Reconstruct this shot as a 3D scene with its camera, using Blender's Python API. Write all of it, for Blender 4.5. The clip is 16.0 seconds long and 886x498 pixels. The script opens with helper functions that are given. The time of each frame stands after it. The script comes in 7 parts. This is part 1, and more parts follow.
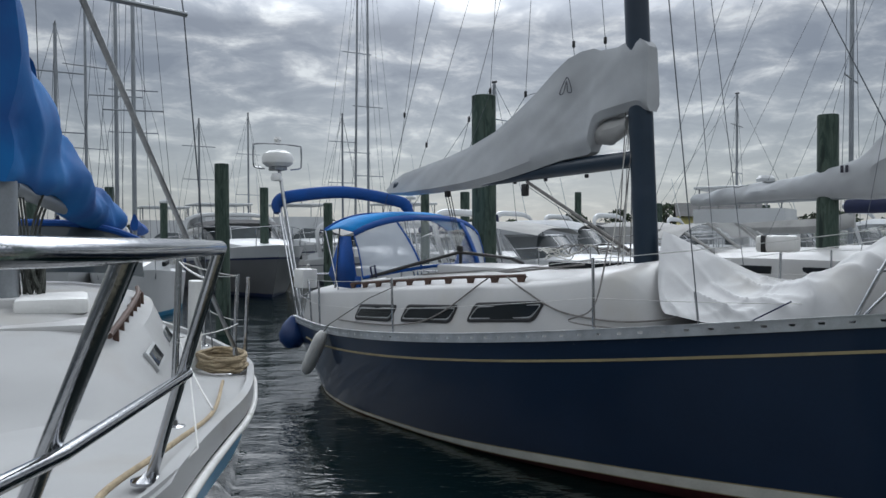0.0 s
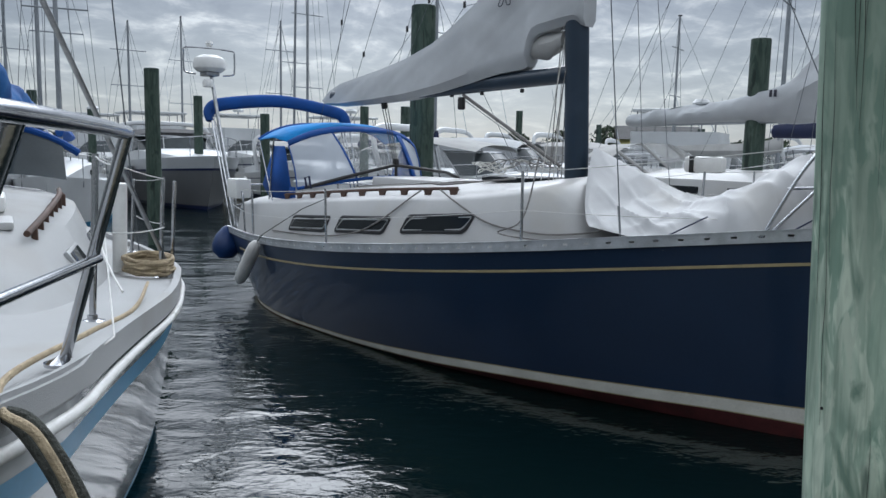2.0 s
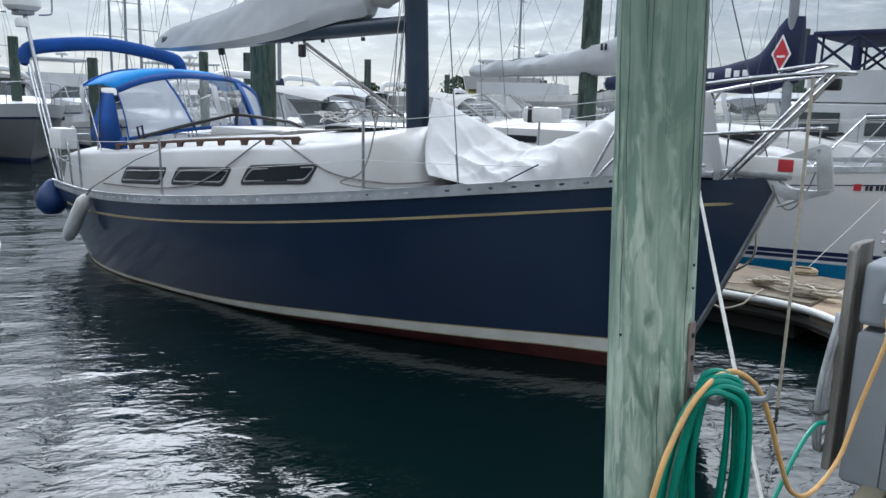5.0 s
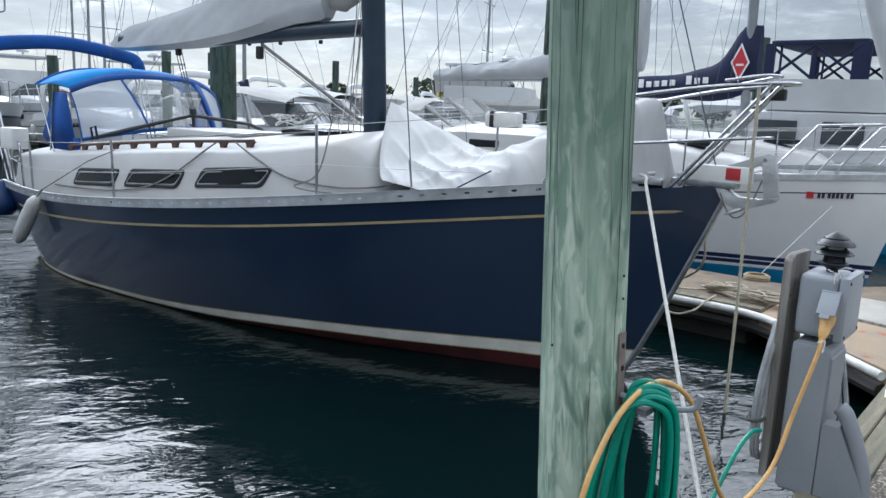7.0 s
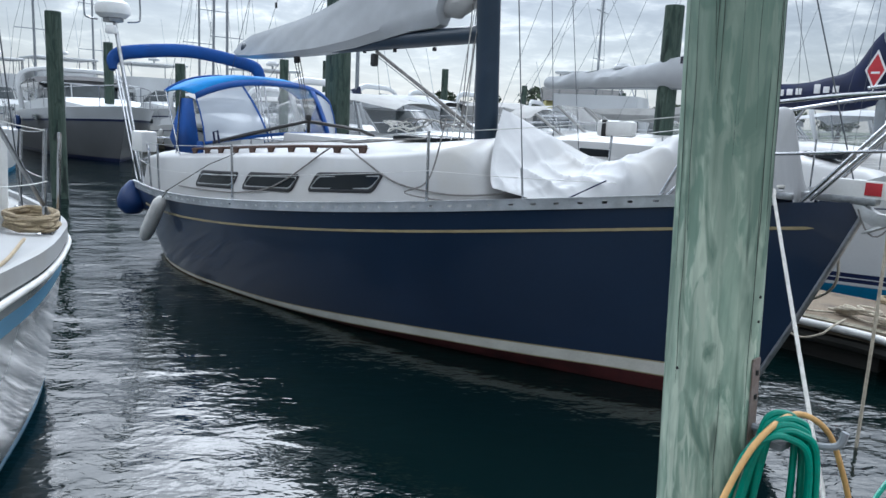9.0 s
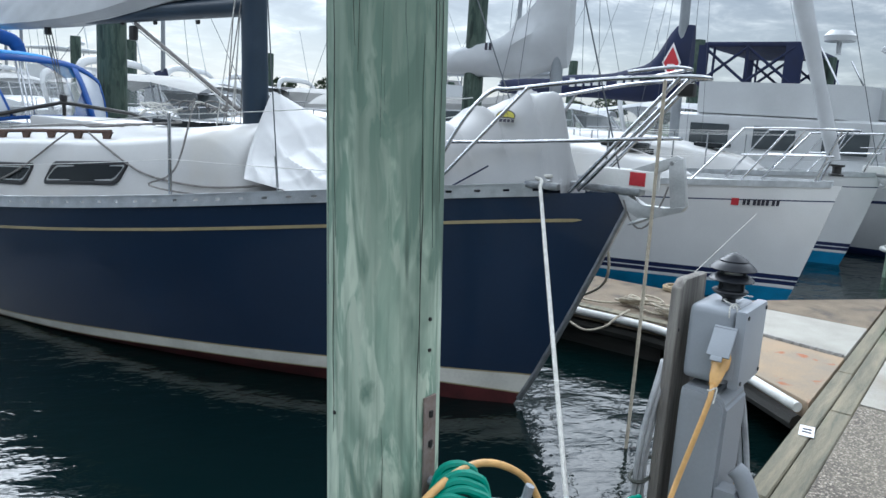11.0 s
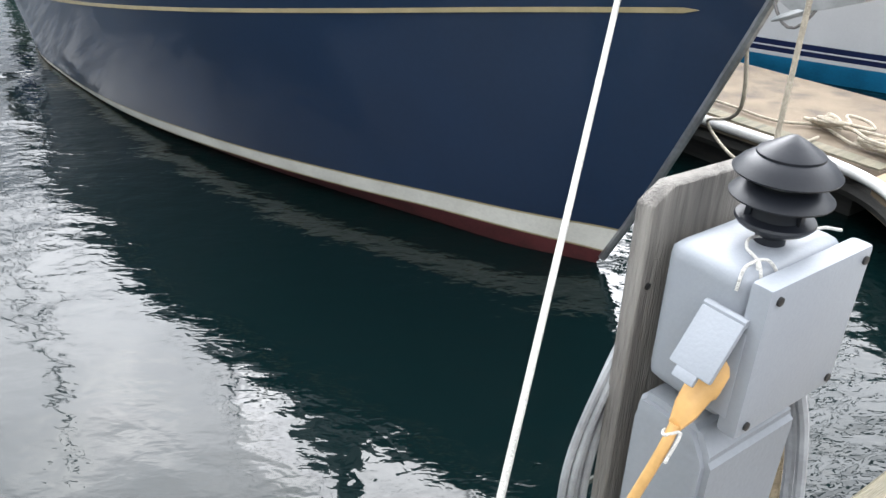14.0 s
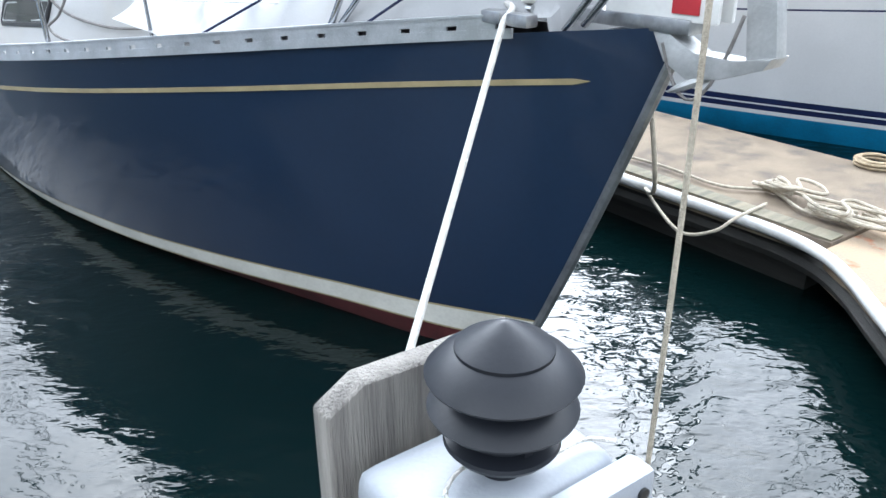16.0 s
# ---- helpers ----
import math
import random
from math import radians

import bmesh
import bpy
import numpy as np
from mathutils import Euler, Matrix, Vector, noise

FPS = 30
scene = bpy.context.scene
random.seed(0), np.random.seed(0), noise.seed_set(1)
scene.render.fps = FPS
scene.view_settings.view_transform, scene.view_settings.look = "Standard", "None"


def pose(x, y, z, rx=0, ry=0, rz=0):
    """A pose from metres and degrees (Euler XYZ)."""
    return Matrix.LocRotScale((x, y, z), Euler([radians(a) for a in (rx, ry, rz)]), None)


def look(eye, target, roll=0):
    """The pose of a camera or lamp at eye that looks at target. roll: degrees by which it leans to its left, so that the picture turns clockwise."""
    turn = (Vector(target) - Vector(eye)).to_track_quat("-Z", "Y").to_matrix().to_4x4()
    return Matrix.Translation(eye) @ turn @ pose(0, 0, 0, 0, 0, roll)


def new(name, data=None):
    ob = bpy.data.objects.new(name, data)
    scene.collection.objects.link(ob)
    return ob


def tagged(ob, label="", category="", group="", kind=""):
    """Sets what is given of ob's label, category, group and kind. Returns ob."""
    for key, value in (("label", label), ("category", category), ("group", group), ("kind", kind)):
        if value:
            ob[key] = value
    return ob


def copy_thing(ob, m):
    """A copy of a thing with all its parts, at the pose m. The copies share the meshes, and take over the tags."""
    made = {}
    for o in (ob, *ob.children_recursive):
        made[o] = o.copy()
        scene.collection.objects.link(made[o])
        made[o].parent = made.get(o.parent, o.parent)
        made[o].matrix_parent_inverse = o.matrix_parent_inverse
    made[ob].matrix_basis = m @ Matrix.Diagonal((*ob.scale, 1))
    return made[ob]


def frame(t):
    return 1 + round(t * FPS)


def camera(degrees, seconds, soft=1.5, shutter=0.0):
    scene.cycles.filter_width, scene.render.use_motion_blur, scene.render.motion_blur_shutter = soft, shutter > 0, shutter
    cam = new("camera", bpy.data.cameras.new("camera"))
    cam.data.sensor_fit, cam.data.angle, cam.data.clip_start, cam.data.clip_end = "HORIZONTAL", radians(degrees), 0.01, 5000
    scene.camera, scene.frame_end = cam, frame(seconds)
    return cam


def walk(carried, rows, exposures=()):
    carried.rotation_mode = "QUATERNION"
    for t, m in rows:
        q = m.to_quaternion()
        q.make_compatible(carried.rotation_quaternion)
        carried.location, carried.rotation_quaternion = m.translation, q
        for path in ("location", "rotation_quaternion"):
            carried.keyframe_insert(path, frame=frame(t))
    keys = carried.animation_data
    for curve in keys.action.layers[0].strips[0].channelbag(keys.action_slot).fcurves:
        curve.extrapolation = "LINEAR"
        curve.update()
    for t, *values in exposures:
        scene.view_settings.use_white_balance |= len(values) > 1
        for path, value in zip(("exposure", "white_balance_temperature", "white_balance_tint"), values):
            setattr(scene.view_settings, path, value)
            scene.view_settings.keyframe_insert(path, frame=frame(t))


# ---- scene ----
cam = camera(60.4, 16.0)
PATH = [
    (0, (0.177, 0.193, 2.077), (0.205, 2.193, 2.039), -0.2),
    (0.5, (0.17, 0.15, 2.086), (0.219, 2.148, 2.01), 0.4),
    (1, (0.187, 0.123, 2.069), (0.281, 2.117, 1.94), 0.8),
    (1.5, (0.225, 0.133, 2.056), (0.374, 2.119, 1.872), 1.0),
    (2, (0.252, 0.123, 2.022), (0.435, 2.099, 1.771), 1.3),
    (2.5, (0.254, 0.102, 2.034), (0.463, 2.066, 1.716), 1.4),
    (3, (0.269, 0.112, 2.044), (0.521, 2.063, 1.689), 1.4),
    (3.5, (0.275, 0.065, 2.037), (0.588, 2.007, 1.678), 1.2),
    (4, (0.289, 0.059, 2.03), (0.68, 1.988, 1.672), 1.2),
    (4.5, (0.294, 0.045, 2.041), (0.768, 1.953, 1.672), 1.2),
    (5, (0.325, 0.027, 2.023), (0.882, 1.912, 1.654), 1.7),
    (5.2, (0.403, 0.027, 2.042), (0.972, 1.907, 1.667), 1.9),
    (7.3, (0.458, 0.005, 2.05), (1.091, 1.868, 1.691), 2.4),
    (8.2, (0.412, 0.027, 2.036), (0.751, 1.966, 1.682), 2.9),
    (10.3, (0.758, 0.386, 2.044), (1.453, 2.234, 1.727), 2.9),
    (10.5, (0.893, 0.44, 2.031), (1.65, 2.265, 1.72), 3.0),
    (11, (1.182, 0.523, 2.027), (1.938, 2.34, 1.67), 3.7),
    (11.5, (1.46, 0.766, 1.992), (2.23, 2.553, 1.529), 4.9),
    (12, (1.796, 0.982, 1.986), (2.596, 2.731, 1.438), 5.1),
    (12.2, (1.971, 1.047, 1.977), (2.71, 2.812, 1.393), 4.5),
    (12.5, (2.15, 1.151, 1.997), (2.749, 2.94, 1.334), 4.1),
    (13, (2.372, 1.467, 1.968), (2.811, 3.244, 1.163), 3.0),
    (13.5, (2.536, 1.587, 1.991), (2.786, 3.333, 1.048), 1.3),
    (14, (2.635, 1.587, 1.976), (2.758, 3.343, 1.027), 1.5),
    (14.5, (2.706, 1.582, 1.988), (2.707, 3.353, 1.058), -0.1),
    (15, (2.764, 1.593, 1.968), (2.726, 3.382, 1.075), 0.1),
    (15.5, (2.888, 1.775, 1.962), (2.875, 3.572, 1.083), -1.4),
    (16, (3.16, 2.019, 1.969), (3.277, 3.835, 1.141), -0.4),
]
EXPOSURES = [(0.0, -0.57, 5650, 10), (2.0, -0.32, 5520, 10), (3.5, -0.07, 5480, 10), (8.0, 0.12, 5400, 10), (11.0, 0.23, 5360, 8), (12.0, 0.38, 5380, 8), (12.5, 0.60, 5360, 8), (13.0, 1.10, 5420, 9), (14.0, 1.2, 5850, 12), (15.0, 1.2, 5600, 10), (16.0, 1.2, 5420, 10)]
walk(cam, [(t, look(eye, target, roll)) for t, eye, target, roll in PATH], EXPOSURES)

# ---- world and sun: broken overcast with the sun behind cloud ahead ----
SUN_DIR = Vector((0.06, 0.795, 0.60)).normalized()
world = bpy.data.worlds.new("overcast_sky")
scene.world = world
world.use_nodes = True
wn, wl = world.node_tree.nodes, world.node_tree.links
wn.clear()
out = wn.new("ShaderNodeOutputWorld")
bg = wn.new("ShaderNodeBackground")
bg.inputs["Strength"].default_value = 1.0
tc = wn.new("ShaderNodeTexCoord")
sep = wn.new("ShaderNodeSeparateXYZ")
wl.new(tc.outputs["Generated"], sep.inputs[0])


def wmath(op, a, b=None, clamp=False):
    m = wn.new("ShaderNodeMath")
    m.operation, m.use_clamp = op, clamp
    for k, v in enumerate((a, b)):
        if v is None:
            continue
        if isinstance(v, (int, float)):
            m.inputs[k].default_value = v
        else:
            wl.new(v, m.inputs[k])
    return m.outputs[0]


zc = wmath("MAXIMUM", sep.outputs[2], 0.0)
den = wmath("ADD", zc, 0.19)
px, py = wmath("DIVIDE", sep.outputs[0], den), wmath("DIVIDE", sep.outputs[1], den)
comb = wn.new("ShaderNodeCombineXYZ")
wl.new(px, comb.inputs[0]), wl.new(py, comb.inputs[1])
cl = wn.new("ShaderNodeTexNoise")
cl.inputs["Scale"].default_value, cl.inputs["Detail"].default_value, cl.inputs["Roughness"].default_value = 4.0, 10.0, 0.60
cl.inputs["Distortion"].default_value = 0.35
wl.new(comb.outputs[0], cl.inputs["Vector"])
ramp = wn.new("ShaderNodeValToRGB")
e = ramp.color_ramp.elements
e[0].position, e[0].color = 0.38, (0.29, 0.305, 0.33, 1)
e[1].position, e[1].color = 0.665, (0.98, 0.97, 0.91, 1)
mid = e.new(0.50)
mid.color = (0.40, 0.415, 0.43, 1)
mid2 = e.new(0.575)
mid2.color = (0.60, 0.60, 0.59, 1)
wl.new(cl.outputs["Fac"], ramp.inputs[0])
# paler towards the horizon
hz = wn.new("ShaderNodeMapRange")
hz.inputs["From Min"].default_value, hz.inputs["From Max"].default_value = 0.0, 0.20
hz.inputs["To Min"].default_value, hz.inputs["To Max"].default_value = 0.85, 0.0
wl.new(zc, hz.inputs[0])
soft = wn.new("ShaderNodeMapRange")
soft.inputs["From Min"].default_value, soft.inputs["From Max"].default_value = 0.22, 0.45
soft.inputs["To Min"].default_value, soft.inputs["To Max"].default_value = 0.0, 0.62
wl.new(zc, soft.inputs[0])
veil = wn.new("ShaderNodeMixRGB")
veil.inputs[2].default_value = (0.55, 0.545, 0.53, 1)
wl.new(soft.outputs[0], veil.inputs[0]), wl.new(ramp.outputs[0], veil.inputs[1])
mixh = wn.new("ShaderNodeMixRGB")
mixh.inputs[2].default_value = (0.80, 0.82, 0.79, 1)
wl.new(hz.outputs[0], mixh.inputs[0]), wl.new(veil.outputs[0], mixh.inputs[1])
# cloud lit from behind round the hidden sun
dot = wn.new("ShaderNodeVectorMath")
dot.operation = "DOT_PRODUCT"
dot.inputs[1].default_value = SUN_DIR
wl.new(tc.outputs["Generated"], dot.inputs[0])
glow = wmath("POWER", wmath("MAXIMUM", dot.outputs["Value"], 0.0), 4.0)
glowc = wn.new("ShaderNodeMixRGB")
glowc.blend_type = "MULTIPLY"
glowc.inputs[0].default_value = 1.0
gv = wn.new("ShaderNodeCombineXYZ")
gain = wmath("ADD", wmath("MULTIPLY", glow, 2.5), 1.0)
wl.new(gain, gv.inputs[0]), wl.new(wmath("MULTIPLY", gain, 0.965), gv.inputs[1]), wl.new(wmath("MULTIPLY", gain, 0.905), gv.inputs[2])
# the cloud is thinner and brighter overhead than low over the harbour
hi = wn.new("ShaderNodeMapRange")
hi.inputs["From Min"].default_value, hi.inputs["From Max"].default_value = 0.26, 0.52
hi.inputs["To Min"].default_value, hi.inputs["To Max"].default_value = 0.42, 3.9
wl.new(zc, hi.inputs[0])
hic = wn.new("ShaderNodeMixRGB")
hic.blend_type, hic.inputs[0].default_value = "MULTIPLY", 1.0
# thicker again straight overhead
zen = wn.new("ShaderNodeMapRange")
zen.inputs["From Min"].default_value, zen.inputs["From Max"].default_value = 0.64, 0.92
zen.inputs["To Min"].default_value, zen.inputs["To Max"].default_value = 1.0, 0.38
wl.new(zc, zen.inputs[0])
wl.new(mixh.outputs[0], hic.inputs[1]), wl.new(wmath("MULTIPLY", hi.outputs[0], zen.outputs[0]), hic.inputs[2])
wl.new(hic.outputs[0], glowc.inputs[1]), wl.new(gv.outputs[0], glowc.inputs[2])
sky = wn.new("ShaderNodeTexSky")
sky.sky_type, sky.sun_disc = "NISHITA", False
sky.sun_elevation, sky.sun_rotation = math.asin(SUN_DIR.z), math.atan2(SUN_DIR.x, SUN_DIR.y)
skyb = wn.new("ShaderNodeMixRGB")
skyb.blend_type = "ADD"
skyb.inputs[0].default_value = 0.015
wl.new(glowc.outputs[0], skyb.inputs[1]), wl.new(sky.outputs[0], skyb.inputs[2])
wl.new(skyb.outputs[0], bg.inputs["Color"]), wl.new(bg.outputs[0], out.inputs[0])

sun = new("sun", bpy.data.lights.new("sun", "SUN"))
sun.data.energy, sun.data.angle, sun.data.color = 0.8, radians(30), (1.0, 0.95, 0.87)
sun.matrix_world = look((0, 0, 30), Vector((0, 0, 30)) - SUN_DIR)


# ---- materials ----
def material(name, color, rough=0.5, metal=0.0, vary=0.12, scale=6.0, bump=0.0, bscale=60.0, second=None, spec=0.4, stretch=(1, 1, 1), coat=0.0, stain=None, stain_at=(0.6, 0.72), stain_scale=1.5):
    """Two scales of colour change, roughness change and a fine relief; second: the colour that the grain turns to; stain: (colour) in blotches."""
    m = bpy.data.materials.new(name)
    m.use_nodes = True
    n, l = m.node_tree.nodes, m.node_tree.links
    b = n["Principled BSDF"]
    b.inputs["Metallic"].default_value = metal
    b.inputs["Specular IOR Level"].default_value = spec
    b.inputs["Coat Weight"].default_value = coat
    b.inputs["Coat Roughness"].default_value = 0.06
    t = n.new("ShaderNodeTexCoord")
    mp = n.new("ShaderNodeMapping")
    mp.inputs["Scale"].default_value = stretch
    l.new(t.outputs["Object"], mp.inputs[0])
    big = n.new("ShaderNodeTexNoise")
    big.inputs["Scale"].default_value, big.inputs["Detail"].default_value = scale, 6.0
    l.new(mp.outputs[0], big.inputs["Vector"])
    fine = n.new("ShaderNodeTexNoise")
    fine.inputs["Scale"].default_value, fine.inputs["Detail"].default_value = bscale, 4.0
    l.new(mp.outputs[0], fine.inputs["Vector"])
    r = n.new("ShaderNodeValToRGB")
    c = Vector(color)
    d = Vector(second) if second else c * (1 - 2 * vary)
    r.color_ramp.elements[0].position, r.color_ramp.elements[1].position = 0.32, 0.68
    r.color_ramp.elements[0].color, r.color_ramp.elements[1].color = (*d, 1), (*(c if second else c * (1 + vary * 0.5)), 1)
    mx = n.new("ShaderNodeMath")
    mx.operation = "MULTIPLY_ADD"
    l.new(fine.outputs[0], mx.inputs[0])
    mx.inputs[1].default_value = 0.35
    sh = n.new("ShaderNodeMath")
    sh.operation = "SUBTRACT"
    l.new(big.outputs[0], sh.inputs[0])
    sh.inputs[1].default_value = 0.175
    l.new(sh.outputs[0], mx.inputs[2])
    l.new(mx.outputs[0], r.inputs[0])
    col = r.outputs[0]
    if stain:
        sn = n.new("ShaderNodeTexNoise")
        sn.inputs["Scale"].default_value, sn.inputs["Detail"].default_value = stain_scale, 5.0
        l.new(mp.outputs[0], sn.inputs["Vector"])
        sr = n.new("ShaderNodeMapRange")
        sr.inputs[1].default_value, sr.inputs[2].default_value = stain_at
        l.new(sn.outputs[0], sr.inputs[0])
        sm = n.new("ShaderNodeMixRGB")
        sm.inputs[2].default_value = (*stain, 1)
        l.new(sr.outputs[0], sm.inputs[0]), l.new(col, sm.inputs[1])
        col = sm.outputs[0]
    l.new(col, b.inputs["Base Color"])
    rr = n.new("ShaderNodeMapRange")
    rr.inputs["To Min"].default_value, rr.inputs["To Max"].default_value = max(0.02, rough * 0.8), min(1, rough * 1.2)
    l.new(big.outputs[0], rr.inputs[0]), l.new(rr.outputs[0], b.inputs["Roughness"])
    if bump:
        bp = n.new("ShaderNodeBump")
        bp.inputs["Strength"].default_value, bp.inputs["Distance"].default_value = min(1.0, bump), 0.01
        l.new(fine.outputs[0], bp.inputs["Height"]), l.new(bp.outputs[0], b.inputs["Normal"])
    return m


def glass_material(name, tint, rough=0.02, alpha=0.35):
    """Thin pane: part clear, part gloss."""
    m = bpy.data.materials.new(name)
    m.use_nodes = True
    n, l = m.node_tree.nodes, m.node_tree.links
    b = n["Principled BSDF"]
    b.inputs["Base Color"].default_value = (*tint, 1)
    b.inputs["Roughness"].default_value = rough
    b.inputs["Alpha"].default_value = alpha
    t = n.new("ShaderNodeTexNoise")
    t.inputs["Scale"].default_value = 5.0
    bp = n.new("ShaderNodeBump")
    bp.inputs["Strength"].default_value, bp.inputs["Distance"].default_value = 0.15, 0.02
    l.new(t.outputs[0], bp.inputs["Height"]), l.new(bp.outputs[0], b.inputs["Normal"])
    return m


def water_material():
    m = bpy.data.materials.new("harbour_water")
    m.use_nodes = True
    n, l = m.node_tree.nodes, m.node_tree.links
    b = n["Principled BSDF"]
    b.inputs["Base Color"].default_value = (0.0015, 0.0066, 0.0068, 1)
    b.inputs["Roughness"].default_value = 0.02
    b.inputs["IOR"].default_value = 1.33
    t = n.new("ShaderNodeTexCoord")
    hs = []
    for sc, det, st, rot in ((2.6, 1.5, (0.9, 1.6, 1), 0.45), (9.0, 1.5, (1.0, 1.6, 1), 0.75), (0.8, 1.0, (1, 1.3, 1), 0.2), (23.0, 1.0, (0.8, 1.7, 1), 0.6)):
        mp = n.new("ShaderNodeMapping")
        mp.inputs["Scale"].default_value, mp.inputs["Rotation"].default_value = st, (0, 0, rot)
        l.new(t.outputs["Object"], mp.inputs[0])
        w = n.new("ShaderNodeTexNoise")
        w.inputs["Scale"].default_value, w.inputs["Detail"].default_value = sc, det
        w.inputs["Distortion"].default_value = 0.6
        l.new(mp.outputs[0], w.inputs["Vector"])
        hs.append(w.outputs[0])
    # a calm pool in the lee between the hulls, livelier beyond
    pt = n.new("ShaderNodeTexNoise")
    pt.inputs["Scale"].default_value = 0.5
    l.new(t.outputs["Object"], pt.inputs["Vector"])
    ds = n.new("ShaderNodeVectorMath")
    ds.operation = "DISTANCE"
    ds.inputs[1].default_value = (1.5, 3.2, 0.0)
    l.new(t.outputs["Object"], ds.inputs[0])
    mixd = n.new("ShaderNodeMath")
    mixd.operation = "MULTIPLY_ADD"
    mixd.inputs[1].default_value = 1.6
    l.new(pt.outputs[0], mixd.inputs[0]), l.new(ds.outputs["Value"], mixd.inputs[2])
    pr = n.new("ShaderNodeMapRange")
    pr.inputs[1].default_value, pr.inputs[2].default_value, pr.inputs[3].default_value, pr.inputs[4].default_value = 1.9, 3.8, 0.42, 1.45
    l.new(mixd.outputs[0], pr.inputs[0])

    def mul(a, k):
        q = n.new("ShaderNodeMath")
        q.operation = "MULTIPLY"
        l.new(a, q.inputs[0])
        if isinstance(k, float):
            q.inputs[1].default_value = k
        else:
            l.new(k, q.inputs[1])
        return q.outputs[0]

    def add(a, c):
        q = n.new("ShaderNodeMath")
        q.operation = "ADD"
        l.new(a, q.inputs[0]), l.new(c, q.inputs[1])
        return q.outputs[0]

    h = mul(add(add(mul(hs[0], 0.58), mul(hs[1], 0.20)), add(mul(hs[2], 1.6), mul(hs[3], 0.055))), pr.outputs[0])
    bp = n.new("ShaderNodeBump")
    bp.inputs["Strength"].default_value, bp.inputs["Distance"].default_value = 1.0, 0.018
    l.new(h, bp.inputs["Height"]), l.new(bp.outputs[0], b.inputs["Normal"])
    return m


def pile_material(name, pale, green, dark, head=None):
    """Salt-treated timber: long green grain, pale worn patches, dark wet runs and fine checks."""
    m = bpy.data.materials.new(name)
    m.use_nodes = True
    n, l = m.node_tree.nodes, m.node_tree.links
    b = n["Principled BSDF"]
    b.inputs["Roughness"].default_value = 0.85
    b.inputs["Specular IOR Level"].default_value = 0.25
    t = n.new("ShaderNodeTexCoord")

    def grain(scale, stretch, detail, distort=0.0):
        mp = n.new("ShaderNodeMapping")
        mp.inputs["Scale"].default_value = stretch
        l.new(t.outputs["Object"], mp.inputs[0])
        w = n.new("ShaderNodeTexNoise")
        w.inputs["Scale"].default_value, w.inputs["Detail"].default_value, w.inputs["Distortion"].default_value = scale, detail, distort
        l.new(mp.outputs[0], w.inputs["Vector"])
        return w.outputs[0]

    def ramp(v, a, c):
        r = n.new("ShaderNodeMapRange")
        r.inputs[1].default_value, r.inputs[2].default_value = a, c
        l.new(v, r.inputs[0])
        return r.outputs[0]

    def mix(f, a, c):
        x = n.new("ShaderNodeMixRGB")
        l.new(f, x.inputs[0])
        for k, v in ((1, a), (2, c)):
            if isinstance(v, tuple):
                x.inputs[k].default_value = (*v, 1)
            else:
                l.new(v, x.inputs[k])
        return x.outputs[0]

    fine = grain(34.0, (1, 1, 0.05), 4)
    col = mix(ramp(grain(4.5, (1.3, 1.3, 0.42), 5, 0.5), 0.40, 0.58), green, tuple(0.72 * p + 0.28 * g for p, g in zip(pale, green)))
    col = mix(ramp(grain(11.0, (1.4, 1.4, 0.33), 6, 1.1), 0.53, 0.60), col, pale)
    col = mix(ramp(grain(21.0, (1.4, 1.4, 0.25), 6, 1.2), 0.52, 0.60), col, tuple(0.86 * v for v in pale))
    col = mix(ramp(grain(7.0, (1.5, 1.5, 0.40), 5, 0.8), 0.53, 0.62), col, tuple(0.78 * v for v in green))
    col = mix(ramp(grain(2.6, (2.0, 2.0, 0.55), 4, 0.7), 0.55, 0.70), col, tuple(0.55 * g + 0.45 * d for g, d in zip(green, dark)))
    col = mix(ramp(grain(5.5, (2.2, 2.2, 0.22), 4, 0.6), 0.585, 0.66), col, dark)
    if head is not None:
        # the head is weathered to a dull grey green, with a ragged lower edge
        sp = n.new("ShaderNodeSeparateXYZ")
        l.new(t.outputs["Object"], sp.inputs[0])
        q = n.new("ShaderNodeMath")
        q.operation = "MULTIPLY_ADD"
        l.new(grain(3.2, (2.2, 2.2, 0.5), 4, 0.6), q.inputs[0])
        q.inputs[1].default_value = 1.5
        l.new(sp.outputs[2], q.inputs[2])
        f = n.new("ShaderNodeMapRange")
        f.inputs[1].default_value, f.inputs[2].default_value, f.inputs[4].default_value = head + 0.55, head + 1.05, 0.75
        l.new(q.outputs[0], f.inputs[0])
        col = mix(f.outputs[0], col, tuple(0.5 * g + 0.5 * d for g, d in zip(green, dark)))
    col = mix(ramp(fine, 0.52, 0.80), col, tuple(0.6 * v for v in green))
    l.new(col, b.inputs["Base Color"])
    bp = n.new("ShaderNodeBump")
    bp.inputs["Strength"].default_value, bp.inputs["Distance"].default_value = 0.7, 0.006
    l.new(fine, bp.inputs["Height"]), l.new(bp.outputs[0], b.inputs["Normal"])
    return m


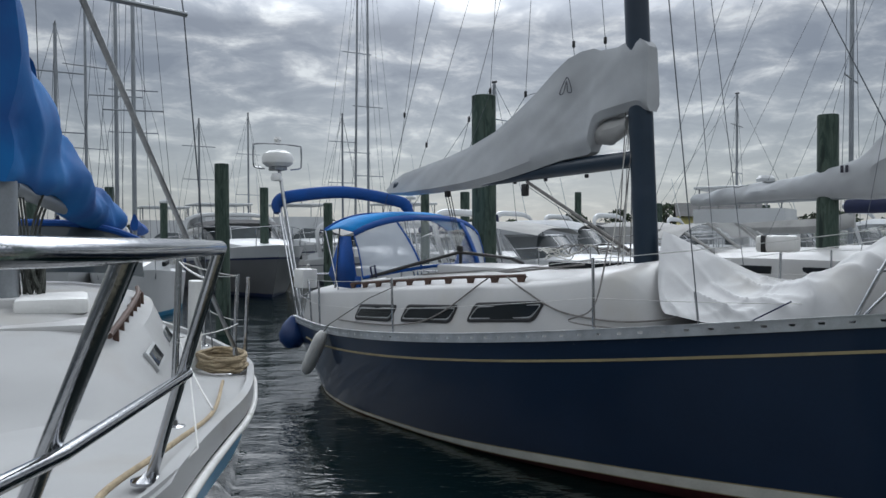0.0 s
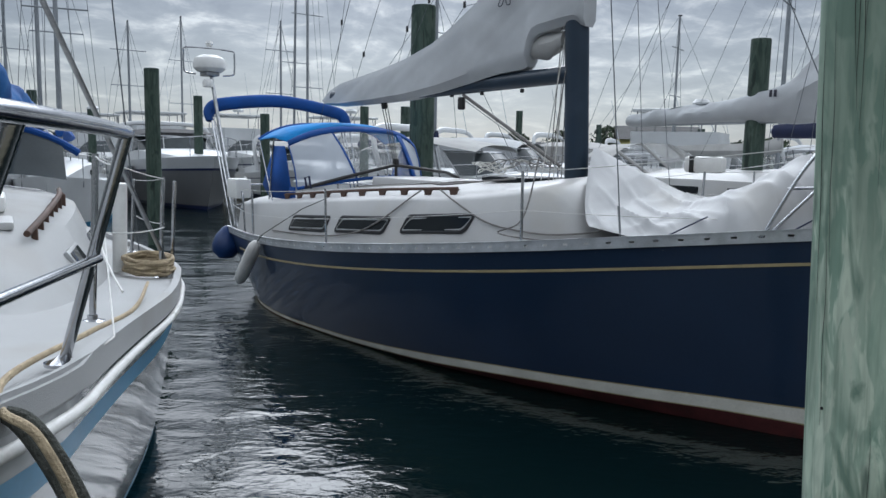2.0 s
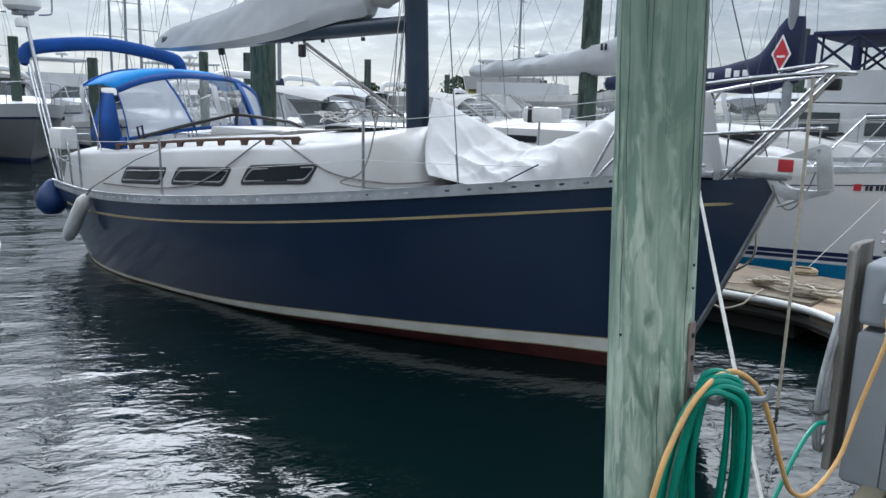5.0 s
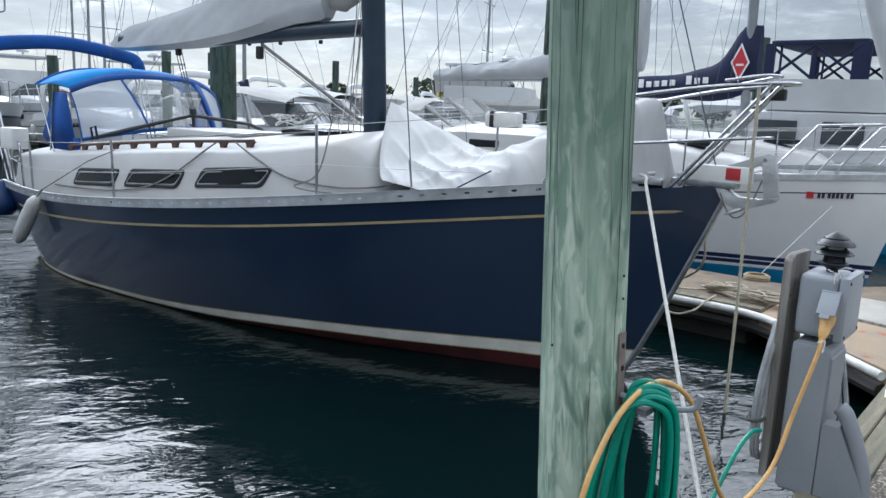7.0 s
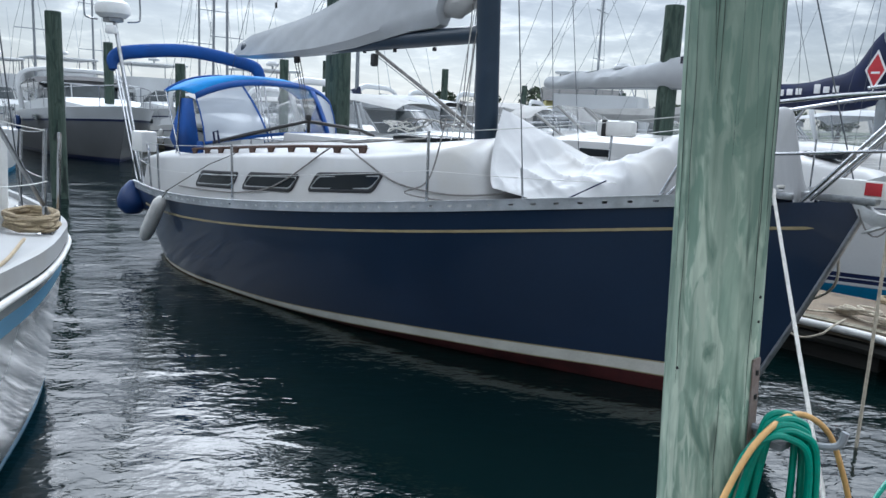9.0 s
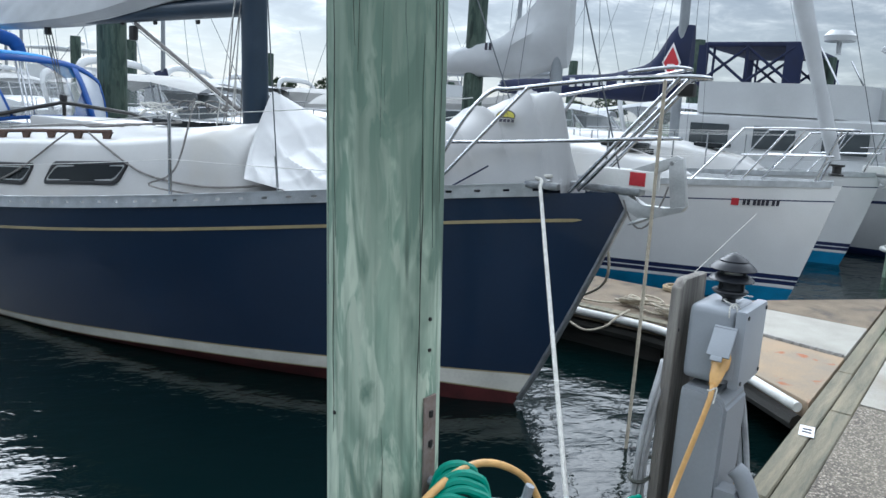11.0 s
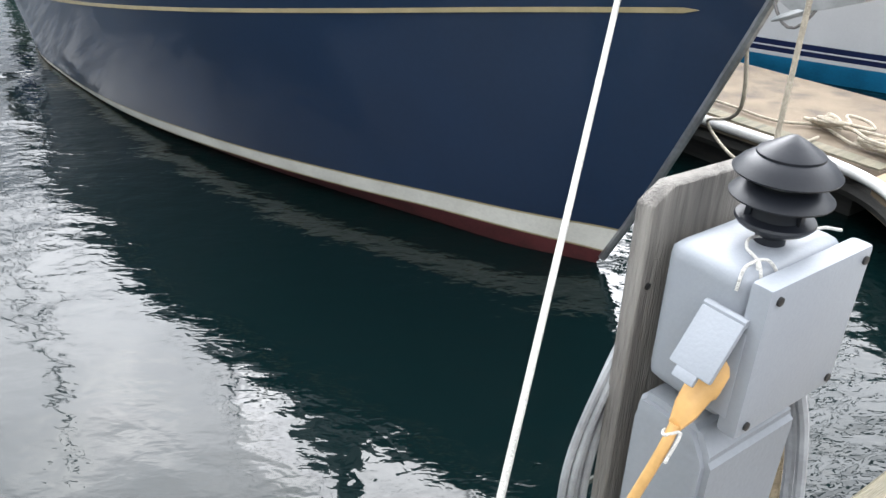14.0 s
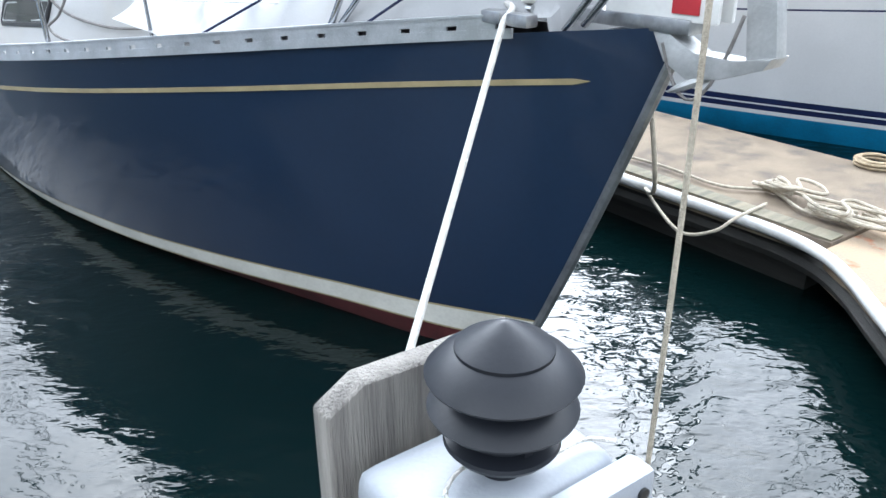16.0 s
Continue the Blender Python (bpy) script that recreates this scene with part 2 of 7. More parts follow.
def aggregate_material():
    """Pebbles set in cement: cells of many greys with dark joints, over broad stains."""
    m = bpy.data.materials.new("exposed_aggregate_concrete")
    m.use_nodes = True
    n, l = m.node_tree.nodes, m.node_tree.links
    b = n["Principled BSDF"]
    b.inputs["Roughness"].default_value = 0.9
    b.inputs["Specular IOR Level"].default_value = 0.25
    t = n.new("ShaderNodeTexCoord")
    v = n.new("ShaderNodeTexVoronoi")
    v.inputs["Scale"].default_value = 95.0
    l.new(t.outputs["Object"], v.inputs["Vector"])
    sp = n.new("ShaderNodeSeparateColor")
    l.new(v.outputs["Color"], sp.inputs[0])
    r = n.new("ShaderNodeValToRGB")
    e = r.color_ramp.elements
    e[0].position, e[0].color = 0.0, (0.05, 0.045, 0.04, 1)
    e[1].position, e[1].color = 1.0, (0.46, 0.41, 0.34, 1)
    k = e.new(0.45)
    k.color = (0.115, 0.098, 0.08, 1)
    l.new(sp.outputs[0], r.inputs[0])
    j = n.new("ShaderNodeMapRange")
    j.inputs[1].default_value, j.inputs[2].default_value = 0.35, 0.75
    l.new(v.outputs["Distance"], j.inputs[0])
    x = n.new("ShaderNodeMixRGB")
    x.inputs[2].default_value = (0.12, 0.107, 0.09, 1)
    l.new(j.outputs[0], x.inputs[0]), l.new(r.outputs[0], x.inputs[1])
    st = n.new("ShaderNodeTexNoise")
    st.inputs["Scale"].default_value, st.inputs["Detail"].default_value = 1.6, 6.0
    l.new(t.outputs["Object"], st.inputs["Vector"])
    sr = n.new("ShaderNodeMapRange")
    sr.inputs[1].default_value, sr.inputs[2].default_value, sr.inputs[4].default_value = 0.45, 0.75, 0.55
    l.new(st.outputs[0], sr.inputs[0])
    y = n.new("ShaderNodeMixRGB")
    y.inputs[2].default_value = (0.22, 0.195, 0.15, 1)
    l.new(sr.outputs[0], y.inputs[0]), l.new(x.outputs[0], y.inputs[1]), l.new(y.outputs[0], b.inputs["Base Color"])
    bp = n.new("ShaderNodeBump")
    bp.invert = True
    bp.inputs["Strength"].default_value, bp.inputs["Distance"].default_value = 0.8, 0.006
    l.new(v.outputs["Distance"], bp.inputs["Height"]), l.new(bp.outputs[0], b.inputs["Normal"])
    return m


M = {}
M["water"] = water_material()
M["navy"] = material("navy_gelcoat", (0.013, 0.027, 0.060), 0.34, 0, 0.08, 1.2, 0, 40, coat=0.7, spec=0.45)
M["boot_white"] = material("white_boot_stripe", (0.62, 0.61, 0.55), 0.4, 0, 0.1, 4, stain=(0.33, 0.32, 0.25), stain_at=(0.6, 0.9))
M["boot_red"] = material("red_bottom_paint", (0.078, 0.017, 0.018), 0.75, 0, 0.25, 5, 0.2)
M["gold"] = material("gold_cove_stripe", (0.34, 0.285, 0.16), 0.4, 0.1, 0.1, 8)
M["deck_white"] = material("white_deck_gelcoat", (0.46, 0.46, 0.455), 0.35, 0, 0.05, 2.2, 0.05, 90, stain=(0.42, 0.40, 0.36), stain_at=(0.55, 0.8))
M["nonskid"] = material("nonskid_deck", (0.42, 0.42, 0.41), 0.75, 0, 0.06, 2.5, 0.5, 260, stain=(0.55, 0.53, 0.48), stain_at=(0.55, 0.8))
M["deck_grey"] = material("pale_grey_nonskid", (0.35, 0.355, 0.355), 0.7, 0, 0.05, 2.2, 0.4, 260, stain=(0.29, 0.28, 0.255), stain_at=(0.52, 0.75))
M["hull_white"] = material("white_hull_gelcoat", (0.62, 0.63, 0.635), 0.14, 0, 0.04, 1.5, coat=0.8, spec=0.5)
M["blue_stripe"] = material("pale_blue_hull_stripe", (0.16, 0.36, 0.55), 0.3, 0, 0.08, 2)
M["blue_bottom"] = material("blue_bottom_paint", (0.015, 0.17, 0.33), 0.5, 0, 0.15, 4)
M["navy_stripe"] = material("navy_boot_stripe", (0.012, 0.02, 0.07), 0.3, 0, 0.1, 3)
M["alu"] = material("anodised_toe_rail", (0.50, 0.52, 0.54), 0.42, 0.75, 0.12, 9, 0.1, 120)
M["steel"] = material("polished_stainless_steel", (0.47, 0.48, 0.50), 0.14, 1.0, 0.10, 12, 0.05, 80)
M["steel_dull"] = material("weathered_stainless_steel", (0.40, 0.41, 0.42), 0.35, 0.9, 0.15, 14)
M["wire"] = material("rigging_wire", (0.10, 0.11, 0.12), 0.5, 0.6, 0.1, 20)
M["wire_white"] = material("vinyl_coated_lifeline", (0.60, 0.60, 0.58), 0.5, 0, 0.1, 20)
M["mast_navy"] = material("navy_painted_spar", (0.018, 0.032, 0.052), 0.32, 0, 0.1, 3, stain=(0.03, 0.04, 0.06), stain_at=(0.55, 0.8))
M["mast_grey"] = material("anodised_spar", (0.30, 0.32, 0.34), 0.4, 0.7, 0.1, 3)
M["cover_white"] = material("pale_grey_sailcloth", (0.405, 0.42, 0.435), 0.85, 0, 0.08, 2.2, 0.3, 160, stain=(0.33, 0.34, 0.35), stain_at=(0.5, 0.75))
M["tarp"] = material("white_tarpaulin", (0.335, 0.34, 0.345), 0.55, 0, 0.05, 3, 0.1, 160, stain=(0.31, 0.305, 0.29), stain_at=(0.55, 0.75))
M["canvas_blue"] = material("royal_blue_canvas", (0.010, 0.066, 0.28), 0.85, 0, 0.15, 3, 0.3, 220)
M["canvas_bright"] = material("faded_blue_canvas", (0.012, 0.125, 0.37), 0.8, 0, 0.18, 2.5, 0.3, 220, second=(0.008, 0.06, 0.23))
M["canvas_cyan"] = material("bright_blue_canvas", (0.018, 0.22, 0.58), 0.8, 0, 0.12, 2.5, 0.3, 220)
M["canvas_navy"] = material("navy_canvas", (0.012, 0.018, 0.055), 0.9, 0, 0.15, 3, 0.3, 220)
M["canvas_black"] = material("black_canvas", (0.018, 0.019, 0.022), 0.85, 0, 0.15, 3, 0.3, 200)
M["canvas_grey"] = material("grey_canvas", (0.34, 0.34, 0.33), 0.85, 0, 0.1, 3, 0.3, 200)
M["vinyl"] = glass_material("clear_vinyl_window", (0.42, 0.44, 0.45), 0.08, 0.22)
M["vinyl_hazy"] = glass_material("hazy_vinyl_window", (0.46, 0.50, 0.56), 0.2, 0.74)
M["dark_glass"] = material("smoked_acrylic_window", (0.015, 0.018, 0.02), 0.12, 0, 0.1, 4, spec=0.22)
M["win_frame"] = material("black_window_frame", (0.02, 0.02, 0.022), 0.4, 0, 0.1, 10)
M["win_line"] = material("grey_window_gasket", (0.35, 0.36, 0.36), 0.5, 0.3, 0.1, 10)
M["teak"] = material("weathered_teak", (0.085, 0.048, 0.034), 0.7, 0, 0.2, 6, 0.4, 60, stretch=(1, 8, 8))
M["rope_white"] = material("white_nylon_rope", (0.62, 0.61, 0.57), 0.85, 0, 0.1, 30, 0.9, 140)
M["rope_tan"] = material("tan_rope", (0.42, 0.34, 0.22), 0.9, 0, 0.15, 30, 0.9, 140)
M["rope_pale"] = material("pale_weathered_rope", (0.47, 0.42, 0.33), 0.9, 0, 0.15, 30, 0.9, 140)
M["rope_grey"] = material("grey_rope", (0.22, 0.21, 0.20), 0.9, 0, 0.2, 30, 0.9, 140)
M["rope_dark"] = material("dark_green_grey_dockline", (0.08, 0.085, 0.075), 0.9, 0, 0.25, 30, 0.9, 140)
M["rope_navy"] = material("navy_lashing", (0.015, 0.02, 0.06), 0.9, 0, 0.2, 30, 0.6, 140)
M["cable_yellow"] = material("yellow_shore_power_cable", (0.60, 0.36, 0.13), 0.45, 0, 0.12, 12, 0.1, 60)
M["cable_grey"] = material("grey_power_cable", (0.34, 0.35, 0.36), 0.6, 0, 0.15, 10, 0.2, 60)
M["hose"] = material("green_garden_hose", (0.005, 0.22, 0.15), 0.4, 0, 0.15, 12, 0.1, 80)
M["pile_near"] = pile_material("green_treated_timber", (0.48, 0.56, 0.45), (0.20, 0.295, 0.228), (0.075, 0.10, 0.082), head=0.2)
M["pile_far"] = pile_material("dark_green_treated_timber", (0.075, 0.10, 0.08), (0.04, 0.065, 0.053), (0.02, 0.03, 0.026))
M["wood_grey"] = material("silvered_plank", (0.30, 0.29, 0.27), 0.9, 0, 0.2, 4, 0.8, 34, second=(0.15, 0.14, 0.13), stretch=(7, 7, 0.6))
M["dock_timber"] = material("weathered_dock_timber", (0.25, 0.22, 0.155), 0.9, 0, 0.2, 3, 0.8, 34, second=(0.12, 0.115, 0.085), stretch=(0.6, 7, 7), stain=(0.09, 0.11, 0.07), stain_at=(0.55, 0.75))
M["wood_board"] = material("silvered_upright_board", (0.28, 0.265, 0.24), 0.9, 0, 0.2, 4, 0.8, 30, second=(0.14, 0.13, 0.12), stretch=(9, 0.5, 9))
M["concrete_agg"] = aggregate_material()
M["concrete"] = material("smooth_concrete", (0.36, 0.345, 0.305), 0.9, 0, 0.14, 3.0, 0.4, 60, second=(0.27, 0.255, 0.22), stain=(0.20, 0.17, 0.13), stain_at=(0.54, 0.72))
M["rust_plate"] = material("rusty_galvanised_plate", (0.24, 0.20, 0.185), 0.7, 0.3, 0.2, 14, 0.3, 90, second=(0.16, 0.12, 0.10))
M["finger_deck"] = material("weathered_tan_concrete", (0.215, 0.172, 0.122), 0.92, 0, 0.2, 5.0, 0.6, 90, second=(0.14, 0.11, 0.078), stain=(0.10, 0.083, 0.066), stain_at=(0.52, 0.70), stain_scale=4.0)
# near-black timber: the shadow below the pier's rub rail, put into the base colour
M["shade_timber"] = material("shade_dark_timber", (0.035, 0.034, 0.030), 0.6, 0, 0.25, 4, 0.5, 40, stretch=(0.8, 0.8, 6))
M["concrete_rust"] = material("rust_stained_concrete", (0.32, 0.235, 0.15), 0.9, 0, 0.15, 3.5, 0.5, 70, second=(0.22, 0.185, 0.14), stain=(0.30, 0.10, 0.04), stain_at=(0.60, 0.68), stain_scale=5.0)
M["rub_white"] = material("white_vinyl_rub_rail", (0.66, 0.66, 0.64), 0.5, 0, 0.1, 4, 0.1, 60, stain=(0.35, 0.35, 0.32), stain_at=(0.55, 0.75), stain_scale=4)
M["rubber"] = material("black_rubber", (0.02, 0.02, 0.02), 0.7, 0, 0.2, 6)
M["box_white"] = material("pale_grey_plastic_box", (0.285, 0.305, 0.335), 0.45, 0, 0.04, 5, 0.08, 160)
M["post_grey"] = material("grey_painted_post", (0.22, 0.235, 0.255), 0.5, 0, 0.06, 3, 0.08, 90, stain=(0.20, 0.21, 0.22), stain_at=(0.55, 0.8))
M["lamp_dark"] = material("dark_grey_cast_lamp", (0.013, 0.015, 0.020), 0.38, 0.0, 0.1, 8, 0.03, 140, spec=0.3)
M["lens"] = glass_material("clear_lamp_lens", (0.7, 0.7, 0.68), 0.1, 0.5)
M["galv"] = material("galvanised_anchor", (0.50, 0.51, 0.51), 0.5, 0.5, 0.12, 8, 0.2, 70)
M["white_plastic"] = material("white_plastic", (0.72, 0.72, 0.70), 0.45, 0, 0.06, 5)
M["fender_white"] = material("scuffed_white_fender", (0.60, 0.60, 0.58), 0.55, 0, 0.1, 4, stain=(0.42, 0.41, 0.38), stain_at=(0.5, 0.75))
M["fender_blue"] = material("blue_fender", (0.01, 0.035, 0.13), 0.45, 0, 0.15, 4)
M["red"] = material("faded_red_sticker", (0.45, 0.03, 0.04), 0.6, 0, 0.1, 10)
M["black"] = material("black_plastic", (0.02, 0.02, 0.02), 0.5, 0, 0.1, 10)
M["yellow"] = material("yellow_print", (0.45, 0.42, 0.06), 0.7, 0, 0.1, 10)
M["ink"] = material("dark_print", (0.03, 0.03, 0.045), 0.7, 0, 0.1, 10)
M["print_white"] = material("white_print", (0.72, 0.72, 0.72), 0.7, 0, 0.05, 10)
M["far_white"] = material("white_boat_gelcoat", (0.50, 0.515, 0.525), 0.35, 0, 0.08, 0.8)
# darker copy of the boat gelcoat for a hull side in shade
M["far_shaded"] = material("shaded_boat_gelcoat", (0.16, 0.165, 0.17), 0.35, 0, 0.1, 0.8)
M["far_glass"] = material("tinted_windscreen", (0.05, 0.06, 0.065), 0.08, 0, 0.1, 3)
M["house_yellow"] = material("pale_yellow_clapboard", (0.55, 0.50, 0.20), 0.8, 0, 0.1, 2)
M["roof"] = material("grey_shingle_roof", (0.10, 0.10, 0.10), 0.9, 0, 0.2, 3)
M["leaf"] = material("dark_foliage", (0.07, 0.095, 0.055), 0.9, 0, 0.4, 0.8)
M["bark"] = material("bark", (0.08, 0.065, 0.05), 0.95, 0, 0.3, 3, 0.6)


# ---- building helpers ----
def part(name, bm, mat, parent=None, label="", smooth=True):
    me = bpy.data.meshes.new(name)
    bmesh.ops.recalc_face_normals(bm, faces=bm.faces)
    bm.to_mesh(me)
    bm.free()
    for k in mat if isinstance(mat, (list, tuple)) else [mat]:
        me.materials.append(k)
    if smooth:
        me.shade_smooth()
        try:
            me.set_sharp_from_angle(angle=radians(38))
        except AttributeError:
            pass
    ob = new(name, me)
    if parent is not None:
        ob.parent = parent
    if label:
        ob["label"] = label
    return ob


def thing(name, label, category, m=None, group=""):
    ob = new(name)
    ob.empty_display_size = 0.1
    ob.matrix_world = m if m is not None else Matrix()
    return tagged(ob, label, category, group)


def spline(pts, n=8, closed=False):
    """Catmull-Rom through the points, n steps a span."""
    p = [Vector(q) for q in pts]
    c = len(p)
    res = []
    for i in range(c if closed else c - 1):
        a = p[(i - 1) % c] if closed or i > 0 else p[0] * 2 - p[1]
        b, d = p[i], p[(i + 1) % c]
        f = p[(i + 2) % c] if closed or i + 2 < c else p[-1] * 2 - p[-2]
        for k in range(n):
            t = k / n
            res.append(0.5 * ((2 * b) + (d - a) * t + (2 * a - 5 * b + 4 * d - f) * t * t + (3 * b - a - 3 * d + f) * t ** 3))
    if not closed:
        res.append(p[-1].copy())
    return res


def tube(pts, r, seg=8, bm=None, closed=False, flat=1.0):
    """A round bar along the points; r: one radius or one for each point."""
    bm = bm or bmesh.new()
    p = [Vector(q) for q in pts]
    c = len(p)
    rings, up = [], None
    for i in range(c):
        if closed:
            t = p[(i + 1) % c] - p[i - 1]
        else:
            t = p[min(i + 1, c - 1)] - p[max(i - 1, 0)]
        t = t.normalized() if t.length > 1e-9 else Vector((0, 0, 1))
        if up is None:
            up = Vector((0, 0, 1)) if abs(t.z) < 0.9 else Vector((1, 0, 0))
        s = t.cross(up).normalized()
        up = s.cross(t).normalized()
        rad = r[i] if isinstance(r, (list, tuple)) else r
        rings.append([bm.verts.new(p[i] + rad * (math.cos(2 * math.pi * k / seg) * s + flat * math.sin(2 * math.pi * k / seg) * up)) for k in range(seg)])
    for i in range(c if closed else c - 1):
        a, b = rings[i], rings[(i + 1) % c]
        for k in range(seg):
            bm.faces.new((a[k], a[(k + 1) % seg], b[(k + 1) % seg], b[k]))
    if not closed:
        bm.faces.new(rings[0][::-1]), bm.faces.new(rings[-1])
    return bm


def loft(rings, cap=True, closed=True, bm=None):
    bm = bm or bmesh.new()
    vs = [[bm.verts.new(q) for q in ring] for ring in rings]
    c = len(vs[0])
    for a, b in zip(vs, vs[1:]):
        for k in range(c if closed else c - 1):
            bm.faces.new((a[k], a[(k + 1) % c], b[(k + 1) % c], b[k]))
    if cap and closed:
        bm.faces.new(vs[0][::-1]), bm.faces.new(vs[-1])
    return bm


def box(lo, hi, bevel=0.0, bm=None, seg=2, m=None):
    own = bmesh.new()
    bmesh.ops.create_cube(own, size=1.0)
    lo, hi = Vector(lo), Vector(hi)
    for v in own.verts:
        v.co = Vector([(lo[k] + hi[k]) / 2 + v.co[k] * (hi[k] - lo[k]) for k in range(3)])
    if bevel:
        bmesh.ops.bevel(own, geom=list(own.edges), offset=bevel, segments=seg, profile=0.6, affect="EDGES")
    if m is not None:
        own.transform(m)
    if bm is None:
        return own
    me = bpy.data.meshes.new("tmp")
    own.to_mesh(me)
    own.free()
    bm.from_mesh(me)
    bpy.data.meshes.remove(me)
    return bm


def lathe(profile, seg=24, bm=None, centre=(0, 0, 0)):
    c = Vector(centre)
    rings = [[c + Vector((r * math.cos(2 * math.pi * k / seg), r * math.sin(2 * math.pi * k / seg), z)) for k in range(seg)] for r, z in profile]
    return loft(rings, True, True, bm)


def prism(poly, depth, bm=None, bevel=0.0):
    """A flat outline in x, y pushed along z by depth."""
    own = bm or bmesh.new()
    a = [own.verts.new((x, y, 0)) for x, y in poly]
    b = [own.verts.new((x, y, depth)) for x, y in poly]
    own.faces.new(a[::-1]), own.faces.new(b)
    for k in range(len(poly)):
        own.faces.new((a[k], a[(k + 1) % len(poly)], b[(k + 1) % len(poly)], b[k]))
    if bevel:
        bmesh.ops.bevel(own, geom=list(own.edges), offset=bevel, segments=2, profile=0.6, affect="EDGES")
    return own


def table(rows):
    """A smooth function through rows of (x, y), x rising or falling."""
    rows = sorted(rows)
    xs = np.array([r[0] for r in rows], float)
    ys = np.array([r[1] for r in rows], float)
    sl = np.gradient(ys, xs)

    def f(x):
        if x <= xs[0]:
            return float(ys[0])
        if x >= xs[-1]:
            return float(ys[-1])
        i = int(np.searchsorted(xs, x) - 1)
        h = xs[i + 1] - xs[i]
        t = (x - xs[i]) / h
        return float((2 * t ** 3 - 3 * t * t + 1) * ys[i] + (t ** 3 - 2 * t * t + t) * h * sl[i] + (-2 * t ** 3 + 3 * t * t) * ys[i + 1] + (t ** 3 - t * t) * h * sl[i + 1])

    return f


def wire(name, pts, r, mat, parent=None, seg=6, label=""):
    return part(name, tube(pts, r, seg), mat, parent, label)


def sag(a, b, drop, n=10):
    a, b = Vector(a), Vector(b)
    return [a.lerp(b, k / n) - Vector((0, 0, drop * 4 * (k / n) * (1 - k / n))) for k in range(n + 1)]

# ---- the dock's own axes: along the edge, out over the water, up ----
DOCK = Matrix(((0.853, -0.522, 0, 4.08), (0.522, 0.853, 0, 3.18), (0, 0, 1, 0), (0, 0, 0, 1)))
DOCK_Z = 0.37

# ---- water and far ground ----
bm = bmesh.new()
bmesh.ops.create_grid(bm, x_segments=8, y_segments=8, size=900)
water = part("water", bm, M["water"])
tagged(water, "dark green harbour water with small ripples", "water", kind="structure")

# ---- main dock ----
bm = bmesh.new()
for k in range(-6, 6):
    box((k * 3.0 + 0.006 + 1.43, -2.6, DOCK_Z - 0.35), (k * 3.0 + 2.994 + 1.43, -0.235, DOCK_Z - 0.004), 0.008, bm, 1)
dock = part("dock", bm, [M["concrete_agg"]])
dock.matrix_world = DOCK
tagged(dock, "floating dock of exposed aggregate concrete slabs", "dock", kind="structure")
bm = box((1.44, -2.55, DOCK_Z - 0.05), (7.4, -0.24, DOCK_Z + 0.002), 0.004)
part("slab", bm, M["concrete"], dock, "smooth pale concrete slab")
for k in range(-8, 9):
    for w, (n0, n1) in enumerate(((-0.232, -0.108), (-0.102, 0.0))):
        off = 0.9 * w
        bm = box((k * 2.4 + off - 1.193, n0, DOCK_Z - 0.16), (k * 2.4 + off + 1.193, n1, DOCK_Z + 0.004 * (w - 1) - 0.002), 0.008, None, 1)
        part("plank", bm, M["dock_timber"], dock)
bm = box((-16, -0.05, DOCK_Z - 0.42), (18, -0.012, DOCK_Z - 0.17), 0.01, None, 1)
part("wale", bm, M["dock_timber"], dock, "timber wale below the deck edge")

# slip tag on the edge timber
tag = thing("slip_tag", "small white slip number tag screwed to the dock edge timber", "sign", DOCK @ pose(0.70, -0.075, DOCK_Z, 0, 0, 188))
part("plate", box((-0.085, -0.04, 0), (0.085, 0.04, 0.004), 0.0015), M["print_white"], tag)
for x0 in (-0.035, 0.012):
    part("bar", box((x0, -0.025, 0.004), (x0 + 0.022, 0.025, 0.006)), M["ink"], tag)

# ---- finger pier between the blue sloop and its white neighbour ----
finger = thing("finger_pier", "concrete finger pier with white vinyl rub rail", "dock", DOCK)
finger["kind"] = "structure"
part("slab", prism([(2.28, 1.25), (3.7, 1.25), (3.7, 9.5), (2.28, 9.5)], 0.10, None, 0.012), M["finger_deck"], finger).location.z = DOCK_Z - 0.10
# float body, its dark colour standing for the shade under the slab
part("float", box((2.40, 1.4, -0.3), (3.62, 9.4, DOCK_Z - 0.104), 0.01), M["shade_timber"], finger, "float under the slab, coloured dark for the shade there")
part("cover_slab", prism([(2.56, 0.02), (3.70, 0.02), (3.70, 1.24), (2.80, 1.24), (2.72, 0.80)], 0.20, None, 0.008), M["concrete"], finger, "grey concrete cover slab").location.z = DOCK_Z - 0.205
part("gusset", prism([(1.24, 0.02), (2.54, 0.02), (2.70, 0.80), (2.78, 1.24), (2.22, 1.24), (2.07, 1.02), (1.86, 0.78)], 0.20, None, 0.008), M["concrete_rust"], finger, "rust-stained triangular concrete gusset").location.z = DOCK_Z - 0.21
part("gusset", prism([(3.72, 0.02), (5.4, 0.02), (3.72, 1.3)], 0.2, None, 0.008), M["finger_deck"], finger).location.z = DOCK_Z - 0.21
part("seam_board", tube([(2.55, 0.03, DOCK_Z - 0.008), (2.71, 0.80, DOCK_Z - 0.008), (2.79, 1.23, DOCK_Z - 0.008)], 0.022, 6), M["wood_grey"], finger)
rail_pts = [(q.x, q.y) for q in spline([(2.25, 9.5, 0), (2.25, 5.0, 0), (2.26, 2.6, 0), (2.27, 1.9, 0), (2.26, 1.5, 0), (2.18, 1.22, 0), (2.03, 1.0, 0), (1.83, 0.78, 0), (1.5, 0.42, 0), (1.18, 0.07, 0)], 4)]
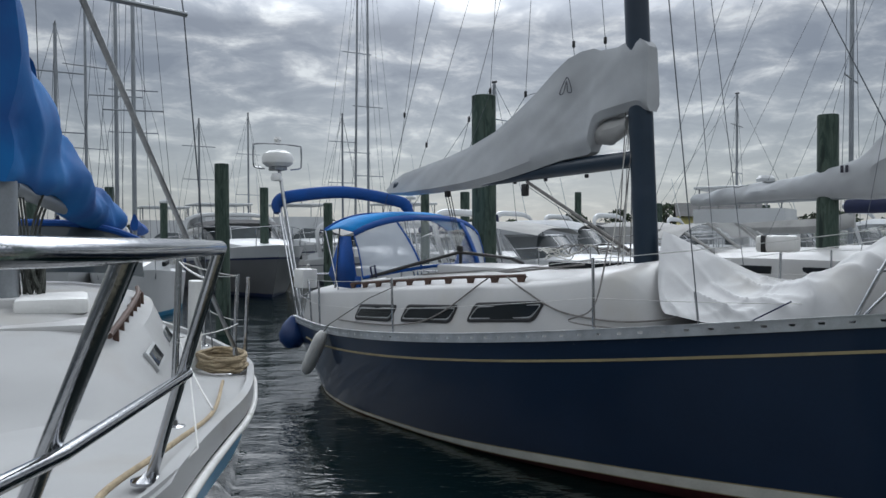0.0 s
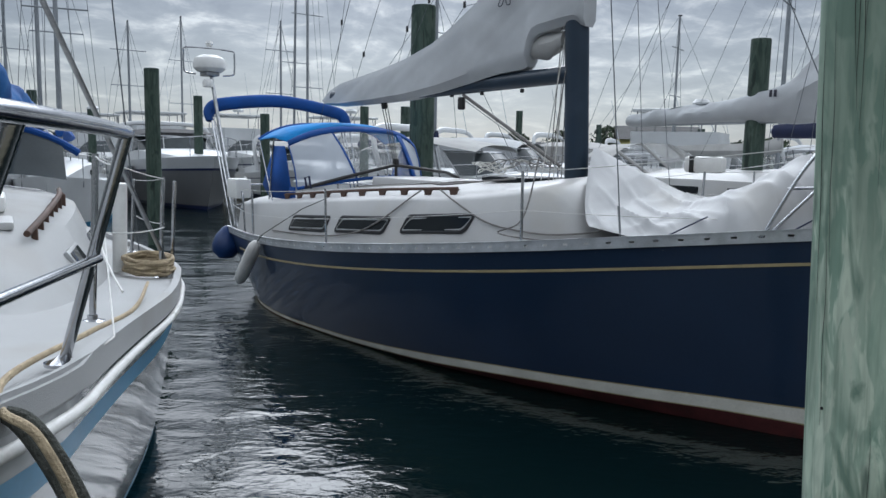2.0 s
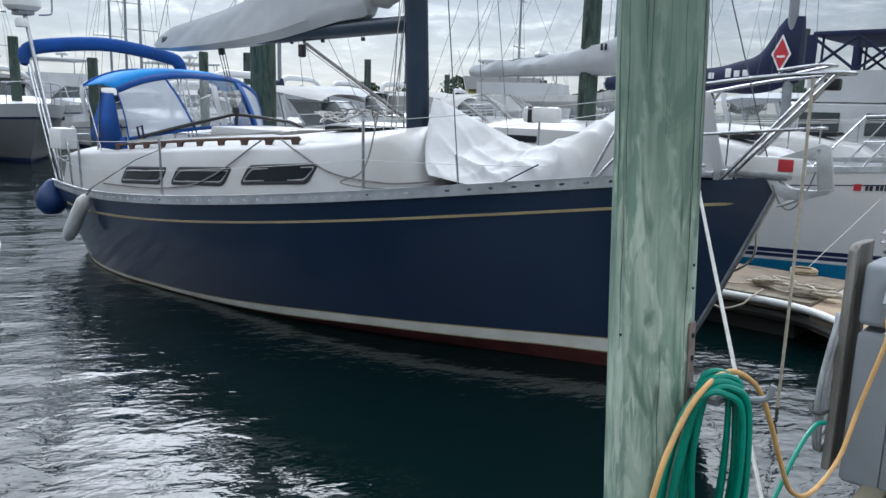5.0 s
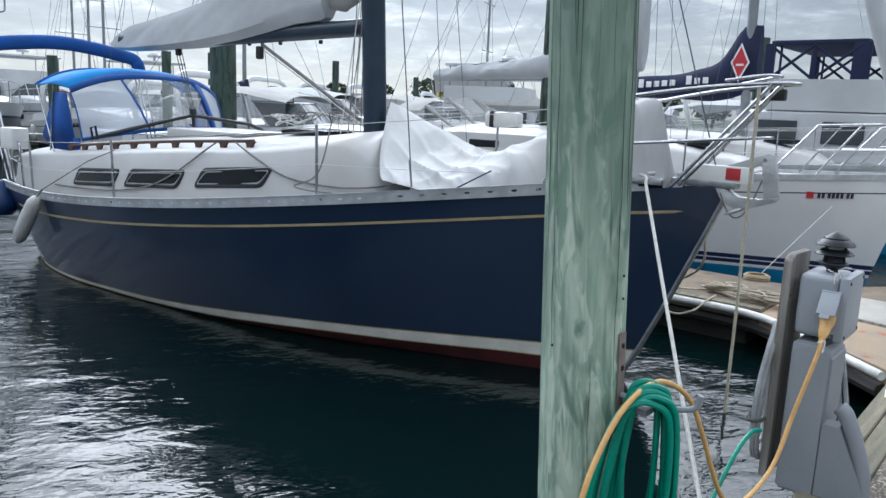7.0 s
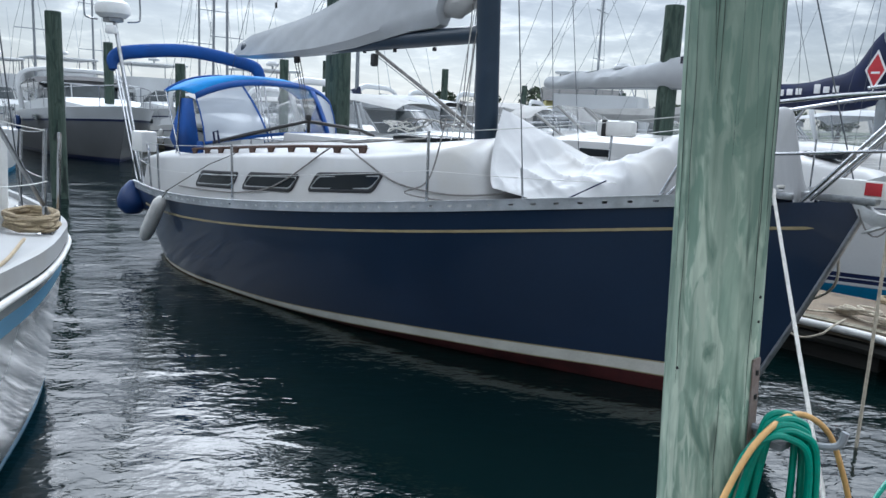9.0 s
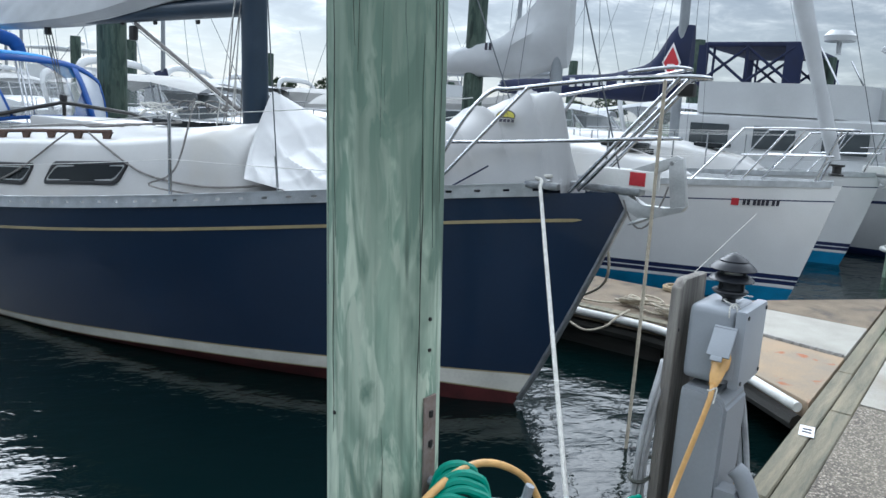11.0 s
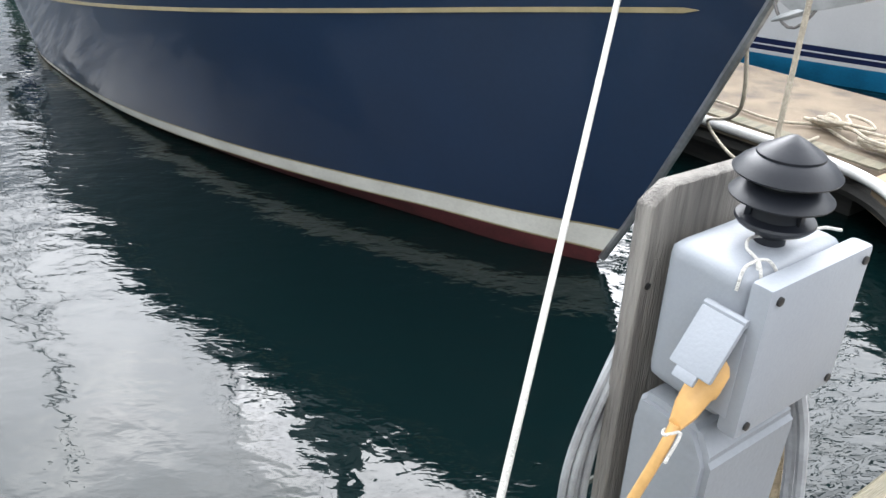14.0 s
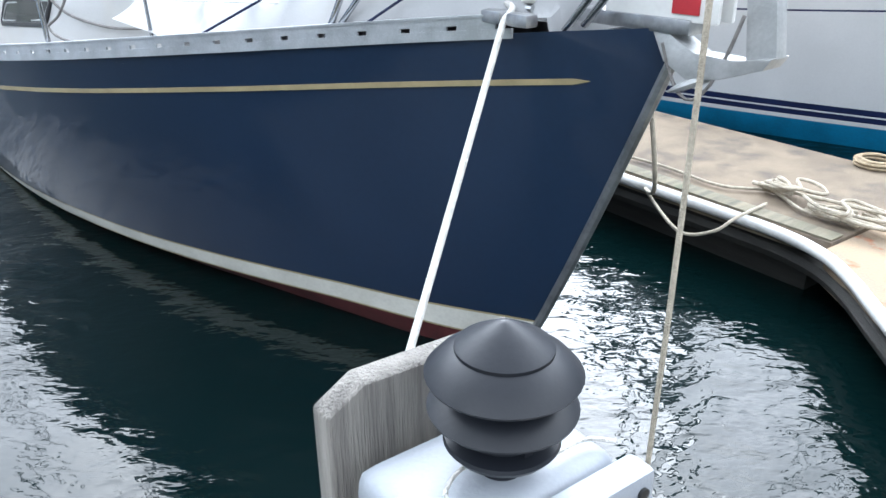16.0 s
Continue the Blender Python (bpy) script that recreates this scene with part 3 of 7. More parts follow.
bm = tube([(x, y, DOCK_Z - 0.035) for x, y in rail_pts], 0.034, 10)
part("rub_rail", bm, M["rub_white"], finger, "white vinyl rub rail")
# wale coloured as dark as the shadow under the rail
bm = tube([(x + 0.06, y, DOCK_Z - 0.16) for x, y in rail_pts], 0.055, 8)
part("wale", bm, M["shade_timber"], finger, "timber wale below the deck edge")
part("plank_edge", box((2.29, 1.26, DOCK_Z + 0.001), (2.41, 9.5, DOCK_Z + 0.012), 0.003), M["dock_timber"], finger)

# ---- near piling ----
def piling(r0, r1, height, mat, label, m, group="", seg=28, bottom=-1.5):
    p = thing("piling", label, "piling", m, group)
    rings = []
    rows = 26
    for j in range(rows + 1):
        z = bottom + (height - bottom) * j / rows
        r = r0 + (r1 - r0) * max(0, j / rows)
        ring = []
        for k in range(seg):
            a = 2 * math.pi * k / seg
            w = 1 + 0.012 * math.sin(3 * a + z) + 0.014 * noise.noise(Vector((math.cos(a) * 2.5, math.sin(a) * 2.5, z * 0.7)))
            ring.append((r * w * math.cos(a), r * w * math.sin(a), z))
        rings.append(ring)
    rings.append([(x * 0.94, y * 0.94, z + 0.01) for x, y, z in rings[-1]])
    part("post", loft(rings), mat, p)
    return p


LEAN_AXIS = Matrix.Rotation(radians(2.4), 4, Vector((-0.5, -0.866, 0)))
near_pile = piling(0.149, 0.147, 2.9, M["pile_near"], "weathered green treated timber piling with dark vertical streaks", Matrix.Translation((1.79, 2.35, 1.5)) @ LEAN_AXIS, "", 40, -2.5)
for dz, az in ((0.01, -59), (-0.07, -59), (-0.24, 195)):
    a = radians(az)
    bm = lathe([(0.0, 0.0), (0.005, 0.0), (0.005, 0.004), (0.0, 0.005)], 8)
    part("bolt_head", bm, M["black"], near_pile).matrix_local = Matrix.Translation((0.148 * math.cos(a), 0.148 * math.sin(a), dz)) @ pose(0, 0, 0, 0, 90, az)
# slotted mounting plate bolted to the face
plate = part("mounting_plate", box((-0.024, -0.004, -0.30), (0.024, 0.002, 0.09), 0.002), M["rust_plate"], near_pile, "rusty slotted mounting plate")
plate.matrix_local = Matrix.Translation((0.0795, -0.1285, -0.28)) @ pose(0, 0, 0, 0, 0, 32)
for dz in (0.035, -0.045):
    part("slot", tube([(0, -0.0045, dz), (0, -0.0045, dz + 0.016)], 0.007, 8), M["black"], plate)
part("bolt", lathe([(0, 0), (0.006, 0), (0.006, 0.004), (0, 0.005)], 10), M["steel_dull"], plate).matrix_local = Matrix.Translation((0.002, -0.006, -0.044)) @ pose(0, 0, 0, 90, 0, 0)
# splits in the grain
for k in range(24):
    a = radians(random.uniform(180, 330))
    z0 = random.uniform(-1.0, 1.2)
    ln = random.uniform(0.2, 0.95)
    lean = random.uniform(-0.10, 0.04)
    pts = []
    for j in range(7):
        b = a + 0.02 * math.sin(j * 1.7 + k) + lean * j / 6
        pts.append((0.1487 * math.cos(b), 0.1487 * math.sin(b), z0 + ln * j / 6))
    part("split", tube(pts, [0.0004, 0.0007, 0.001, 0.0011, 0.001, 0.0007, 0.0004], 4), M["black"], near_pile)

# ---- generic boat hull ----
def hull(parent, spec, mats, name="hull", label=""):
    """spec: sheer (aft, half beam), sheer_z, wl (aft, half beam), over: stem overhang, stern: counter overhang, levels of (height function of aft, material)."""
    bs, zs, bw = table(spec["sheer"]), table(spec["sheer_z"]), table(spec["wl"])
    tuck = table(spec.get("tuck", [(0, 0), (1, 0)]))
    length, over, so = spec["sheer"][-1][0], spec["over"], spec["counter"]
    lev = spec["levels"]
    bm = bmesh.new()
    st = spec.get("stations", 44)
    grid = []
    for i in range(st + 1):
        u = i / st
        u = u * u * 0.35 + u * 0.65
        col = []
        a_top = u * length
        ztop = zs(a_top)
        a_wl = over + u * (length - over - so)
        for fz, _ in lev:
            z = fz(a_wl, ztop)
            f = max(0.0, min(1.0, z / ztop))
            x0 = over * (1 - f ** 0.9) + (0.5 * max(0, -z))
            x1 = length - so * (1 - f)
            a = x0 + u * (x1 - x0)
            if z >= 0:
                b = bw(a_wl) + (bs(a_top) - bw(a_wl)) * f ** 0.8
            else:
                b = bw(a_wl) * (1 + z * 0.7 - 0.5 * z * z)
            if z <= 0:
                b = max(0.006, b - tuck(a_wl))
            if i == 0:
                b = 0.006
            col.append((-a, b, z))
        grid.append(col)
    nl = len(lev)
    vs = {}
    for side in (1, -1):
        for i, col in enumerate(grid):
            for j, (x, y, z) in enumerate(col):
                vs[side, i, j] = bm.verts.new((x, side * y, z))
        for i in range(st):
            for j in range(nl - 1):
                q = (vs[side, i, j], vs[side, i + 1, j], vs[side, i + 1, j + 1], vs[side, i, j + 1])
                bm.faces.new(q if side > 0 else q[::-1]).material_index = lev[j + 1][1]
    for j in range(nl - 1):
        bm.faces.new((vs[1, st, j], vs[-1, st, j], vs[-1, st, j + 1], vs[1, st, j + 1])).material_index = lev[j + 1][1]
        bm.faces.new((vs[-1, 0, j], vs[1, 0, j], vs[1, 0, j + 1], vs[-1, 0, j + 1])).material_index = lev[j + 1][1]
    h = part(name, bm, mats, parent, label)
    return h, bs, zs


def deck_part(parent, bs, zs, length, mat, drop=0.03, camber=0.06, n=36, name="deck"):
    rings = []
    for i in range(n + 1):
        a = length * (0.004 + 0.996 * i / n)
        b, z = bs(a) - 0.012, zs(a) - drop
        rings.append([(-a, b * (2 * k / 8 - 1), z + camber * min(1, b) * (1 - (2 * k / 8 - 1) ** 2)) for k in range(9)])
    return part(name, loft(rings, False, False), mat, parent)


def side_strip(bs, zs, a0, a1, side, out, lo, hi, n=60, bm=None, inset=0.0):
    """A thin upright strip that follows the sheer: from lo to hi over the sheer, from inset to out beyond it."""
    rings = []
    for i in range(n + 1):
        a = a0 + (a1 - a0) * i / n
        b, z = bs(a), zs(a)
        y0, y1 = side * (b + inset), side * (b + out)
        rings.append([(-a, y0, z + lo), (-a, y1, z + lo), (-a, y1, z + hi), (-a, y0, z + hi)])
    return loft(rings, True, True, bm)


def const(z):
    return lambda a, top: z


# ================= the blue sloop =================
A_M = Matrix.Translation((3.7, 5.08, 0)) @ pose(0, 0, 0, 0, 0, -55.2) @ Matrix.Translation((0.72, 0, 0))
sloop = thing("sailboat", "navy blue sloop with white deck, pale sail cover and blue dodger", "sailboat", A_M)
# boot stripe: it narrows and sinks towards the stern
boot_top = table([(0.72, 0.250), (1.1, 0.258), (1.6, 0.252), (2.1, 0.238), (2.5, 0.224), (3.0, 0.202), (3.5, 0.174), (4.1, 0.130), (5.0, 0.075), (6.0, 0.052), (8.4, 0.050)])
boot_low = table([(0.72, 0.095), (1.1, 0.135), (1.6, 0.146), (2.1, 0.137), (2.5, 0.130), (3.0, 0.117), (3.5, 0.086), (4.1, 0.048), (5.0, 0.018), (6.0, 0.014), (8.4, 0.014)])
A_SPEC = dict(
    sheer=[(0, 0), (0.35, 0.20), (0.72, 0.42), (1.72, 0.92), (2.82, 1.32), (4.2, 1.56), (5.7, 1.60), (6.9, 1.50), (7.9, 1.30), (8.9, 1.05)],
    sheer_z=[(0, 1.60), (0.72, 1.53), (1.72, 1.41), (2.82, 1.275), (4.2, 1.12), (5.9, 0.97), (7.2, 0.90), (8.9, 0.86)],
    wl=[(0.72, 0), (1.1, 0.25), (1.6, 0.46), (2.2, 0.70), (2.87, 0.92), (3.5, 1.06), (4.2, 1.18), (5.0, 1.27), (6.0, 1.32), (6.7, 1.32), (7.7, 1.14), (8.4, 0.85)],
    tuck=[(0.72, 0), (1.1, 0.04), (1.6, 0.072), (2.2, 0.105), (2.87, 0.105), (3.5, 0.075), (4.2, 0.035), (5.0, 0.008), (6.0, 0), (8.4, 0)],  # the bilge turning in at the waterline
    over=0.72, counter=0.55,
    levels=[
        (const(-0.8), 1), (const(-0.3), 1), (const(0.0), 1),
        (lambda a, t: boot_low(a) - 0.006, 1), (lambda a, t: boot_low(a) + 0.004, 3),
        (lambda a, t: boot_top(a) - 0.006, 2), (lambda a, t: boot_top(a) + 0.005, 3),
        (lambda a, t: 0.40 * t + 0.05, 0), (lambda a, t: 0.65 * t + 0.03, 0), (lambda a, t: t - 0.20, 0), (lambda a, t: t - 0.07, 0), (lambda a, t: t, 0)],
)
a_hull, a_bs, a_zs = hull(sloop, A_SPEC, [M["navy"], M["boot_red"], M["boot_white"], M["gold"]], label="glossy navy blue hull with white boot stripe")
deck_part(sloop, a_bs, a_zs, 8.9, M["nonskid"], 0.045)
# gold cove stripe
for side in (-1, 1):
    rings = []
    for i in range(71):
        a = 0.21 if i == 0 else 0.26 + (8.3 - 0.26) * (i - 1) / 69
        t = a_zs(a)
        taper = 0.1 if i == 0 else 1.0
        w = 0.0108 * taper
        z = t - 0.185
        f = max(0, z / t)
        aw = 0.72 + (a / 8.9) * (8.9 - 0.72 - 0.55)
        bwv = table(A_SPEC["wl"])(aw)
        y = bwv + (a_bs(a) - bwv) * f ** 0.8 + 0.004
        x = -(0.72 * (1 - f ** 0.9) + (a / 8.9) * (8.9 - 0.55 * (1 - f) - 0.72 * (1 - f ** 0.9)))
        rings.append([(x, side * (y - 0.02), z - w), (x, side * y, z - w), (x, side * (y + 0.002), z + w), (x, side * (y - 0.018), z + w)])
    part("cove_stripe", loft(rings), M["gold"], sloop)
# slotted aluminium toe rail
for side in (-1, 1):
    bm = bmesh.new()
    side_strip(a_bs, a_zs, 0.5, 8.85, side, 0.014, -0.018, 0.017, 80, bm, 0.002)
    side_strip(a_bs, a_zs, 0.5, 8.85, side, 0.014, 0.033, 0.062, 80, bm, 0.004)
    n = 52
    for i in range(n):
        a0 = 0.55 + (8.3 / n) * i
        side_strip(a_bs, a_zs, a0, a0 + 8.3 / n - 0.036, side, 0.012, 0.016, 0.034, 2, bm, 0.004)
    side_strip(a_bs, a_zs, 0.5, 8.85, side, 0.022, 0.060, 0.068, 80, bm, -0.02)
    part("toe_rail", bm, M["alu"], sloop, "slotted aluminium toe rail")
# stem band
pts = [(-0.72 * (1 - f ** 0.9) + 0.008, 0, 1.60 * f) for f in (0.03, 0.18, 0.35, 0.5, 0.65, 0.8, 0.95)]
part("stem_band", tube(pts, 0.022, 8), M["steel_dull"], sloop)

# trunk cabin: aft -> (half width at top edge, top edge height)
cab_w = table([(2.0, 0.42), (2.4, 0.62), (3.0, 0.86), (3.7, 1.02), (4.7, 1.13), (6.0, 1.19), (7.2, 1.13), (8.5, 0.98)])
cab_z = table([(2.0, 1.80), (2.9, 1.755), (3.67, 1.65), (5.0, 1.56), (6.9, 1.41), (8.5, 1.28)])


def cab_side(a, z):
    """Half width of the cabin side at a height."""
    top, base = cab_z(a), a_zs(a) - 0.04
    return cab_w(a) + 0.10 * max(0.0, min(1.0, (top - z) / (top - base)))


rings = []
for i in range(41):
    a = 2.55 + (8.55 - 2.55) * i / 40
    nose = min(1.0, (a - 2.55) / 0.4) ** 0.6 if a < 2.95 else 1.0
    w, zt, zb = max(0.28, cab_w(a)), a_zs(a) - 0.04 + (cab_z(a) - a_zs(a) + 0.04) * max(0.06, nose), a_zs(a) - 0.06
    crown = 0.13 * w
    ring = [(-a, w + 0.10, zb), (-a, w + 0.05, (zb + zt) / 2), (-a, w + 0.012, zt - 0.045), (-a, w - 0.02, zt - 0.006)]
    ring += [(-a, w * k / 5, zt + crown * (1 - (k / 5) ** 2)) for k in (4, 2.5, 0)]
    ring += [(x, -y, z) for x, y, z in ring[:-1][::-1]]
    rings.append(ring)
part("cabin", loft(rings), M["deck_white"], sloop, "white cabin trunk")


def cabin_patch(a0, a1, zc0, zc1, h, side, out, slant, rad, n=6):
    """A rounded window shape lying on the cabin side, as a ring of points."""
    pts = []
    corners = [(a0 + rad, -h / 2, 200), (a1 - rad, -h / 2, 270), (a1 - rad, h / 2, 0), (a0 + rad, h / 2, 90)]
    for ca, cz, start in corners:
        sgn = 1 if cz > 0 else -1
        for k in range(n + 1):
            th = radians({200: 180, 270: 270, 0: 0, 90: 90}[start] + 90 * k / n)
            a = ca + rad * math.cos(th) + slant * ((cz - sgn * rad + rad * math.sin(th)) / h)
            dz = cz - sgn * rad + rad * math.sin(th)
            zc = zc0 + (zc1 - zc0) * (a - a0) / (a1 - a0)
            z = zc + dz
            pts.append(Vector((-a, side * (cab_side(a, z) + out), z)))
    return pts


for side in (-1, 1):
    for a0, a1, z0, z1, h in ((3.69, 4.56, 1.394, 1.320, 0.188), (4.80, 5.66, 1.284, 1.230, 0.186), (5.855, 6.72, 1.212, 1.157, 0.186)):
        o = cabin_patch(a0, a1, z0, z1, h, side, 0.006, -0.10, 0.05)
        fr = [cabin_patch(a0 + d, a1 - d, z0, z1, h - 2 * d, side, w, -0.10, 0.05 - d * 0.6) for d, w in ((0.0, -0.01), (0.0, 0.012), (0.012, 0.018), (0.026, 0.016), (0.03, 0.004))]
        window = part("window", loft(fr, False, True), M["win_frame"], sloop, "black-framed cabin window")
        g1 = [cabin_patch(a0 + d, a1 - d, z0, z1, h - 2 * d, side, w, -0.10, 0.03) for d, w in ((0.030, 0.004), (0.034, 0.012), (0.042, 0.012), (0.046, 0.004))]
        part("gasket", loft(g1, False, True), M["win_line"], window)
        grid = []
        for i in range(15):
            row = []
            for j in range(5):
                v = j / 4 - 0.5
                a = a0 + 0.024 + (a1 - a0 - 0.048) * i / 14 - 0.10 * v
                z = z0 + (z1 - z0) * (a - a0) / (a1 - a0) + v * (h - 0.046)
                row.append((-a, side * (cab_side(a, z) + 0.0065), z))
            grid.append(row)
        part("pane", loft(grid, False, False), M["dark_glass"], window)
    # teak handrail with feet
    y = lambda a: side * (cab_w(a) - 0.10)
    zt = lambda a: cab_z(a) + 0.03
    pts = [(-a, y(a), zt(a) + 0.045) for a in np.linspace(4.0, 7.2, 24)]
    bm = tube(pts, 0.0125, 8, flat=1.2)
    for a in np.linspace(4.05, 7.15, 10):
        foot = [[(-a - h, y(a) - 0.011, z), (-a + h, y(a) - 0.011, z), (-a + h, y(a) + 0.011, z), (-a - h, y(a) + 0.011, z)] for h, z in ((0.040, zt(a) - 0.03), (0.042, zt(a) + 0.005), (0.058, zt(a) + 0.03), (0.085, zt(a) + 0.042))]
        loft(foot, True, True, bm)
    part("handrail", bm, M["teak"], sloop, "weathered teak handrail")

# companionway hatch and sea hood
part("sea_hood", box((-6.2, -0.42, 1.60), (-4.9, 0.42, 1.72), 0.03), M["deck_white"], sloop)
part("hatch", box((-4.4, -0.3, 1.74), (-3.75, 0.3, 1.80), 0.02), M["dark_glass"], sloop, "smoked deck hatch")
# mast, boom and covers
rings = []
for z, r in ((1.70, 1.0), (2.0, 1.0), (5.0, 1.0), (9.5, 1.0), (12.0, 0.9)):
    dx = -3.39 - 0.05 * (z - 1.8)
    rings.append([(dx + 0.125 * math.cos(q), 0.095 * math.sin(q), z) for q in [2 * math.pi * k / 24 for k in range(24)]])
part("mast", loft(rings), M["mast_navy"], sloop, "navy painted mast")
part("mast_collar", box((-3.56, -0.16, 1.72), (-3.17, 0.16, 1.80), 0.03), M["deck_white"], sloop)
boom_r = [[(x, 0.062 * math.cos(q), z + 0.085 * math.sin(q)) for q in [2 * math.pi * k / 16 for k in range(16)]] for x, z in ((-3.52, 2.79), (-5.6, 2.74), (-7.75, 2.75))]
part("boom", loft(boom_r), M["mast_navy"], sloop, "navy boom")
part("gooseneck", box((-3.55, -0.04, 2.74), (-3.40, 0.04, 2.86), 0.012), M["steel_dull"], sloop)
for a, kind in ((4.15, 0.05), (4.75, 0.05), (5.25, 0.05)):
    part("boom_block", box((-a - 0.022, -0.012, 2.645), (-a + 0.022, 0.012, 2.685), 0.009), M["black"], sloop)


def cover(parent, tops, bots, half, mat, name, label, n=70, seg=22, fold=0.02, skip=None, seed=0.0, x_dir=-1, swing=0.0):
    top, bot, hw = table(tops), table(bots), table(half)
    a0, a1 = tops[0][0], tops[-1][0]
    rings = []
    for i in range(n + 1):
        a = a0 + (a1 - a0) * i / n
        zt, zb, w = top(a), bot(a), hw(a)
        ring = []
        for k in range(seg):
            q = 2 * math.pi * k / seg
            s = math.sin(q)
            yy = w * math.cos(q) * (1 - 0.45 * max(0, s)) ** 0.9
            zz = (zt + zb) / 2 + (zt - zb) / 2 * s
            d = fold * noise.noise(Vector((a * 2.2 + seed, yy * 5, zz * 3.1))) + 0.5 * fold * noise.noise(Vector((a * 7 + zz * 4 + seed, yy * 9, zz * 2)))
            ring.append((x_dir * a, yy + swing * (a - a0) + d * (1 if yy > 0 else -1), zz + d * 0.4))
        rings.append(ring)
    return part(name, loft(rings), mat, parent, label)


def draped_cover(parent, mat):
    """Cloth laced round the mast and tented over the boom: flat sides, a peaked head and a drooping tail."""
    tops = [(3.315, 3.80), (3.36, 3.85), (3.44, 3.91), (3.69, 3.866), (3.96, 3.888), (4.02, 3.925), (4.21, 3.93), (4.41, 3.893), (4.62, 3.784), (4.89, 3.615), (5.26, 3.42), (5.61, 3.265), (6.1, 3.134), (6.57, 3.05), (7.15, 2.97), (7.57, 2.915), (7.87, 2.82), (8.0, 2.735)]
    lows = [(3.315, 3.205), (3.4, 3.24), (3.59, 3.23), (3.87, 3.20), (3.96, 3.16), (4.0, 3.05), (4.03, 2.90), (4.08, 2.87), (4.46, 2.843), (4.89, 2.767), (5.36, 2.70), (6.0, 2.646), (6.7, 2.622), (7.5, 2.612), (7.9, 2.645), (8.0, 2.70)]
    wide = [(3.315, 0.085), (3.35, 0.118), (3.7, 0.118), (4.1, 0.125), (4.6, 0.14), (5.6, 0.16), (6.8, 0.15), (7.6, 0.095), (8.0, 0.035)]
    boxy = [(3.3, 0.12), (3.62, 0.16), (3.9, 0.45), (4.4, 0.75), (8.0, 0.6)]
    line = lambda rows, a: float(np.interp(a, [r[0] for r in rows], [r[1] for r in rows]))
    rings, n, m = [], 150, 18
    for i in range(n + 1):
        a = 3.315 + (8.0 - 3.315) * i / n
        zt, zb, w, e = line(tops, a), line(lows, a), line(wide, a), line(boxy, a)
        half = []
        for k in range(m + 1):
            h = k / m
            y = w * max(0.02, 1 - h) ** e * min(1.0, 0.5 + 4.5 * h)
            z = zb + (zt - zb) * h
            drape = noise.noise(Vector((a * 1.6 + z * 2.6, z * 0.9 - a * 0.5, 4.0))) * 0.020 + noise.noise(Vector((a * 5.0 + z * 7.0, z * 1.6, 8.0))) * 0.008
            pucker = 0.007 * noise.noise(Vector((a * 16, z * 3, 2.0))) * max(0.0, 1 - 5 * h)
            half.append((y + (drape + pucker) * min(1.0, 5 * (1 - h)), z))
        rings.append([(-a, -y, z) for y, z in half] + [(-a, y, z) for y, z in half[::-1]])
    return part("sail_cover", loft(rings), mat, parent, "pale grey sail cover over the furled mainsail")


draped_cover(sloop, M["cover_white"])
# bundled sail showing at the cover's mouth
cover(sloop, [(3.60, 3.2), (3.8, 3.22), (4.02, 3.2)], [(3.60, 3.05), (3.8, 2.96), (4.02, 2.98)], [(3.60, 0.05), (3.8, 0.09), (4.02, 0.07)], M["canvas_grey"], "furled_sail", "bundled white sail", 16, 16, 0.05)
# maker's mark: plain shape
mk = part("cover_mark", tube(spline([(-0.085, 0, 0), (-0.05, 0.09, 0), (0.0, 0.16, 0), (0.05, 0.09, 0), (0.085, 0, 0), (0.03, 0.004, 0), (0.0, 0.12, 0), (-0.03, 0.004, 0)], 4, True), 0.005, 5, closed=True), M["ink"], sloop)
mk.matrix_local = Matrix.Translation((-4.33, -0.118, 3.52)) @ pose(0, 0, 0, 82, 0, 0)
part("cover_bar", box((-0.08, -0.03, 0), (0.08, -0.018, 0.003)), M["ink"], sloop).matrix_local = mk.matrix_local

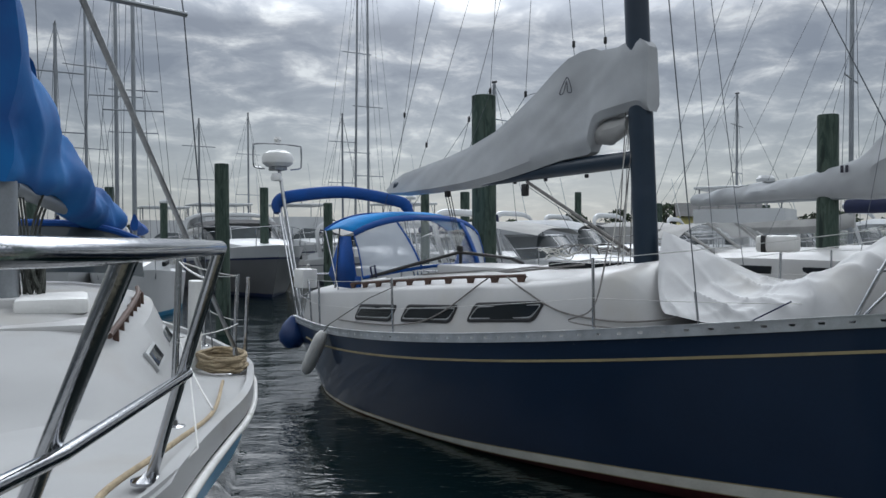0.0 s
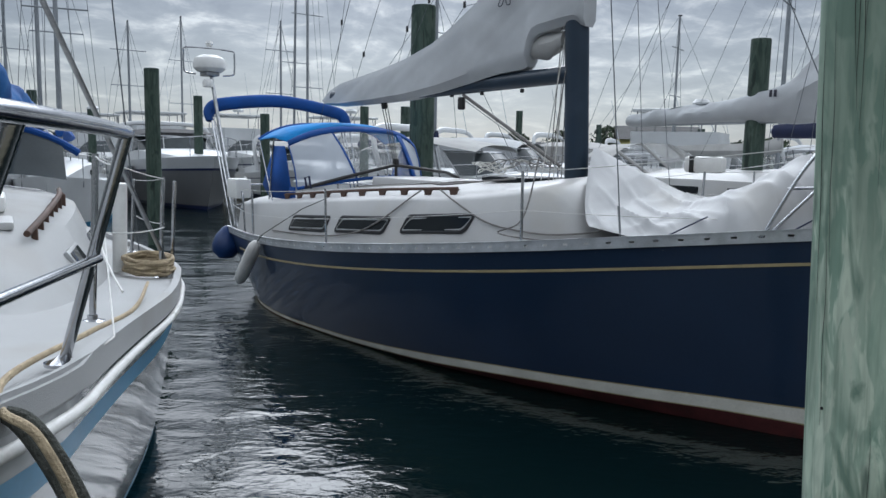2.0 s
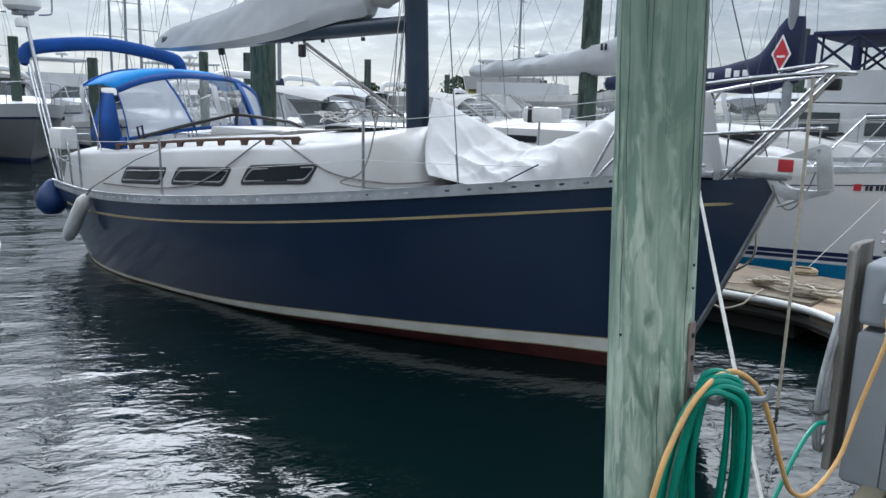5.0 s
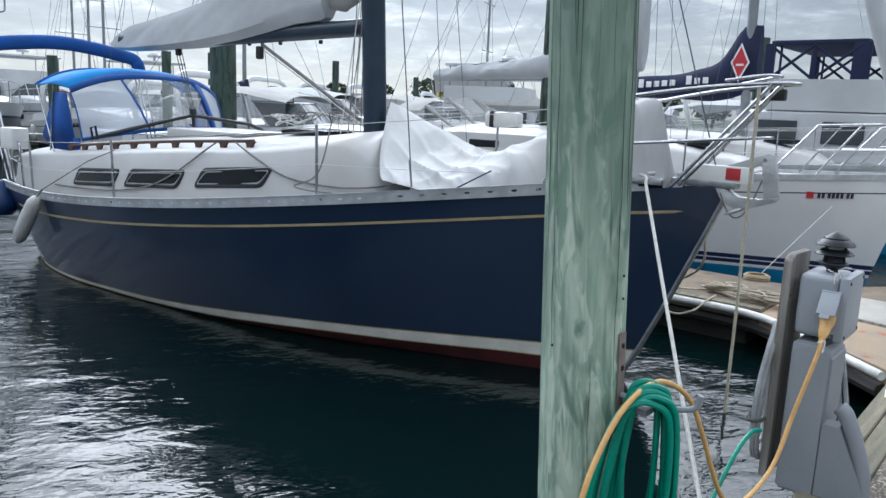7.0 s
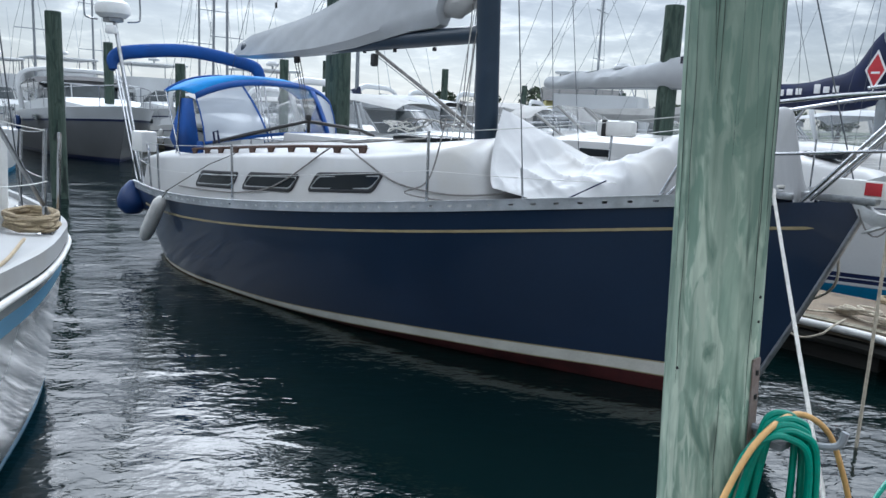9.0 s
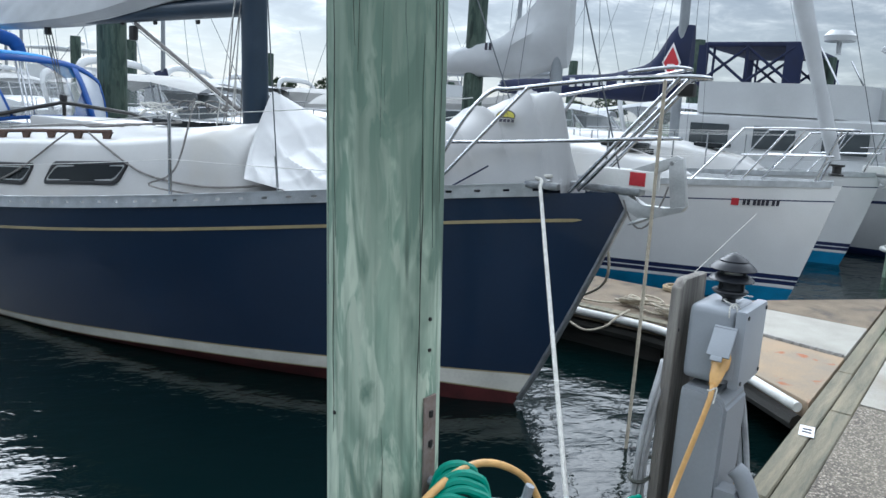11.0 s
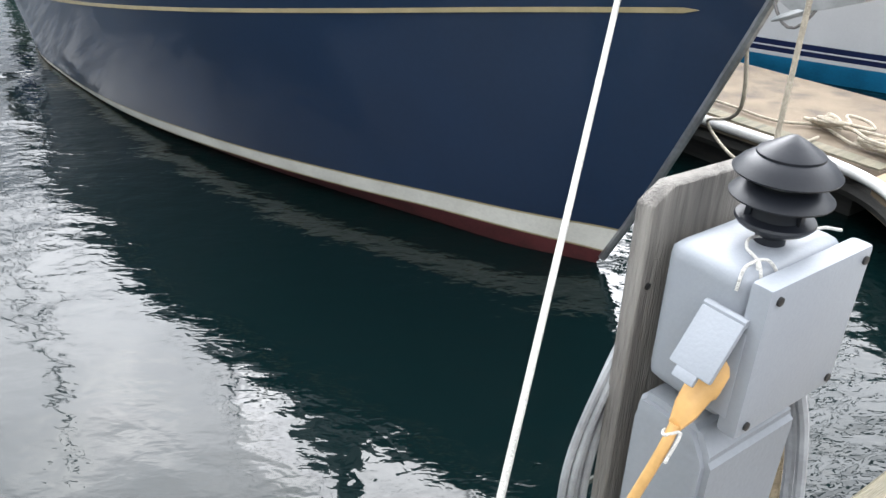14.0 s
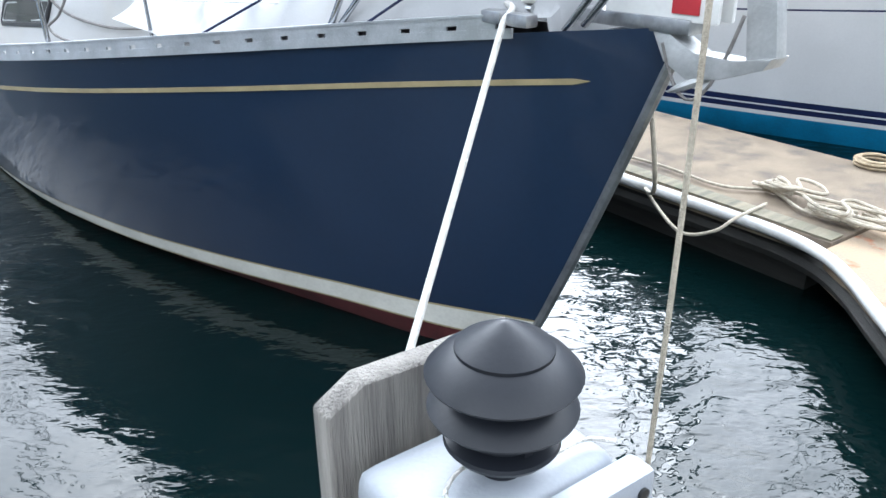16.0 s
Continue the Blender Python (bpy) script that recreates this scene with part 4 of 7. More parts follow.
# foredeck tarp over the headsail bag
RIDGE = [(0.46, 1.66), (0.50, 1.92), (0.56, 2.17), (0.62, 2.20), (0.82, 2.17), (1.04, 2.11), (1.27, 2.02), (1.49, 1.87), (1.75, 1.745), (1.95, 1.66), (2.2, 1.68), (2.42, 1.735), (2.64, 1.875), (2.98, 2.015), (3.2, 2.10)]
BELLY = [(0.46, 1.2), (0.8, 1.7), (1.2, 1.7), (1.9, 1.6), (2.3, 1.25), (3.2, 1.1)]
rings = []
for i in range(151):
    ring = []
    for k in range(81):
        sd = k / 40 - 1
        c = abs(sd)
        a0 = 0.46 - 0.05 * c
        a = a0 + (3.2 - 0.9 * c - a0) * i / 150
        zt, e = float(np.interp(a, [r[0] for r in RIDGE], [r[1] for r in RIDGE])), float(np.interp(a, [r[0] for r in BELLY], [r[1] for r in BELLY]))
        wd = a_bs(a) - 0.035
        zb = a_zs(a) + 0.045 + 0.11 * max(0.0, min(1.0, (a - 1.95) / 0.35))
        z = zb + (zt - zb) * (1 - c ** e)
        y = wd * sd
        calm = max(0.25, min(1.0, 1 - (a - 2.2) * 1.8))
        crease = 1 - abs(noise.noise(Vector((a * 2.3 + abs(y) * 2.6, y * 1.4, 9.1))))
        pleat = 1 - abs(noise.noise(Vector((a * 6.0 - abs(y) * 2.2, abs(y) * 0.9, 3.3 + (4 if y > 0 else 0)))))
        fan = 1 - abs(noise.noise(Vector((a * 3.4 + abs(y) * 6.0, abs(y) * 1.2 - a, 6.3))))
        f = 0.018 * noise.noise(Vector((a * 1.8, y * 1.8, 1.7))) + 0.060 * (crease ** 7 - 0.2) + 0.020 * (pleat ** 7 - 0.2) * max(0.15, 1 - 1.3 * abs(a - 1.95)) + 0.014 * (fan ** 7 - 0.2)
        if i == 0:
            z, f = zb - 0.07, 0.0
        ring.append((-a, y, z + calm * f * min(1.0, (1 - c) * 6)))
    rings.append(ring)
part("foredeck_tarp", loft(rings, False, False), M["tarp"], sloop, "crumpled white tarpaulin over the headsail bag")
dome = [(0.062 * math.cos(q), 0.058 * math.sin(q) ** 0.8) for q in np.linspace(0, math.pi, 13)]
lg = part("tarp_mark", prism(dome, 0.003), M["yellow"], sloop, "yellow printed mark")
lg.matrix_local = Matrix.Translation((-0.83, -0.245, 2.005)) @ pose(0, 0, 0, 56, 0, 14)
part("mark_outline", tube([(x, y, 0.003) for x, y in dome] + [(0.02, 0.004, 0.003), (0.0, 0.05, 0.003), (-0.02, 0.004, 0.003)], 0.004, 5, closed=True), M["ink"], lg)
for k in range(5):
    part("mark_bar", box((-0.062 + 0.026 * k, -0.03, 0), (-0.042 + 0.026 * k, -0.008, 0.003)), M["ink"], lg)

# stanchions and lifelines
st_tops = []
for side in (-1, 1):
    tops = []
    for a in (2.84, 5.34, 7.4):
        b, z = a_bs(a) - 0.035, a_zs(a) + 0.01
        sp = part("stanchion", tube([(-a, side * b, z), (-a + 0.01, side * (b + 0.02), z + 0.61)], 0.0125, 10), M["steel"], sloop)
        part("base", box((-a - 0.035, side * b - 0.03, z - 0.02), (-a + 0.035, side * b + 0.03, z + 0.03), 0.01), M["steel"], sp)
        tops.append(Vector((-a + 0.01, side * (b + 0.02), z + 0.60)))
    st_tops.append(tops)
    front = Vector((-1.20, side * 0.52, 1.86))
    stern = Vector((-8.55, side * 1.12, 1.50))
    for f, r in ((1.0, 0.0035), (0.5, 0.003)):
        chain = [stern] + tops[::-1] + [front]
        low = [Vector((q.x, q.y, q.z - (0.30 if f < 1 and j not in (0, 4) else (0.25 if f < 1 else 0)))) for j, q in enumerate(chain)]
        if f == 1.0:
            low[-1] = Vector((-0.98, side * 0.42, 2.12))
        for j, (p, q) in enumerate(zip(low, low[1:])):
            part("lifeline", tube(sag(p, q, 0.015, 6), r, 6), M["wire_white"], sloop)

# bow pulpit
for nm, pts, r in (
    ("top_rail", spline([(-1.19, -0.64, 1.49), (-1.0, -0.52, 1.95), (-0.86, -0.42, 2.16), (-0.70, -0.38, 2.19), (-0.2, -0.24, 2.27), (0.25, -0.13, 2.31), (0.38, 0, 2.31), (0.25, 0.13, 2.31), (-0.2, 0.24, 2.27), (-0.70, 0.38, 2.19), (-0.86, 0.42, 2.16), (-1.0, 0.52, 1.95), (-1.19, 0.64, 1.49)], 6), 0.0135),
    ("mid_rail", spline([(-1.10, -0.50, 1.83), (-0.6, -0.36, 1.87), (0.10, -0.16, 1.94), (0.24, 0.0, 1.95), (0.10, 0.16, 1.94), (-0.6, 0.36, 1.87), (-1.10, 0.50, 1.83)], 6), 0.011),
    ("leg", [(-0.38, -0.16, 1.56), (0.24, -0.14, 2.30)], 0.0135), ("leg", [(-0.33, -0.12, 1.58), (0.29, -0.10, 2.30)], 0.0135),
    ("leg", [(-0.38, 0.16, 1.56), (0.24, 0.14, 2.30)], 0.0135), ("leg", [(-1.17, -0.63, 1.49), (-0.62, -0.37, 2.20)], 0.0115), ("leg", [(-1.17, 0.63, 1.49), (-0.62, 0.37, 2.20)], 0.0115),
    ("seat_rail", spline([(-0.05, -0.21, 2.32), (0.18, -0.13, 2.36), (0.26, 0.0, 2.36), (0.18, 0.13, 2.36), (-0.05, 0.21, 2.32)], 5), 0.011)):
    part("pulpit_" + nm, tube(pts, r, 10), M["steel"], sloop)
part("bow_light", box((0.20, -0.045, 2.20), (0.30, 0.045, 2.28), 0.015), M["black"], sloop)

# anchor on the bow roller
anchor = thing("anchor", "galvanised claw anchor with a red sticker, hung on the bow roller", "anchor", A_M @ pose(0, 0, 0))
def upright_plate(outline, half):
    bm = prism(outline, 2 * half, None, 0.004)
    bm.transform(Matrix.Translation((0, half, 0)) @ pose(0, 0, 0, 90, 0, 0))
    return bm


part("shank", upright_plate([(-0.32, 1.585), (-0.03, 1.645), (0.27, 1.80), (0.28, 1.835), (0.24, 1.848), (-0.06, 1.73), (-0.32, 1.625)], 0.014), M["galv"], anchor)
part("arm", upright_plate([(0.20, 1.79), (0.24, 1.515), (0.335, 1.545), (0.285, 1.838)], 0.028), M["galv"], anchor)


part("fluke", upright_plate([(-0.095, 1.585), (-0.04, 1.49), (0.05, 1.445), (0.17, 1.462), (0.31, 1.512), (0.335, 1.55), (0.21, 1.523), (0.07, 1.527), (-0.01, 1.57), (-0.045, 1.595)], 0.05), M["galv"], anchor, "broad curved galvanised fluke")
part("claw", tube(spline([(0.14, -0.02, 1.47), (0.08, -0.04, 1.44), (0.03, -0.05, 1.415), (-0.01, -0.05, 1.395)], 4), [0.016] * 8 + [0.013, 0.011, 0.009, 0.006, 0.003], 8), M["galv"], anchor, "pointed claw tip")
part("roller_cheek", box((-0.30, -0.05, 1.62), (0.14, -0.03, 1.74), 0.01), M["white_plastic"], anchor)
part("roller_cheek", box((-0.30, 0.03, 1.62), (0.14, 0.05, 1.74), 0.01), M["white_plastic"], anchor)
part("sticker", box((-0.025, -0.056, 1.645), (0.075, -0.0505, 1.728), 0.001), M["red"], anchor, "faded red sticker")
part("bolt", tube([(0.22, -0.03, 1.80), (0.22, 0.03, 1.80)], 0.014, 8), M["steel_dull"], anchor)
part("roller_base", box((-0.42, -0.06, 1.58), (0.05, 0.06, 1.63), 0.01), M["steel_dull"], anchor)

# dodger over the companionway
def arch(x, half, z_edge, z_top, z_foot=None, n=14, lean=0.0):
    pts = []
    for k in range(n + 1):
        s = 2 * k / n - 1
        z = z_edge + (z_top - z_edge) * (1 - abs(s) ** 2.6)
        pts.append(Vector((x + lean * (1 - abs(s) ** 2.6), half * math.copysign(abs(s) ** 0.85, s), z)))
    return pts


aft_b, mid_b, front_b = arch(-7.95, 1.02, 2.14, 2.37), arch(-7.55, 1.02, 2.17, 2.39, lean=0.08), arch(-7.22, 1.0, 2.12, 2.33, lean=0.16)
dt = part("dodger_top", loft([spline(q, 2) for q in (aft_b, mid_b, front_b)], False, False), M["canvas_cyan"], sloop, "bright blue canvas dodger top")
dt.modifiers.new("thick", "SOLIDIFY").thickness = 0.012
part("dodger_hem", tube(spline(aft_b, 2), 0.022, 8), M["canvas_blue"], sloop)
base = [Vector((-6.42 - 0.58 * abs(2 * k / 14 - 1) ** 2.2, 0.98 * (2 * k / 14 - 1), 1.70 - 0.16 * abs(2 * k / 14 - 1) ** 2)) for k in range(15)]


def dodger_row(f):
    return [a.lerp(b, f) + Vector((0.14 * f * (1 - f), 0, 0.08 * f * (1 - f))) for a, b in zip(front_b, base)]


band = part("dodger_band", loft([dodger_row(0.0), dodger_row(0.06), dodger_row(0.12)], False, False), M["canvas_blue"], sloop, "blue canvas border above the clear windows")
band.modifiers.new("thick", "SOLIDIFY").thickness = 0.01
for i0, i1, mat in ((0, 4, "vinyl_hazy"), (4, 10, "vinyl"), (11, 14, "vinyl_hazy")):
    pn = part("dodger_window", loft([dodger_row(f)[i0:i1 + 1] for f in (0.12, 0.4, 0.7, 1.0)], False, False), M[mat], sloop, "clear vinyl dodger window")
    pn.visible_shadow = False
for i0, i1 in ((10.35, 11), (13.85, 14)):
    mixed = [[r[int(i)].lerp(r[min(14, int(i) + 1)], i - int(i)) for i in (i0, i1)] for r in (dodger_row(f) for f in (0.1, 0.4, 0.7, 1.0))]
    sm = part("dodger_seam", loft(mixed, False, False), M["canvas_blue"], sloop)
    sm.modifiers.new("thick", "SOLIDIFY").thickness = 0.012
part("dodger_seam", tube([dodger_row(f)[4] for f in (0.1, 0.4, 0.7, 1.0)], 0.016, 8, flat=0.5), M["canvas_blue"], sloop)
part("dodger_seam", tube([dodger_row(f)[0] for f in (0.1, 0.4, 0.7, 1.0)], 0.012, 8, flat=0.5), M["canvas_blue"], sloop)
part("dodger_base", tube(base, 0.020, 8), M["canvas_blue"], sloop)
for side in (-1, 1):
    y = side * 1.015
    c2 = [Vector((-7.52, y, 2.06)), Vector((-7.24, y, 2.06)), Vector((-7.08, y, 1.50)), Vector((-7.10, y, 1.40)), Vector((-7.66, y, 1.40)), Vector((-7.84, y, 1.56))]
    bm = bmesh.new()
    bm.faces.new([bm.verts.new(q) for q in c2])
    dc = part("dodger_curtain", bm, M["canvas_blue"], sloop, "blue canvas side curtain")
    dc.modifiers.new("thick", "SOLIDIFY").thickness = 0.01
    part("dodger_bow", tube([(-7.95, y, 2.15), (-7.55, y * 1.02, 1.36)], 0.011, 8), M["steel"], sloop)
    part("dodger_bow", tube([(-7.50, y * 1.02, 2.16), (-7.62, y * 1.03, 1.38)], 0.011, 8), M["steel"], sloop)
    part("dodger_strap", box((-7.12, y - 0.012, 1.34), (-7.0, y + 0.012, 1.56), 0.004), M["canvas_blue"], sloop)
    buckle = [Vector((-6.80, y * 0.95, 1.56)), Vector((-6.70, y * 0.95, 1.56)), Vector((-6.74, y * 0.95, 1.70)), Vector((-6.84, y * 0.95, 1.68))]
    part("dodger_buckle", tube(buckle, 0.014, 6, closed=True), M["canvas_navy"], sloop)
# black mainsheet traveller bridge
part("traveller", tube([(-6.84, -0.97, 1.56), (-6.62, -0.6, 1.68), (-6.30, -0.04, 1.85), (-6.26, 0.04, 1.85), (-6.14, 0.7, 1.77), (-6.2, 0.95, 1.70)], 0.036, 8, flat=0.6), M["black"], sloop)
part("traveller_leg", tube([(-6.28, 0, 1.66), (-6.28, 0, 1.85)], 0.02), M["black"], sloop)

# folded bimini across the stern
pts = spline([(-9.30, -1.12, 2.40), (-9.36, -1.08, 2.56), (-9.34, -0.85, 2.66), (-9.25, 0, 2.74), (-9.12, 0.85, 2.62), (-9.08, 1.02, 2.52), (-9.05, 1.06, 2.38)], 8)
part("bimini", tube(pts, [0.05 + 0.045 * math.sin(min(1, k / (len(pts) - 1) * 4) * math.pi / 2) * (1 if k < len(pts) * 0.85 else 0.7) for k in range(len(pts))], 14, flat=0.75), M["canvas_blue"], sloop, "folded royal blue bimini top")
for side in (-1, 1):
    for x0, x1 in ((-9.30, -8.75), (-9.22, -8.62), (-9.05, -8.55)):
        part("bimini_leg", tube([(x0, side * 1.09, 2.45), (x1, side * 1.05, 0.90)], 0.0125, 8), M["steel"], sloop)
    # stern rail
    part("stern_rail", tube(spline([(-8.0, side * 1.2, 0.92), (-8.05, side * 1.22, 1.45), (-8.55, side * 1.10, 1.50), (-8.92, side * 0.8, 1.50), (-8.95, side * 0.3, 1.50)], 6), 0.0125, 8), M["steel"], sloop)
    part("stern_rail", tube(spline([(-8.05, side * 1.22, 1.22), (-8.55, side * 1.08, 1.22), (-8.92, side * 0.8, 1.22)], 6), 0.011, 8), M["steel"], sloop)
    for x, yy in ((-8.55, 1.08), (-8.9, 0.8)):
        part("stern_post", tube([(x, side * yy, 0.88), (x, side * yy, 1.5)], 0.0125, 8), M["steel"], sloop)
part("grill_box", box((-8.35, -1.30, 1.36), (-8.05, -1.08, 1.62), 0.03), M["white_plastic"], sloop, "pale rail-mounted box")
# radar pole
part("radar_pole", tube([(-8.75, -0.98, 0.88), (-9.35, -1.06, 3.05)], 0.026, 10), M["steel_dull"], sloop)
part("radar_dome", lathe([(0, 0), (0.17, 0.0), (0.225, 0.05), (0.235, 0.12), (0.21, 0.19), (0.12, 0.235), (0, 0.24)], 28, None, (-9.40, -1.06, 3.10)), M["white_plastic"], sloop, "white radar dome")
part("radar_bracket", box((-9.52, -1.16, 3.04), (-9.28, -0.96, 3.10), 0.015), M["steel_dull"], sloop)
part("radar_guard", tube(spline([(-9.42, -1.06 - 0.2, 3.06), (-9.45, -1.06 - 0.33, 3.08), (-9.45, -1.06 - 0.36, 3.14), (-9.45, -1.06 - 0.36, 3.36), (-9.43, -1.06 - 0.33, 3.42), (-9.40, -1.06, 3.43), (-9.37, -1.06 + 0.33, 3.42), (-9.36, -1.06 + 0.36, 3.36), (-9.36, -1.06 + 0.36, 3.14), (-9.36, -1.06 + 0.33, 3.08), (-9.40, -1.06 + 0.2, 3.06)], 4), 0.012, 8), M["steel"], sloop)
part("gps_antenna", lathe([(0, 0), (0.04, 0), (0.055, 0.04), (0.04, 0.075), (0, 0.08)], 14, None, (-9.40, -1.06, 3.46)), M["white_plastic"], sloop)
part("radar_light", lathe([(0, 0), (0.075, 0.0), (0.085, 0.06), (0.06, 0.11), (0, 0.12)], 14, None, (-9.32, -1.12, 2.88)), M["white_plastic"], sloop)

# standing and running rigging
wire("shroud", [(-2.08, -1.02, 1.42), (-2.96, -0.98, 9.0)], 0.0045, M["wire"], sloop)
part("turnbuckle", tube([(-2.08, -1.02, 1.40), (-2.115, -1.018, 1.66)], 0.009, 6), M["steel"], sloop)
for x in (3.25, 3.6):
    wire("shroud", [(-x, 1.44, a_zs(x) + 0.05), (-3.75, 0.55, 9.0)], 0.0035, M["wire"], sloop)
wire("inner_stay", [(-0.70, 0, 1.62), (-3.66, 0, 7.9)], 0.0045, M["wire"], sloop)
wire("forestay", [(-0.08, 0, 1.62), (-3.3, 0, 11.5)], 0.005, M["wire"], sloop)
wire("backstay", [(-8.85, 0, 0.9), (-3.7, 0, 11.5)], 0.004, M["wire"], sloop)
for (x0, z0), (x1, z1) in (((-7.74, 2.93), (-6.22, 9.0)), ((-7.19, 2.96), (-3.81, 9.0)), ((-6.27, 3.10), (-3.62, 8.85)), ((-5.69, 3.74), (-5.19, 9.0)), ((-5.69, 3.74), (-6.10, 3.12)), ((-5.07, 3.61), (-4.60, 9.0)), ((-5.07, 3.61), (-5.30, 3.40)), ((-5.07, 3.61), (-4.86, 3.62)), ((-4.32, 3.90), (-4.92, 9.0)), ((-3.89, 3.88), (-4.41, 9.0))):
    wire("lazy_jack", [(x0, 0.0, z0), (x1, 0.0, z1)], 0.0032, M["wire"], sloop)
for x, z in ((-4.33, 4.03), (-3.90, 3.98), (-5.69, 3.76), (-5.07, 3.63), (-7.02, 3.26), (-6.10, 3.48), (-7.55, 3.72)):
    part("jack_block", box((x - 0.014, -0.012, z - 0.035), (x + 0.014, 0.012, z + 0.035), 0.008), M["black"], sloop)
for k in range(9):
    y = -0.14 + 0.035 * k
    x = -3.53 - 0.05 * (k % 3)
    wire("halyard", [(x - 0.10 * (k % 2), y * 1.7, 1.78), (x + 0.02, y * 0.4, 2.95 + 0.2 * (k % 4))], 0.005, M["rope_white"] if k % 2 else M["rope_grey"], sloop)
wire("boom_vang", [(-3.60, 0, 1.92), (-5.05, 0.0, 2.66)], 0.018, M["rope_grey"], sloop)
wire("boom_vang_line", [(-3.56, 0.03, 1.85), (-5.1, 0.04, 2.62)], 0.006, M["rope_white"], sloop)
part("vang_block", box((-5.12, -0.03, 2.50), (-5.04, 0.03, 2.64), 0.02), M["black"], sloop)
for x in (-6.5, -6.56, -6.62):
    wire("mainsheet", [(x, 0.0, 2.64), (-6.28 + (x + 6.5) * 0.6, 0.02, 1.88)], 0.006, M["rope_dark"], sloop)
part("sheet_block", box((-6.585, -0.025, 2.55), (-6.515, 0.025, 2.64), 0.015), M["black"], sloop)
part("sheet_block", box((-6.33, -0.025, 1.86), (-6.25, 0.025, 1.94), 0.015), M["black"], sloop)
# coiled lines at the mast foot
random.seed(5)
for k in range(10):
    c = Vector((-3.75 - random.uniform(0, 0.7), random.uniform(-0.75, 0.25), 1.80))
    c.z = 1.74 + 0.13 * (1 - min(1, abs(c.y)) ** 2)
    pts = [c + Vector((random.uniform(0.10, 0.22) * math.cos(q), random.uniform(0.06, 0.18) * math.sin(q), random.uniform(0.0, 0.10))) for q in np.linspace(0, 6.0, 8)]
    part("line_coil", tube(spline(pts, 5), 0.006, 6), M["rope_white"] if k % 3 else M["rope_grey"], sloop)
for a0, a1, yy in ((4.4, 6.6, -0.45), (4.3, 6.7, -0.35), (4.2, 6.5, -0.25), (4.5, 6.3, -0.55)):
    part("deck_line", tube([(-a, yy + 0.05 * math.sin(a * 3), cab_z(a) + 0.13 * cab_w(a) * (1 - (yy / cab_w(a)) ** 2) + 0.01) for a in np.linspace(a0, a1, 16)], 0.005, 6), M["rope_grey"], sloop)
# dark sheet that loops down the cabin side
side_y = lambda a, z: -(cab_side(a, z) + 0.012)
def side_rope(rows, r, mat, nm="jib_sheet"):
    return part(nm, tube(spline([(-a, side_y(a, z) - 0.01, z) for a, z in rows], 6), r, 7), mat, sloop)
side_rope([(4.35, 1.66), (4.5, 1.58), (4.75, 1.42), (5.0, 1.28), (5.3, 1.17), (5.8, 1.09), (6.4, 1.05), (7.2, 1.02)], 0.008, M["rope_grey"])
side_rope([(4.10, 1.68), (3.9, 1.58), (3.5, 1.42), (3.1, 1.37), (2.8, 1.37), (2.5, 1.42), (2.38, 1.52)], 0.008, M["rope_grey"])
part("jib_sheet", tube(spline([(-4.9, -0.7, 1.70), (-4.5, -0.9, 1.72), (-4.2, -0.98, 1.72), (-3.9, -0.8, 1.76), (-3.6, -0.6, 1.80)], 6), 0.009, 7), M["rope_grey"], sloop)
part("jib_sheet", tube(spline([(-2.95, -1.0, 2.0), (-2.95, -1.12, 1.6), (-3.0, -1.18, 1.45), (-3.2, -1.2, 1.36), (-2.6, -1.22, 1.36), (-2.0, -1.02, 1.42)], 6), 0.007, 7), M["rope_grey"], sloop)
# lashings from the tarp to the toe rail
for a in (1.72, 0.98):
    part("lashing", tube([(-a + 0.16, -a_bs(a) * 0.78, a_zs(a) + 0.20), (-a - 0.03, -a_bs(a) - 0.02, a_zs(a) + 0.05)], 0.0055, 7), M["rope_navy"], sloop)
# bow chock, cleat and deck clutter
for x in (-0.55, -0.42):
    part("chock", box((x - 0.05, -0.36, 1.585), (x + 0.05, -0.30, 1.63), 0.012), M["steel_dull"], sloop)
part("cleat", tube([(-0.72, -0.26, 1.62), (-0.48, -0.22, 1.63)], 0.014, 8), M["steel_dull"], sloop)

# fenders
f1 = thing("fender", "long white boat fender hung from the blue hull quarter", "fender", A_M @ Matrix.Translation((-6.90, -1.57, 0.94)) @ pose(0, 0, 0, 0, 42, 0), "fenders")
part("body", lathe([(0.02, -0.02), (0.05, -0.05), (0.078, -0.12), (0.084, -0.3), (0.084, -0.62), (0.068, -0.72), (0.03, -0.78), (0.0, -0.785)], 20), M["fender_white"], f1)
part("line", tube([(0, 0, -0.03), (0.02, 0.02, 0.12)], 0.006, 6), M["rope_dark"], f1)
f2 = thing("fender", "round navy blue ball fender hung at the stern", "fender", A_M @ Matrix.Translation((-8.78, -1.12, 0.93)), "fenders")
part("body", lathe([(0.02, 0.0), (0.06, -0.03), (0.14, -0.12), (0.195, -0.26), (0.185, -0.36), (0.11, -0.45), (0.0, -0.47)], 22), M["fender_blue"], f2)
part("line", tube([(0, 0, -0.03), (-0.02, 0.05, 0.3)], 0.006, 6), M["rope_dark"], f2)
part("fender_line", tube([(-6.88, -1.57, 0.98), (-6.2, -1.36, 1.36), (-5.85, -1.25, 1.50)], 0.005, 6), M["rope_dark"], sloop)

